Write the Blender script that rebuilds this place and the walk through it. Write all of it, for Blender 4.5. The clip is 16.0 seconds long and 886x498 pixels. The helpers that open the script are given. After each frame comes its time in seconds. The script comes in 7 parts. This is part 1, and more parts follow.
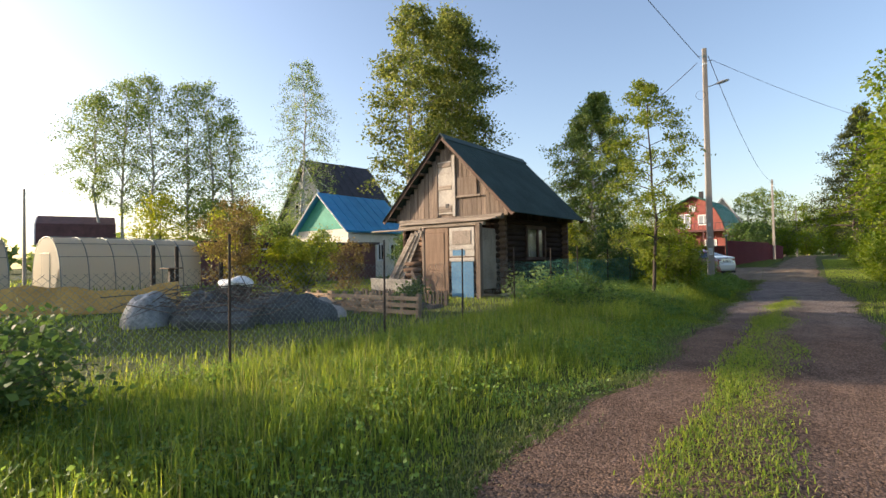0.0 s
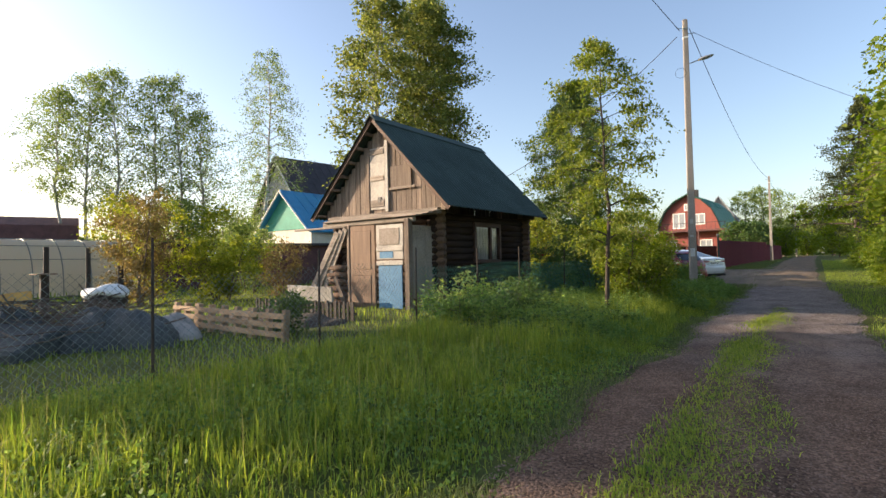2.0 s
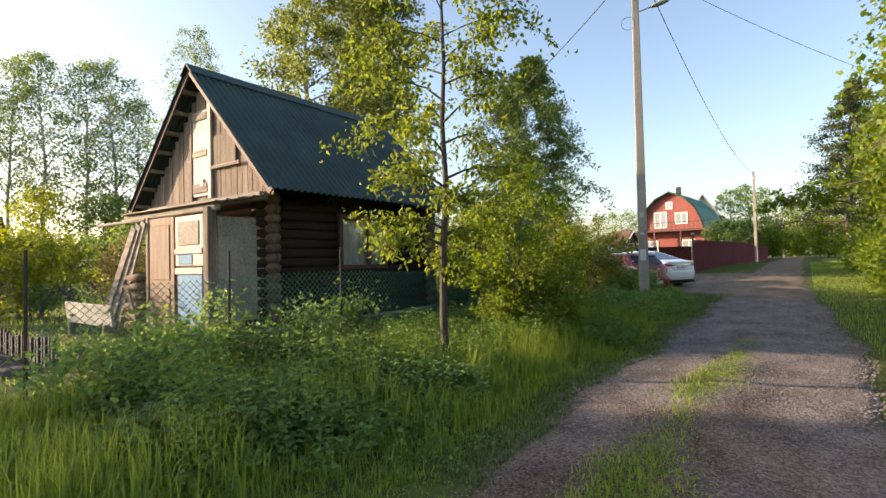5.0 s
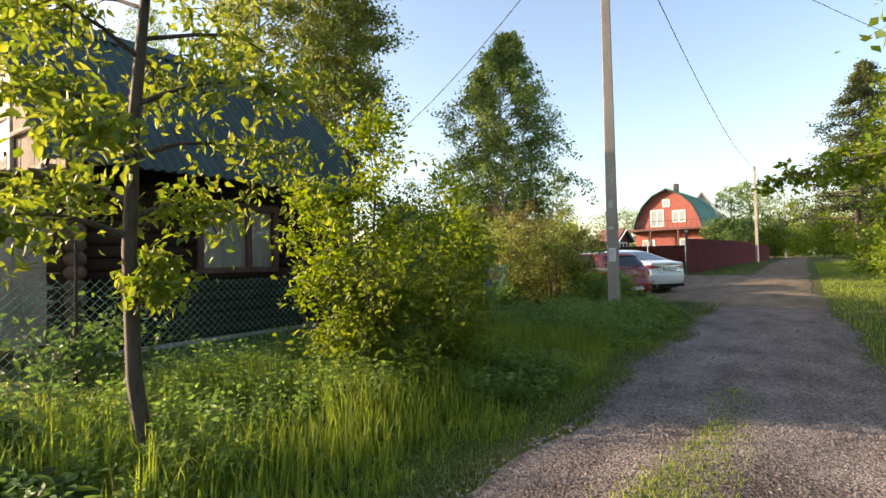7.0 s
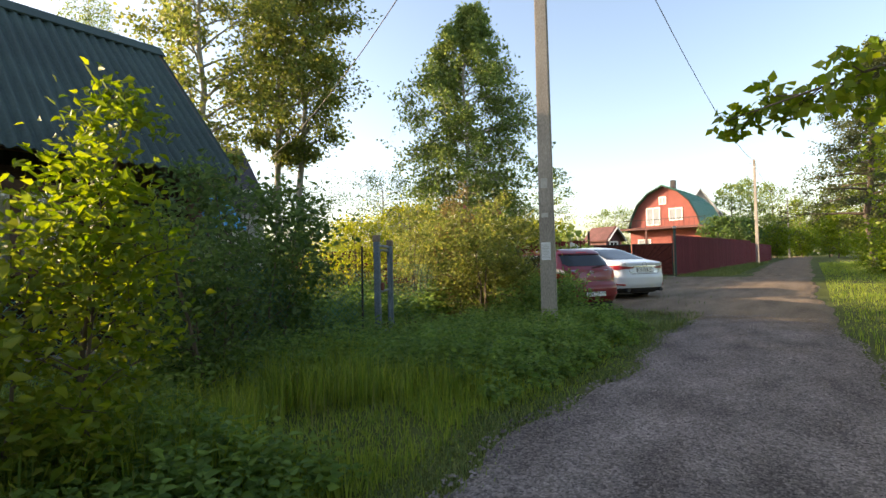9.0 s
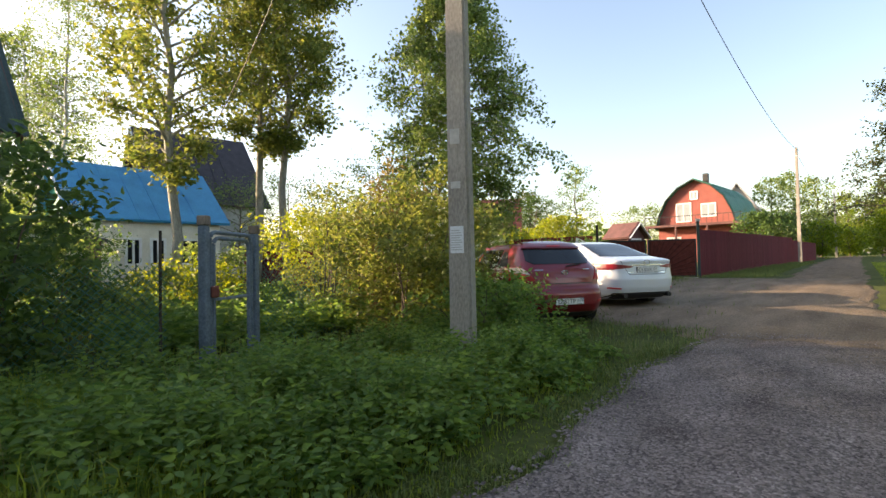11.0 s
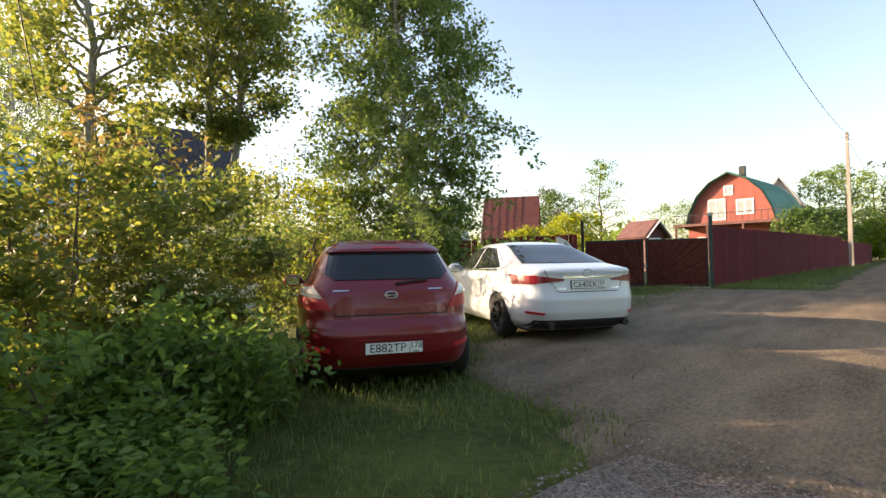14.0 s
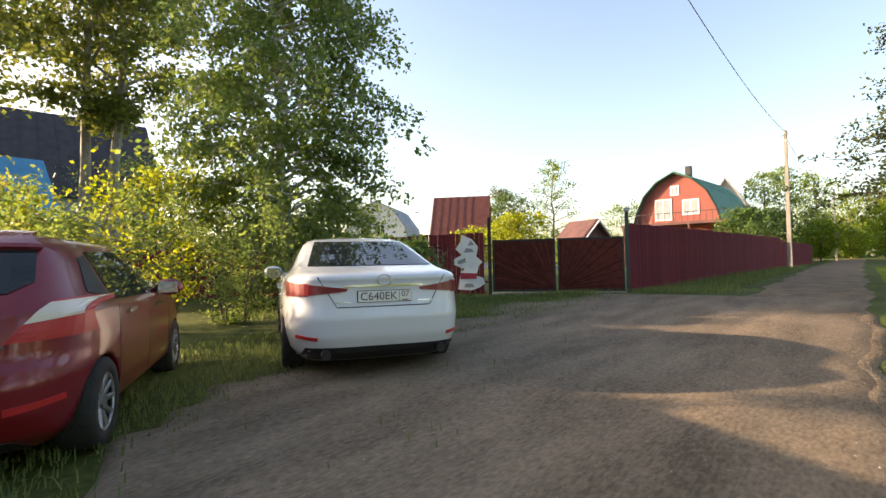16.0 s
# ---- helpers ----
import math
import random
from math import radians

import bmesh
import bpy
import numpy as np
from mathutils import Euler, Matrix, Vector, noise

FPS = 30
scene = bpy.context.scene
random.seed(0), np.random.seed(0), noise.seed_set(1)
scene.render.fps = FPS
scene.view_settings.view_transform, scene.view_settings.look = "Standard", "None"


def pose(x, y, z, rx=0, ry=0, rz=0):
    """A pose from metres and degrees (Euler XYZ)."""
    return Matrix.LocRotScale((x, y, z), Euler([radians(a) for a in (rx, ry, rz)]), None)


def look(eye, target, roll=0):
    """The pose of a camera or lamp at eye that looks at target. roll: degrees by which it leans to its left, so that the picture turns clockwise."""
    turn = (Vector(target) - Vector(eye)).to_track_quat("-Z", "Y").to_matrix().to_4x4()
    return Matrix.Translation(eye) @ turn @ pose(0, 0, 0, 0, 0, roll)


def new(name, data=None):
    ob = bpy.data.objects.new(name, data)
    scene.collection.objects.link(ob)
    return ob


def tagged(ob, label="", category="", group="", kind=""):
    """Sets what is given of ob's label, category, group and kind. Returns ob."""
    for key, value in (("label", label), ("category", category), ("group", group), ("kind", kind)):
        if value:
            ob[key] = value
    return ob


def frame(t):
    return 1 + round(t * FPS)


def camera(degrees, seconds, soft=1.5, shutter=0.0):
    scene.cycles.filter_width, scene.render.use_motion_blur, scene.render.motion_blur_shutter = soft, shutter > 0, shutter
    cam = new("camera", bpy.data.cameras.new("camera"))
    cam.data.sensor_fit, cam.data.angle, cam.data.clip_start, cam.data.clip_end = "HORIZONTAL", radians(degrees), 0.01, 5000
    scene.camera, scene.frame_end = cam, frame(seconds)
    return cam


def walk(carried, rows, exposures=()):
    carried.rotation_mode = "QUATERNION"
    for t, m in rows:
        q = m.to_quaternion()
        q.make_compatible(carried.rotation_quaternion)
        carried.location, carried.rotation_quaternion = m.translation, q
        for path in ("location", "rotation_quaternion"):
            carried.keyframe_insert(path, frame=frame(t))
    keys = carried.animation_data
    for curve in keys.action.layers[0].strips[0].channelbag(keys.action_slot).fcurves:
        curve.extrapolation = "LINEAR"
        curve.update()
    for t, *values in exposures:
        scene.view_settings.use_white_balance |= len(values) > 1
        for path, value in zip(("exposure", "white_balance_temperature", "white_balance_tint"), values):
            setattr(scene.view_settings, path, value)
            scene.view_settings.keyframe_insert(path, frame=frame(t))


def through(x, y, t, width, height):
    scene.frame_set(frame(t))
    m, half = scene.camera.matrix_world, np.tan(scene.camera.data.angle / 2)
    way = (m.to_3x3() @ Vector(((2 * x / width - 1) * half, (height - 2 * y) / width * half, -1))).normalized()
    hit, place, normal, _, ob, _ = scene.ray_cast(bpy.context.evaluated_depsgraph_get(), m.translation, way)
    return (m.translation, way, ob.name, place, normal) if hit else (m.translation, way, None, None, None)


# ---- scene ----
cam = camera(81.6, 16.0)
METRES, EYE, TILT, LEAN, TURN = 25.5, 1.25, -0.39, 0.286, 36.1
ROWS = [
    (0.0, 0.0, 0.0, 0.0, 0.02, 1.64, 0.86),
    (0.5, 0.0165, 0.0262, 0.0002, 0.18, 1.72, 0.86),
    (1.0, 0.0356, 0.0512, 0.0005, 0.18, 1.7, 0.91),
    (1.5, 0.0546, 0.0764, 0.0005, 0.36, 1.75, 0.94),
    (2.0, 0.0761, 0.1002, 0.0019, 0.05, 1.75, 1.01),
    (2.5, 0.0955, 0.1245, 0.0023, -0.23, 1.82, 1.0),
    (3.0, 0.1155, 0.1492, 0.0023, -0.71, 1.77, 1.03),
    (5.5, 0.2115, 0.2815, 0.0064, -0.79, 1.81, 1.08),
    (6.0, 0.2288, 0.3079, 0.0071, -0.78, 1.78, 1.09),
    (6.5, 0.2458, 0.3368, 0.0069, -0.71, 1.71, 0.99),
    (7.0, 0.2626, 0.3633, 0.0066, -0.66, 1.75, 1.0),
    (7.5, 0.2823, 0.3926, 0.0058, -0.53, 1.75, 1.06),
    (8.0, 0.302, 0.4177, 0.0065, -0.5, 1.82, 1.11),
    (8.5, 0.3209, 0.443, 0.0061, -0.57, 1.8, 1.11),
    (9.0, 0.3398, 0.4673, 0.0048, -0.33, 1.85, 1.08),
    (11.5, 0.4254, 0.5978, 0.0023, 3.39, 1.84, 0.89),
    (12.0, 0.4429, 0.6223, 0.0026, 3.14, 1.9, 0.89),
    (12.5, 0.4615, 0.6472, 0.0041, 3.03, 1.83, 0.9),
    (13.0, 0.4766, 0.6718, 0.0056, 4.11, 1.92, 0.78),
    (13.5, 0.4936, 0.6962, 0.0068, 5.15, 1.83, 0.76),
    (14.0, 0.5089, 0.7209, 0.0067, 7.02, 1.92, 0.65),
    (14.5, 0.5257, 0.7432, 0.0075, 7.31, 1.87, 0.67),
    (15.0, 0.5438, 0.7664, 0.0071, 8.08, 1.96, 0.64),
    (15.5, 0.5663, 0.7869, 0.0066, 5.28, 1.95, 0.85),
    (16.0, 0.5844, 0.8082, 0.0066, 3.32, 2.06, 0.86),
]
walk(cam, [(t, pose(0, 0, EYE, TILT, LEAN, TURN) @ pose(METRES * x, METRES * y, METRES * z, 90 + pitch, roll, yaw)) for t, x, y, z, yaw, pitch, roll in ROWS],
     exposures=[(0.0, 1.05, 6900, 17), (3.0, 1.18, 7000, 17), (7.0, 1.55, 7500, 17), (16.0, 1.7, 7900, 18)])

# ---- world, sun ----
SUN_YAW, SUN_UP = 115.0, 15.0       # the sun stands to the left and a little behind, low
world = bpy.data.worlds.new("world")
scene.world = world
world.use_nodes = True
wn = world.node_tree.nodes
sky = wn.new("ShaderNodeTexSky")
sky.sky_type = "NISHITA"
sky.sun_disc = False
sky.sun_elevation = radians(SUN_UP)
sky.sun_rotation = radians(-SUN_YAW)
sky.air_density, sky.dust_density, sky.ozone_density = 1.0, 1.7, 1.8
wn["Background"].inputs["Strength"].default_value = 0.15
world.node_tree.links.new(sky.outputs["Color"], wn["Background"].inputs["Color"])
sun = new("sun", bpy.data.lights.new("sun", "SUN"))
sun.data.energy, sun.data.angle, sun.data.color = 4.3, radians(0.6), (1.0, 0.84, 0.62)
away = Vector((-math.sin(radians(SUN_YAW)) * math.cos(radians(SUN_UP)), math.cos(radians(SUN_YAW)) * math.cos(radians(SUN_UP)), math.sin(radians(SUN_UP))))
sun.matrix_world = look(away * 60, (0, 0, 0))


# ---- materials ----
def mat(name, c1, c2, rough=0.8, scale=3.0, fine=40.0, bump=0.3, metal=0.0, stretch=(1, 1, 1), rand=0.0, island=0.0, spec=0.5, coat=0.0, depth=0.01):
    """Two colours mixed by coarse and fine noise in object space, with fine relief."""
    m = bpy.data.materials.new(name)
    m.use_nodes = True
    nodes, links = m.node_tree.nodes, m.node_tree.links
    b = nodes["Principled BSDF"]
    co = nodes.new("ShaderNodeTexCoord")
    mp = nodes.new("ShaderNodeMapping")
    mp.inputs["Scale"].default_value = stretch
    links.new(co.outputs["Object"], mp.inputs["Vector"])
    n1, n2 = nodes.new("ShaderNodeTexNoise"), nodes.new("ShaderNodeTexNoise")
    for n, sc in ((n1, scale), (n2, fine)):
        n.inputs["Scale"].default_value = sc
        n.inputs["Detail"].default_value = 5
        links.new(mp.outputs["Vector"], n.inputs["Vector"])
    mix = nodes.new("ShaderNodeMath")
    mix.operation = "MULTIPLY_ADD"
    mix.inputs[1].default_value = 0.5
    links.new(n2.outputs["Fac"], mix.inputs[0])
    half = nodes.new("ShaderNodeMath")
    half.operation = "MULTIPLY"
    half.inputs[1].default_value = 0.5
    links.new(n1.outputs["Fac"], half.inputs[0])
    links.new(half.outputs[0], mix.inputs[2])
    ramp = nodes.new("ShaderNodeValToRGB")
    ramp.color_ramp.elements[0].position, ramp.color_ramp.elements[1].position = 0.36, 0.64
    ramp.color_ramp.elements[0].color, ramp.color_ramp.elements[1].color = (*c1, 1), (*c2, 1)
    links.new(mix.outputs[0], ramp.inputs["Fac"])
    out = ramp.outputs["Color"]
    for kind, amount in (("ShaderNodeObjectInfo", rand), ("ShaderNodeNewGeometry", island)):
        if amount:
            info = nodes.new(kind)
            hsv = nodes.new("ShaderNodeHueSaturation")
            rng = nodes.new("ShaderNodeMapRange")
            rng.inputs["To Min"].default_value, rng.inputs["To Max"].default_value = 1 - amount, 1 + amount
            links.new(info.outputs["Random" if rand and kind == "ShaderNodeObjectInfo" else "Random Per Island"], rng.inputs["Value"])
            links.new(rng.outputs["Result"], hsv.inputs["Value"])
            links.new(out, hsv.inputs["Color"])
            out = hsv.outputs["Color"]
    links.new(out, b.inputs["Base Color"])
    b.inputs["Roughness"].default_value, b.inputs["Metallic"].default_value = rough, metal
    b.inputs["Specular IOR Level"].default_value = spec
    b.inputs["Coat Weight"].default_value = coat
    b.inputs["Coat Roughness"].default_value = 0.04
    if bump:
        bp = nodes.new("ShaderNodeBump")
        bp.inputs["Strength"].default_value, bp.inputs["Distance"].default_value = bump, depth
        links.new(mix.outputs[0], bp.inputs["Height"])
        links.new(bp.outputs["Normal"], b.inputs["Normal"])
    return m


def leaf_mat(name, c1, c2, through=0.45):
    """Leaves: each leaf its own tone between two colours, glossy a little, and letting light through."""
    m = bpy.data.materials.new(name)
    m.use_nodes = True
    nodes, links = m.node_tree.nodes, m.node_tree.links
    b = nodes["Principled BSDF"]
    geo = nodes.new("ShaderNodeNewGeometry")
    ramp = nodes.new("ShaderNodeValToRGB")
    ramp.color_ramp.elements[0].color, ramp.color_ramp.elements[1].color = (*c1, 1), (*c2, 1)
    links.new(geo.outputs["Random Per Island"], ramp.inputs["Fac"])
    links.new(ramp.outputs["Color"], b.inputs["Base Color"])
    b.inputs["Roughness"].default_value = 0.55
    b.inputs["Specular IOR Level"].default_value = 0.35
    tr = nodes.new("ShaderNodeBsdfTranslucent")
    warm = nodes.new("ShaderNodeHueSaturation")
    warm.inputs["Saturation"].default_value, warm.inputs["Value"].default_value, warm.inputs["Hue"].default_value = 1.1, 1.7, 0.485
    links.new(ramp.outputs["Color"], warm.inputs["Color"])
    links.new(warm.outputs["Color"], tr.inputs["Color"])
    mx = nodes.new("ShaderNodeMixShader")
    mx.inputs["Fac"].default_value = through
    links.new(b.outputs[0], mx.inputs[1])
    links.new(tr.outputs[0], mx.inputs[2])
    links.new(mx.outputs[0], nodes["Material Output"].inputs["Surface"])
    return m


def glass_mat(name, tint, rough=0.03, clear=0.0):
    m = bpy.data.materials.new(name)
    m.use_nodes = True
    b = m.node_tree.nodes["Principled BSDF"]
    b.inputs["Base Color"].default_value = (*tint, 1)
    b.inputs["Roughness"].default_value = rough
    b.inputs["Specular IOR Level"].default_value = 0.5 if clear else 0.22
    b.inputs["IOR"].default_value = 1.5 if clear else 1.28
    b.inputs["Transmission Weight"].default_value = clear
    return m


def paint_mat(name, c, rough=0.28, metal=0.0, coat=1.0):
    return mat(name, [v * 0.96 for v in c], c, rough, 2.0, 600.0, 0.0, metal, coat=coat)


M_GROUND = mat("meadow_soil", (0.045, 0.06, 0.018), (0.11, 0.125, 0.032), 0.95, 0.8, 14, 0.8, depth=0.05, spec=0.12)
M_GRAVEL = mat("gravel", (0.085, 0.07, 0.066), (0.30, 0.255, 0.24), 0.95, 2.2, 75, 1.0, stretch=(1, 0.6, 1), depth=0.02, spec=0.12)
M_DIRT = mat("packed_earth", (0.12, 0.09, 0.064), (0.27, 0.205, 0.148), 0.97, 2.4, 46, 0.5, stretch=(1, 0.3, 1), depth=0.006, spec=0.1)
M_STONE = mat("road_stone", (0.10, 0.083, 0.08), (0.27, 0.23, 0.215), 0.9, 2, 60, 0.2, island=0.4, spec=0.2)
M_GRASS = leaf_mat("grass_blade", (0.09, 0.17, 0.03), (0.28, 0.335, 0.06), 0.52)
M_GRASS_YARD = leaf_mat("trodden_grass", (0.07, 0.12, 0.035), (0.18, 0.21, 0.07), 0.4)
M_GRASS_DRY = leaf_mat("grass_straw", (0.22, 0.22, 0.07), (0.38, 0.34, 0.13), 0.35)
M_WEED = leaf_mat("weed_leaf", (0.075, 0.155, 0.04), (0.19, 0.29, 0.07), 0.45)
M_L_BIRCH = leaf_mat("birch_leaf", (0.08, 0.14, 0.04), (0.20, 0.26, 0.075), 0.5)
M_L_POPLAR = leaf_mat("poplar_leaf", (0.08, 0.125, 0.03), (0.21, 0.23, 0.058), 0.46)
M_L_ASH = leaf_mat("young_tree_leaf", (0.09, 0.15, 0.02), (0.21, 0.245, 0.042), 0.46)
M_L_YELLOW = leaf_mat("yellow_green_leaf", (0.14, 0.20, 0.02), (0.30, 0.32, 0.05), 0.5)
M_L_RUST = leaf_mat("rusty_leaf", (0.115, 0.10, 0.034), (0.21, 0.165, 0.06), 0.42)
M_L_MIXED = leaf_mat("hedge_leaf", (0.08, 0.13, 0.03), (0.23, 0.245, 0.065), 0.46)
M_L_DARK = leaf_mat("dark_shrub_leaf", (0.04, 0.085, 0.026), (0.11, 0.18, 0.046), 0.4)
M_L_RIGHT = leaf_mat("roadside_leaf", (0.08, 0.15, 0.015), (0.20, 0.25, 0.03), 0.5)
M_L_PINE = leaf_mat("needle", (0.05, 0.08, 0.028), (0.12, 0.135, 0.045), 0.25)
M_FLOWER = leaf_mat("blossom", (0.55, 0.55, 0.42), (0.75, 0.73, 0.6), 0.3)
M_BARK = mat("bark", (0.06, 0.045, 0.035), (0.17, 0.13, 0.10), 0.95, 6, 40, 0.8, stretch=(1, 1, 0.25), depth=0.02)
M_BIRCHBARK = mat("birch_bark", (0.10, 0.09, 0.08), (0.70, 0.67, 0.62), 0.85, 5, 14, 0.3, stretch=(1, 1, 2.2))
M_DARKBARK = mat("dark_young_bark", (0.028, 0.021, 0.017), (0.09, 0.068, 0.052), 0.9, 6, 40, 0.6, stretch=(1, 1, 0.25), depth=0.01)
M_TAILDARK = paint_mat("dark_red_lamp_lens", (0.22, 0.004, 0.013), 0.3, coat=0.3)
M_POPBARK = mat("poplar_bark", (0.14, 0.13, 0.10), (0.33, 0.31, 0.25), 0.9, 5, 30, 0.6, stretch=(1, 1, 0.3), depth=0.02)
M_OLDWOOD = mat("weathered_wood", (0.10, 0.07, 0.05), (0.31, 0.238, 0.185), 0.9, 2.2, 30, 0.6, stretch=(6, 6, 0.5), rand=0.25)
M_OLDWOOD_H = mat("weathered_beam", (0.13, 0.098, 0.075), (0.42, 0.355, 0.29), 0.9, 2.2, 30, 0.6, stretch=(0.5, 6, 6), rand=0.2)
# the long wall's shade is put into its logs' colour; gable-end logs are lighter
M_LOG_SHADED = mat("shaded_log", (0.018, 0.011, 0.008), (0.052, 0.029, 0.019), 0.85, 2.5, 30, 0.6, stretch=(4, 0.4, 4), rand=0.25, spec=0.2)
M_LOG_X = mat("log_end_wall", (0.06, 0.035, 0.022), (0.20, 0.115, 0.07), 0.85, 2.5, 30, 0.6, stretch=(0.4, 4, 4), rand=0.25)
M_ROOF = mat("green_corrugated", (0.018, 0.038, 0.034), (0.042, 0.075, 0.066), 0.75, 1.2, 25, 0.25)
M_BROWNDOOR = mat("old_brown_door", (0.13, 0.075, 0.045), (0.27, 0.17, 0.11), 0.75, 2, 40, 0.4, stretch=(5, 5, 0.5))
M_WHITEDOOR = mat("peeling_white_door", (0.25, 0.225, 0.195), (0.49, 0.455, 0.40), 0.7, 2.5, 25, 0.4)
M_BLUEDOOR = mat("blue_painted_board", (0.03, 0.13, 0.26), (0.09, 0.25, 0.40), 0.7, 2.5, 25, 0.4)
M_GREYBOARD = mat("grey_panel", (0.18, 0.145, 0.115), (0.36, 0.30, 0.25), 0.8, 2, 25, 0.3)
M_FRAMEWOOD = mat("brown_window_frame", (0.05, 0.026, 0.017), (0.12, 0.06, 0.04), 0.7, 4, 40, 0.3)
M_CURTAIN = mat("curtain_cloth", (0.25, 0.24, 0.21), (0.46, 0.44, 0.39), 0.95, 3, 30, 0.2, stretch=(8, 8, 0.6))
M_GLASS = glass_mat("window_glass", (1, 1, 1), 0.01, 1.0)
M_DARKGLASS = glass_mat("tinted_glass", (0.012, 0.014, 0.016), 0.05)
M_WIRE = mat("green_coated_wire", (0.02, 0.13, 0.10), (0.05, 0.21, 0.17), 0.55, 4, 40, 0.0)
M_ZINC = mat("grey_wire", (0.14, 0.17, 0.16), (0.26, 0.30, 0.28), 0.5, 4, 40, 0.0, metal=0.6)
M_IRON = mat("dark_rusty_iron", (0.018, 0.014, 0.012), (0.06, 0.04, 0.03), 0.8, 6, 60, 0.3)
M_CONCRETE = mat("pole_concrete", (0.22, 0.195, 0.17), (0.42, 0.38, 0.33), 0.9, 2.0, 60, 0.5, stretch=(1, 1, 0.4))
M_CABLE = mat("black_cable", (0.012, 0.012, 0.014), (0.03, 0.03, 0.035), 0.6, 3, 30, 0.0)
M_PAPER = mat("notice_paper", (0.62, 0.64, 0.66), (0.75, 0.77, 0.8), 0.8, 6, 60, 0.0)
M_INK = mat("ink", (0.03, 0.03, 0.035), (0.06, 0.06, 0.07), 0.7, 6, 60, 0.0)
M_LAMPGREY = mat("lamp_housing", (0.3, 0.3, 0.3), (0.45, 0.45, 0.45), 0.5, 4, 40, 0.0, metal=0.4)
M_GATEBLUE = mat("blue_grey_iron", (0.08, 0.11, 0.14), (0.17, 0.22, 0.27), 0.6, 5, 40, 0.3)
M_REDFENCE = mat("wine_fence_board", (0.11, 0.014, 0.022), (0.19, 0.032, 0.043), 0.8, 2, 40, 0.4, stretch=(4, 4, 0.5), rand=0.18, spec=0.15)
M_GATEBROWN = mat("brown_gate_board", (0.06, 0.014, 0.011), (0.12, 0.03, 0.023), 0.8, 3, 40, 0.4, stretch=(2, 2, 2), rand=0.3, spec=0.15)
M_BRICKRED = mat("red_brick_cladding", (0.225, 0.06, 0.05), (0.30, 0.09, 0.074), 0.85, 1.5, 20, 0.3)
M_GREENTIN = mat("green_tin_roof", (0.012, 0.13, 0.075), (0.03, 0.22, 0.13), 0.5, 1.5, 20, 0.1)
M_WHITE = mat("white_paint", (0.66, 0.66, 0.64), (0.82, 0.82, 0.80), 0.6, 3, 40, 0.1)
M_GREYWALL = mat("grey_render", (0.36, 0.35, 0.33), (0.52, 0.51, 0.48), 0.85, 2, 20, 0.2)
M_CREAM = mat("cream_render", (0.62, 0.57, 0.47), (0.80, 0.75, 0.65), 0.85, 2, 20, 0.2)
M_BLUETIN = mat("blue_tin_roof", (0.018, 0.23, 0.48), (0.035, 0.33, 0.63), 0.5, 1.5, 20, 0.1)
M_TEAL = mat("teal_board", (0.02, 0.24, 0.17), (0.04, 0.33, 0.24), 0.7, 2, 20, 0.2)
M_DARKROOF = mat("dark_slate_roof", (0.022, 0.018, 0.022), (0.055, 0.045, 0.05), 0.7, 2, 20, 0.2)
M_GREYROOF = mat("grey_tin_roof", (0.20, 0.23, 0.26), (0.32, 0.35, 0.38), 0.55, 2, 20, 0.2)
M_TILEROOF = mat("red_brown_roof", (0.13, 0.034, 0.026), (0.21, 0.058, 0.042), 0.8, 2, 20, 0.3)
M_BROWNWALL = mat("brown_siding", (0.08, 0.035, 0.035), (0.16, 0.07, 0.065), 0.8, 2, 20, 0.3)
M_POLY = leaf_mat("cellular_polycarbonate", (0.50, 0.48, 0.40), (0.56, 0.54, 0.46), 0.5)
M_TARP_Y = mat("ochre_tarpaulin", (0.42, 0.22, 0.05), (0.62, 0.36, 0.09), 0.6, 2, 20, 0.4)
M_FABRIC = mat("grey_covering_fabric", (0.022, 0.028, 0.028), (0.085, 0.095, 0.095), 0.8, 2.5, 20, 0.7, depth=0.04)
M_FILM = mat("white_plastic_film", (0.10, 0.11, 0.11), (0.30, 0.31, 0.30), 0.4, 3, 20, 0.6, depth=0.03)
M_SOIL = mat("dug_soil", (0.03, 0.022, 0.016), (0.09, 0.065, 0.045), 0.95, 3, 30, 1.0, depth=0.04)
M_PALLET = mat("pallet_wood", (0.22, 0.14, 0.08), (0.45, 0.32, 0.20), 0.85, 3, 40, 0.4, stretch=(0.5, 5, 5), rand=0.25)
M_BLACK = mat("black_plastic", (0.010, 0.010, 0.011), (0.022, 0.022, 0.024), 0.55, 5, 50, 0.1)
M_RUBBER = mat("tyre_rubber", (0.012, 0.012, 0.013), (0.03, 0.03, 0.03), 0.85, 8, 60, 0.3)
M_ALLOY = mat("alloy_rim", (0.25, 0.26, 0.27), (0.45, 0.46, 0.47), 0.35, 4, 40, 0.0, metal=0.8)
M_DARKALLOY = mat("dark_alloy_rim", (0.02, 0.02, 0.022), (0.09, 0.09, 0.095), 0.35, 4, 40, 0.0, metal=0.7)
M_CARRED = paint_mat("red_metallic_paint", (0.22, 0.005, 0.015), 0.32, 0.15, 0.8)
M_CARWHITE = paint_mat("white_pearl_paint", (0.70, 0.74, 0.79), 0.3)
M_TAILRED = paint_mat("red_lamp_lens", (0.55, 0.018, 0.02), 0.4, coat=0.08)
M_TAILCLEAR = paint_mat("clear_lamp_lens", (0.74, 0.64, 0.54), 0.12)
M_PLATE = mat("number_plate_white", (0.82, 0.82, 0.80), (0.88, 0.88, 0.86), 0.45, 5, 50, 0.0)
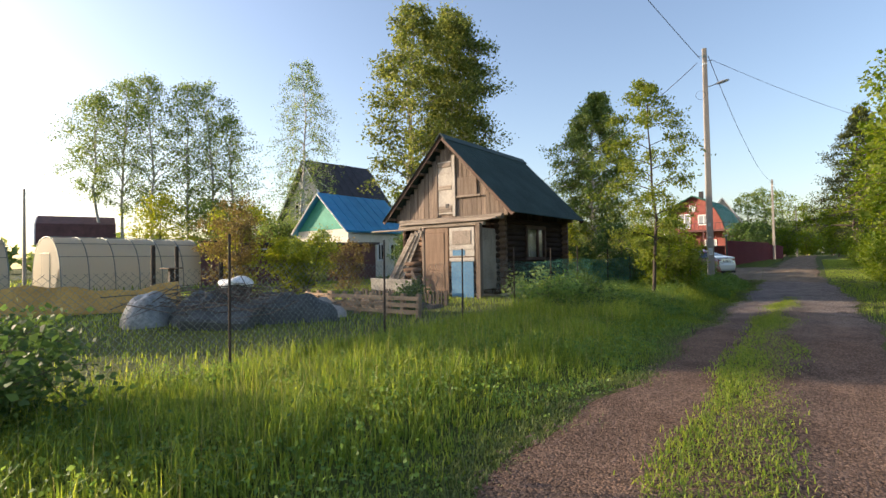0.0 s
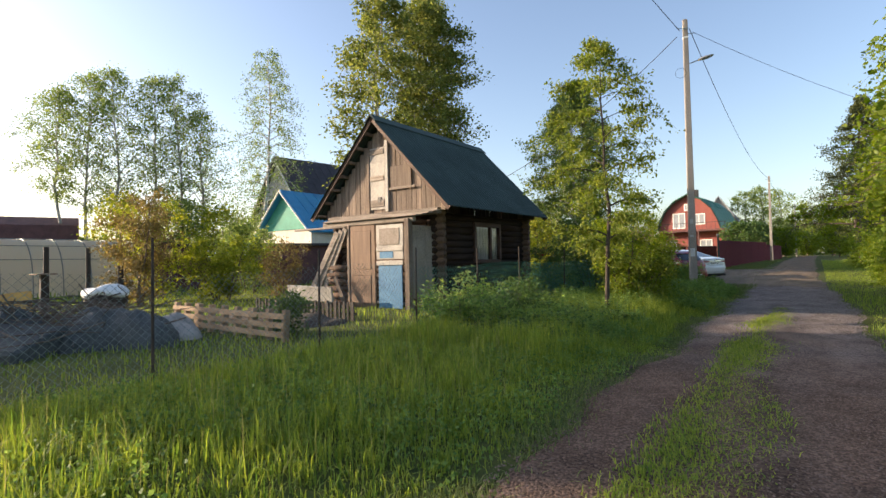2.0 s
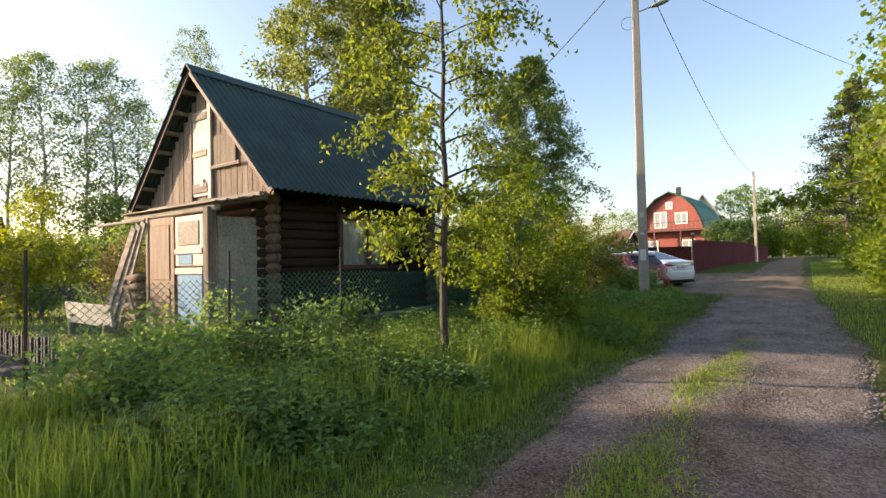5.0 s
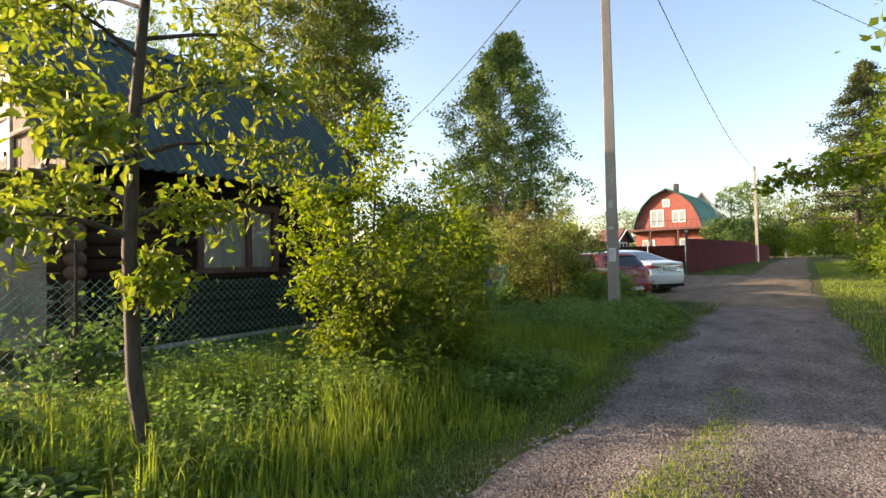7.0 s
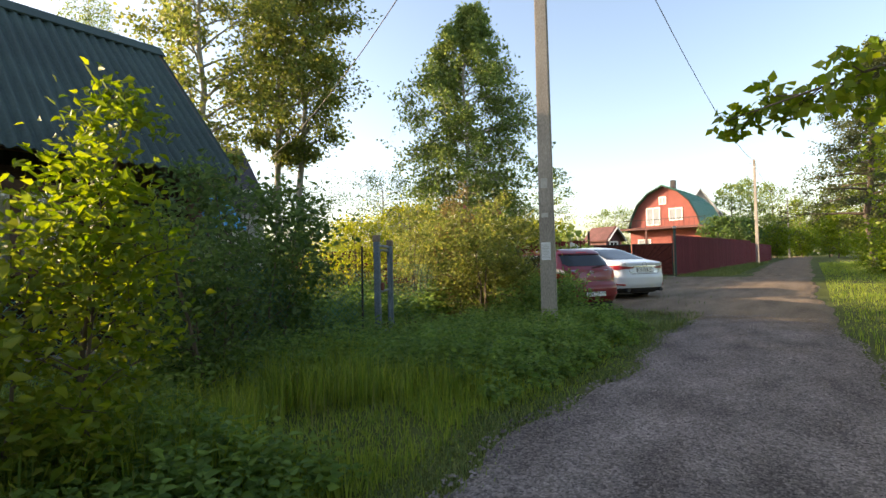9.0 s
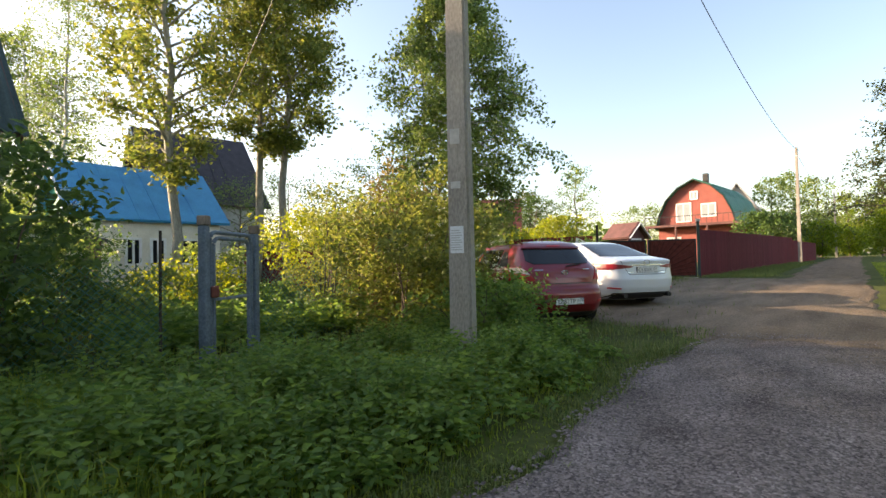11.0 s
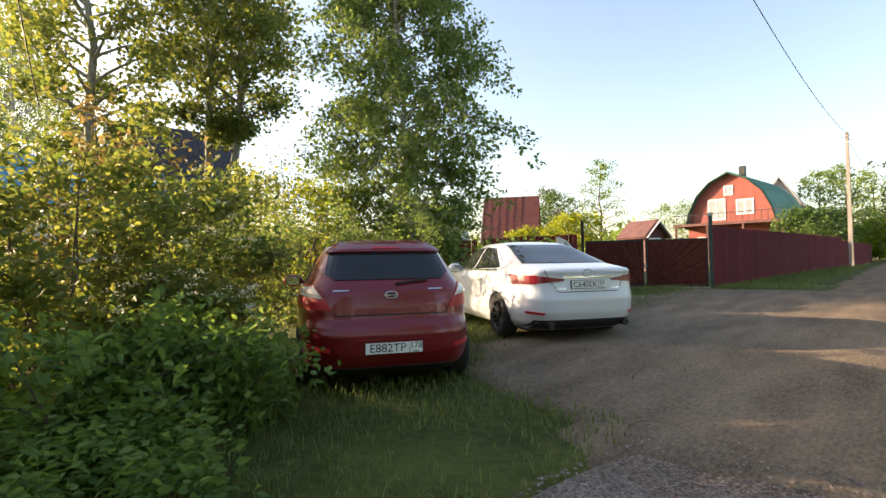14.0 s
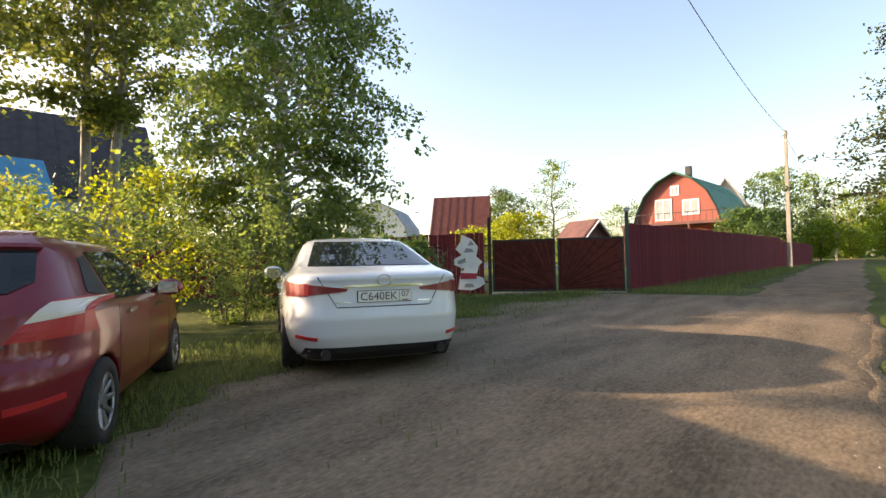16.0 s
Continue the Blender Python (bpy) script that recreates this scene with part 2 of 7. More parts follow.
M_CHROME = mat("chrome", (0.55, 0.55, 0.56), (0.68, 0.68, 0.69), 0.15, 5, 50, 0.0, metal=1.0)
M_CARGLASS = glass_mat("car_glass", (0.018, 0.022, 0.025), 0.02)
M_CARGLASS.node_tree.nodes["Principled BSDF"].inputs["Specular IOR Level"].default_value = 0.5
M_CARGLASS.node_tree.nodes["Principled BSDF"].inputs["IOR"].default_value = 1.5
M_CARDWHITE = mat("white_cutout_board", (0.66, 0.68, 0.70), (0.82, 0.83, 0.84), 0.6, 4, 40, 0.0)
M_CARDGREY = mat("grey_cutout_shading", (0.22, 0.24, 0.27), (0.34, 0.36, 0.40), 0.7, 4, 40, 0.0)
M_CARDRED = mat("red_cutout_shorts", (0.40, 0.03, 0.05), (0.52, 0.05, 0.08), 0.7, 4, 40, 0.0)


def earthen(m, c1, c2, y0, y1):
    """The near stretch of the lane is reddish earth; fresh grey gravel begins between y0 and y1."""
    nodes, links = m.node_tree.nodes, m.node_tree.links
    ramp = next(n for n in nodes if n.type == "VALTORGB")
    b = nodes["Principled BSDF"]
    co = nodes.new("ShaderNodeTexCoord")
    sep = nodes.new("ShaderNodeSeparateXYZ")
    links.new(co.outputs["Object"], sep.inputs[0])
    big = nodes.new("ShaderNodeTexNoise")
    big.inputs["Scale"].default_value, big.inputs["Detail"].default_value = 0.7, 3
    links.new(co.outputs["Object"], big.inputs["Vector"])
    add = nodes.new("ShaderNodeMath")
    add.operation = "MULTIPLY_ADD"
    add.inputs[1].default_value = 7.0
    links.new(big.outputs["Fac"], add.inputs[0])
    links.new(sep.outputs["Y"], add.inputs[2])
    rng = nodes.new("ShaderNodeMapRange")
    rng.inputs["From Min"].default_value, rng.inputs["From Max"].default_value = y0 + 3.5, y1 + 3.5
    links.new(add.outputs[0], rng.inputs["Value"])
    second = nodes.new("ShaderNodeValToRGB")
    for e, c, p in zip(second.color_ramp.elements, (c1, c2), (0.36, 0.64)):
        e.color, e.position = (*c, 1), p
    links.new(ramp.inputs["Fac"].links[0].from_socket, second.inputs["Fac"])
    mix = nodes.new("ShaderNodeMix")
    mix.data_type = "RGBA"
    links.new(rng.outputs["Result"], mix.inputs["Factor"])
    links.new(second.outputs["Color"], mix.inputs["A"])
    links.new(b.inputs["Base Color"].links[0].from_socket, mix.inputs["B"])
    links.new(mix.outputs["Result"], b.inputs["Base Color"])


earthen(M_GRAVEL, (0.072, 0.045, 0.032), (0.20, 0.132, 0.095), 9, 15)
earthen(M_STONE, (0.085, 0.058, 0.044), (0.235, 0.168, 0.13), 9, 15)
earthen(M_GRAVEL, (0.13, 0.092, 0.062), (0.28, 0.205, 0.14), 27, 23)


def pebbled(m, scale, amount, depth):
    """Single stones in the surface: each cell has a tone of its own and stands out a little."""
    nodes, links = m.node_tree.nodes, m.node_tree.links
    b = nodes["Principled BSDF"]
    co = nodes.new("ShaderNodeTexCoord")
    vor = nodes.new("ShaderNodeTexVoronoi")
    vor.inputs["Scale"].default_value = scale
    links.new(co.outputs["Object"], vor.inputs["Vector"])
    sep = nodes.new("ShaderNodeSeparateColor")
    links.new(vor.outputs["Color"], sep.inputs[0])
    rng = nodes.new("ShaderNodeMapRange")
    rng.inputs["To Min"].default_value, rng.inputs["To Max"].default_value = 1 - amount, 1 + amount
    links.new(sep.outputs[0], rng.inputs["Value"])
    hsv = nodes.new("ShaderNodeHueSaturation")
    links.new(rng.outputs["Result"], hsv.inputs["Value"])
    links.new(b.inputs["Base Color"].links[0].from_socket, hsv.inputs["Color"])
    links.new(hsv.outputs["Color"], b.inputs["Base Color"])
    bp = nodes.new("ShaderNodeBump")
    bp.invert = True
    bp.inputs["Strength"].default_value, bp.inputs["Distance"].default_value = 0.9, depth
    links.new(vor.outputs["Distance"], bp.inputs["Height"])
    links.new(b.inputs["Normal"].links[0].from_socket, bp.inputs["Normal"])
    links.new(bp.outputs["Normal"], b.inputs["Normal"])


pebbled(M_GRAVEL, 60.0, 0.48, 0.008)
pebbled(M_DIRT, 34.0, 0.1, 0.002)


# ---- mesh helpers ----
def thing(name, label, category, group="", kind="", at=None):
    ob = new(name)
    ob.empty_display_size = 0.1
    if at is not None:
        ob.matrix_basis = at
    return tagged(ob, label, category, group, kind)


def finish(name, me, material, parent, label="", smooth=False):
    ob = new(name, me)
    for m in (material if isinstance(material, (list, tuple)) else [material]):
        me.materials.append(m)
    if smooth:
        me.polygons.foreach_set("use_smooth", np.ones(len(me.polygons), bool))
    if parent:
        ob.parent = parent
    if label:
        ob["label"] = label
    return ob


def part(name, bm, material, parent, label="", smooth=False):
    """Link a bmesh as one mesh object under a thing or a part."""
    me = bpy.data.meshes.new(name)
    bm.to_mesh(me)
    bm.free()
    return finish(name, me, material, parent, label, smooth)


def from_arrays(name, v, f, material, parent=None, label="", smooth=False):
    """A mesh object from numpy vertices and faces of one size."""
    me = bpy.data.meshes.new(name)
    v, f = np.asarray(v, np.float32), np.asarray(f, np.int32)
    me.vertices.add(len(v))
    me.vertices.foreach_set("co", v.ravel())
    me.loops.add(f.size)
    me.loops.foreach_set("vertex_index", f.ravel())
    me.polygons.add(len(f))
    me.polygons.foreach_set("loop_start", np.arange(0, f.size, f.shape[1], dtype=np.int32))
    me.update(calc_edges=True)
    return finish(name, me, material, parent, label, smooth)


def box(bm, x0, x1, y0, y1, z0, z1, m=None, bevel=0.0):
    r = bmesh.ops.create_cube(bm, size=1)
    vs = r["verts"]
    bmesh.ops.scale(bm, vec=(abs(x1 - x0), abs(y1 - y0), abs(z1 - z0)), verts=vs)
    bmesh.ops.translate(bm, vec=((x0 + x1) / 2, (y0 + y1) / 2, (z0 + z1) / 2), verts=vs)
    if bevel:
        es = list({e for v in vs for e in v.link_edges})
        vs = list({v for f in bmesh.ops.bevel(bm, geom=es, offset=bevel, segments=1, affect="EDGES")["faces"] for v in f.verts} | {v for v in vs if v.is_valid})
    if m is not None:
        bmesh.ops.transform(bm, matrix=m, verts=vs)
    return vs


def boxed(name, dims, material, parent, m=None, bevel=0.008, label=""):
    bm = bmesh.new()
    box(bm, *dims, m=m, bevel=bevel)
    return part(name, bm, material, parent, label)


def bar(bm, a, b, w, d=None, bevel=0.0):
    """A square bar from a to b, w wide and d deep."""
    a, b = Vector(a), Vector(b)
    q = (b - a).to_track_quat("Z", "Y").to_matrix().to_4x4()
    d = d or w
    return box(bm, -w / 2, w / 2, -d / 2, d / 2, 0, (b - a).length, Matrix.Translation(a) @ q, bevel)


def rod(bm, a, b, r0, r1=None, n=8):
    a, b = Vector(a), Vector(b)
    r = bmesh.ops.create_cone(bm, cap_ends=True, segments=n, radius1=r0, radius2=r0 if r1 is None else r1, depth=(b - a).length)
    q = (b - a).to_track_quat("Z", "Y").to_matrix().to_4x4()
    bmesh.ops.transform(bm, matrix=Matrix.Translation((a + b) / 2) @ q, verts=r["verts"])


def prism(bm, outline, depth, m=None):
    """Pushes an outline in x, z along y by depth."""
    lo = [bm.verts.new((x, 0, z)) for x, z in outline]
    hi = [bm.verts.new((x, depth, z)) for x, z in outline]
    n = len(outline)
    bm.faces.new(lo)
    bm.faces.new(hi[::-1])
    for i in range(n):
        bm.faces.new((lo[i], hi[i], hi[(i + 1) % n], lo[(i + 1) % n]))
    if m is not None:
        bmesh.ops.transform(bm, matrix=m, verts=lo + hi)
    bmesh.ops.recalc_face_normals(bm, faces=bm.faces)


def tubes(lines, sides=5):
    """Tapered tubes: each line is an array of rows x, y, z, radius. Gives vertices and quads."""
    vs, fs, base = [], [], 0
    for ln in lines:
        ln = np.asarray(ln, float)
        p, r = ln[:, :3], ln[:, 3]
        d = np.gradient(p, axis=0)
        d /= np.linalg.norm(d, axis=1)[:, None] + 1e-9
        ref = np.where(np.abs(d[:, 2:3]) > 0.9, np.array([[1.0, 0, 0]]), np.array([[0, 0, 1.0]]))
        u = np.cross(d, ref)
        u /= np.linalg.norm(u, axis=1)[:, None] + 1e-9
        w = np.cross(d, u)
        a = np.linspace(0, 2 * np.pi, sides, endpoint=False)
        ring = p[:, None] + r[:, None, None] * (u[:, None] * np.cos(a)[None, :, None] + w[:, None] * np.sin(a)[None, :, None])
        vs.append(ring.reshape(-1, 3))
        n = len(p)
        i, j = np.meshgrid(np.arange(n - 1), np.arange(sides), indexing="ij")
        k = (j + 1) % sides
        fs.append((base + np.stack([i * sides + j, i * sides + k, (i + 1) * sides + k, (i + 1) * sides + j], -1)).reshape(-1, 4))
        base += n * sides
    return np.concatenate(vs), np.concatenate(fs)


def ground_z(x, y):
    """The lie of the land: level along the near lane, rising a little beyond the parked cars, with soft unevenness."""
    y = np.asarray(y, float)
    return np.interp(y, [-60, 20, 26, 32, 38.8, 50, 62, 120], [0.0, 0.0, 0.05, 0.16, 0.38, 0.48, 0.57, 0.75]) + 0 * np.asarray(x, float)


def uneven(x, y):
    x, y = np.asarray(x, float), np.asarray(y, float)
    return 0.007 * np.sin(2.1 * x + 0.7 * y) + 0.005 * np.sin(0.9 * x - 1.7 * y + 1) + 0.003 * np.sin(5 * x + 4.3 * y)


def verge(x, y):
    """Height of the verge: the lane is cut a little into the grass on its left side."""
    x = np.asarray(x, float)
    s = np.clip((-1.6 - x) / 1.2, 0, 1) * np.interp(np.asarray(y, float), [-60, 21, 25, 200], [1, 1, 0, 0])
    return 0.09 * s * s * (3 - 2 * s)


def land(x, y):
    return ground_z(x, y) + verge(x, y) + uneven(x, y)


# ---- ground, lane, yard ----
def sheet(name, xs, ys, zf, material, label, lift=0.0, keep=None):
    X, Y = np.meshgrid(xs, ys, indexing="ij")
    Z = zf(X, Y) + lift
    nx, ny = X.shape
    i, j = np.meshgrid(np.arange(nx - 1), np.arange(ny - 1), indexing="ij")
    f = np.stack([i * ny + j, (i + 1) * ny + j, (i + 1) * ny + j + 1, i * ny + j + 1], -1).reshape(-1, 4)
    v = np.stack([X, Y, Z], -1).reshape(-1, 3)
    if keep is not None:
        f = f[keep(v[f].mean(1)[:, 0], v[f].mean(1)[:, 1])]
    ob = from_arrays(name, v, f, material, smooth=True)
    return tagged(ob, label, name, kind="structure")


near_x = np.concatenate([np.linspace(-2500, -90, 8), np.linspace(-80, -14, 24), np.linspace(-12, 6, 73), np.linspace(8, 80, 20), np.linspace(120, 2500, 7)])
near_y = np.concatenate([np.linspace(-2500, -60, 7), np.linspace(-50, -6, 12), np.linspace(-4, 44, 145), np.linspace(46, 130, 22), np.linspace(200, 2500, 7)])
sheet("ground", near_x, near_y, lambda x, y: land(x, y), M_GROUND, "green meadow ground with short grass and bare soil")


def lane_left(y):
    return np.interp(y, [-20, 0, 10, 19, 24, 60, 120], [-1.6, -1.62, -1.68, -1.85, -1.95, -2.6, -2.6]) + 0.10 * np.sin(1.3 * y) + 0.05 * np.sin(3.7 * y + 1)


def lane_right(y):
    return np.interp(y, [-20, 0, 10, 19, 24, 32, 60, 120], [0.95, 0.95, 0.85, 0.72, 0.45, 0.15, -0.1, 0.1]) + 0.08 * np.sin(1.1 * y + 2) + 0.04 * np.sin(4.1 * y)


def ribbon(name, y0, y1, step, left, right, cols, zf, material, label, lift):
    ys = np.arange(y0, y1, step)
    u = np.linspace(0, 1, cols)
    X = left(ys)[:, None] * (1 - u) + right(ys)[:, None] * u
    Y = np.repeat(ys[:, None], cols, 1)
    edge = np.minimum(u, 1 - u)
    run = np.clip(np.minimum(ys - ys[0], ys[-1] - ys) / 1.2, 0, 1)[:, None]
    Z = zf(X, Y) + (lift + 0.05) * np.clip(edge / 0.08, 0, 1) * run - 0.05
    ny, nx = X.shape
    i, j = np.meshgrid(np.arange(ny - 1), np.arange(nx - 1), indexing="ij")
    f = np.stack([i * nx + j, i * nx + j + 1, (i + 1) * nx + j + 1, (i + 1) * nx + j], -1).reshape(-1, 4)
    ob = from_arrays(name, np.stack([X, Y, Z], -1).reshape(-1, 3), f, material, smooth=True)
    return tagged(ob, label, "road" if "road" in name else "ground", kind="structure")


def rutted(x, y):
    mid = (lane_left(y) + lane_right(y)) / 2
    return ground_z(x, y) + uneven(x, y) * 0.6 + 0.03 * np.exp(-((x - mid) / 0.3) ** 2) + verge(x, y) * 0.5


ribbon("road", -14, 118, 0.2, lane_left, lane_right, 30, rutted, M_GRAVEL, "narrow unpaved lane of reddish grey gravel with two wheel tracks", 0.03)


def yard_left(y):
    return np.interp(y, [24.6, 25.3, 26, 27.2, 28, 31, 35, 38, 39], [-1.9, -2.1, -2.7, -4.6, -5.3, -5.6, -6.5, -5.2, -3.0]) + 0.22 * np.sin(2.3 * y) + 0.16 * np.sin(5.1 * y + 1) + 0.1 * np.sin(11.7 * y)


def yard_right(y):
    return lane_right(y) + 0.12


ribbon("dirt_yard", 24.6, 39, 0.12, yard_left, yard_right, 40, lambda x, y: np.maximum(rutted(x, y), ground_z(x, y) + uneven(x, y) * 0.6) + 0.0, M_DIRT, "trampled brown earth of the parking place beside the lane", 0.055)


# ---- plants ----
def leaf_blades(pos, d, L, rng, fine=True, tilt=1.6):
    """A leaf at each place, along d and L long: folded at the midrib, pointed where fine."""
    n = len(pos)
    flat = np.array([0, 0, 1.0]) + rng.normal(size=(n, 3)) * tilt
    s = np.cross(d, flat)
    s /= np.linalg.norm(s, axis=1)[:, None] + 1e-9
    up = np.cross(s, d)
    L = np.asarray(L)[:, None]
    if not fine:
        v = np.stack([pos, pos + d * L * 0.45 + s * L * 0.34 + up * L * 0.1, pos + d * L, pos + d * L * 0.45 - s * L * 0.34 + up * L * 0.1], 1).reshape(-1, 3)
        return v, np.arange(4 * n).reshape(n, 4)
    tip = pos + d * L - up * L * 0.12
    v = np.stack([pos, pos + d * L * 0.3 + s * L * 0.26 + up * L * 0.08, pos + d * L * 0.66 + s * L * 0.17 + up * L * 0.05, tip,
                  pos + d * L * 0.66 - s * L * 0.17 + up * L * 0.05, pos + d * L * 0.3 - s * L * 0.26 + up * L * 0.08], 1).reshape(-1, 3)
    k = np.arange(n)[:, None] * 6
    return v, np.concatenate([k + [[0, 1, 2, 3]], k + [[0, 3, 4, 5]]])


def leaves(rng, pos, size, hang=0.0, fine=False):
    """One leaf at each place, pointing anywhere, hanging more or less."""
    n = len(pos)
    d = rng.normal(size=(n, 3))
    d[:, 2] = d[:, 2] * 0.7 - hang
    d /= np.linalg.norm(d, axis=1)[:, None]
    return leaf_blades(pos, d, size * rng.uniform(0.6, 1.25, n), rng, fine)


def egg(u):
    return np.sin(np.pi * np.clip(u, 0, 1) ** 0.75) ** 0.7


def cone(u):
    return (1 - u) ** 0.8 * np.clip(u / 0.06, 0.3, 1)


def ball(u):
    return np.sqrt(np.clip(1 - (2 * u - 1) ** 2, 0.05, 1))


def column(u):
    return np.clip(u / 0.12, 0.35, 1) * (1 - 0.85 * u ** 3)


PROFILES = {"egg": egg, "cone": cone, "ball": ball, "column": column}


def plant(name, label, category, x, y, h, r, base, leaf, count, leaf_m, bark_m, trunk=0.1, seed=0, profile="egg", limbs=26, rise=0.6, droop=0.0,
          stems=1, lean=(0, 0), twigs=5, clump=0.28, group="", hang=0.0, z=None, sides=5, fine=False, bend=(0, 0)):
    """A tree or shrub: tapered stems, limbs and twigs, and single leaves gathered round the twigs."""
    rng = np.random.default_rng(seed)
    lines, thin, tips = [], [], []
    for st in range(stems):
        a = rng.uniform(0, 2 * np.pi)
        spread = 0 if stems == 1 else rng.uniform(0.2, 0.75) * r
        foot = np.array([0.16 * r * math.cos(a), 0.16 * r * math.sin(a), 0]) if stems > 1 else np.zeros(3)
        hs = h * (1 if st == 0 else rng.uniform(0.7, 1.0))
        u = np.linspace(0, 1, 9)
        wob = np.cumsum(rng.normal(size=(9, 2)) * 0.012 * hs, 0)
        wob -= wob[:1]
        axis = np.stack([foot[0] + spread * math.cos(a) * u ** 1.2 + wob[:, 0] + lean[0] * u ** 1.4 + bend[0] * np.sin(np.pi * u), foot[1] + spread * math.sin(a) * u ** 1.2 + wob[:, 1] + lean[1] * u ** 1.4 + bend[1] * np.sin(np.pi * u), u * hs - 0.12], 1)
        rad = trunk * (1 if st == 0 else 0.8) * (1 - u * 0.93) ** 0.9
        lines.append(np.c_[axis, rad])
        lo = base / h
        for i in range(max(3, limbs // stems)):
            f = lo + (0.985 - lo) * ((i + rng.uniform(0, 1)) / max(3, limbs // stems))
            p0 = np.array([np.interp(f, u, axis[:, k]) for k in range(3)])
            r0 = np.interp(f, u, rad)
            az = 2.39996 * i + rng.uniform(-0.5, 0.5) + st
            width = PROFILES[profile]((f - lo) / (1 - lo)) * r * (1 if stems == 1 else 0.65)
            ln = max(0.12, width * rng.uniform(0.7, 1.15))
            s = np.linspace(0, 1, 5)
            out = np.array([math.cos(az), math.sin(az), 0])
            path = p0 + out * (s * ln)[:, None] + np.array([0, 0, 1.0]) * (ln * (rise * s - (rise * 0.35 + droop) * s ** 2))[:, None]
            path += rng.normal(size=path.shape) * 0.03 * ln * s[:, None]
            lines.append(np.c_[path, np.maximum(0.003, 0.5 * r0 * (1 - 0.9 * s))])
            tips.append(path[2:])
            for k in range(twigs):
                g = rng.uniform(0.3, 1.0)
                q = np.array([np.interp(g, s, path[:, c]) for c in range(3)])
                d = out + rng.normal(size=3) * 0.8
                d[2] += 0.25 - droop * 1.2
                d /= np.linalg.norm(d)
                tl = ln * rng.uniform(0.22, 0.5)
                tw = q + d * (np.linspace(0, 1, 4) * tl)[:, None] - np.array([0, 0, 1.0]) * (droop * 0.7 * tl * np.linspace(0, 1, 4) ** 2)[:, None]
                thin.append(np.c_[tw[[0, 2, 3]], (max(0.0025, 0.16 * r0), 0.0025, 0.002)])
                tips.append(tw)
    tips = np.concatenate(tips)
    pos = tips[rng.integers(0, len(tips), count)] + rng.normal(size=(count, 3)) * clump * np.array([1, 1, 0.8])
    pos[:, 2] = np.maximum(pos[:, 2], 0.04)
    top = thing(name, label, category, group, at=pose(x, y, float(land(x, y)) if z is None else z))
    v, f = tubes(lines, sides)
    tv, tf = tubes(thin, 3)
    v, f = np.concatenate([v, tv]), np.concatenate([f, tf + len(v)])
    from_arrays("trunk" if stems == 1 else "stem", v, f, bark_m, top, smooth=True)
    v, f = leaves(rng, pos, leaf, hang, fine)
    from_arrays("crown" if stems == 1 else "foliage", v, f, leaf_m, top)
    return top, tips


# ---- log cabin ----
def corrugated(bm, w, length, pitch=0.15, amp=0.025, thick=0.012):
    """A corrugated sheet: waves across x (w), lying along z (length), thickness to y."""
    n = int(w / pitch * 6)
    rows = []
    for side in (0, 1):
        for z in (0, length):
            rows.append([bm.verts.new((w * i / n, amp * math.sin(2 * math.pi * w * i / n / pitch) + side * thick, z)) for i in range(n + 1)])
    a, b, c, d = rows
    for i in range(n):
        bm.faces.new((a[i], a[i + 1], b[i + 1], b[i]))
        bm.faces.new((c[i + 1], c[i], d[i], d[i + 1]))
        bm.faces.new((b[i], b[i + 1], d[i + 1], d[i]))
        bm.faces.new((a[i + 1], a[i], c[i], c[i + 1]))


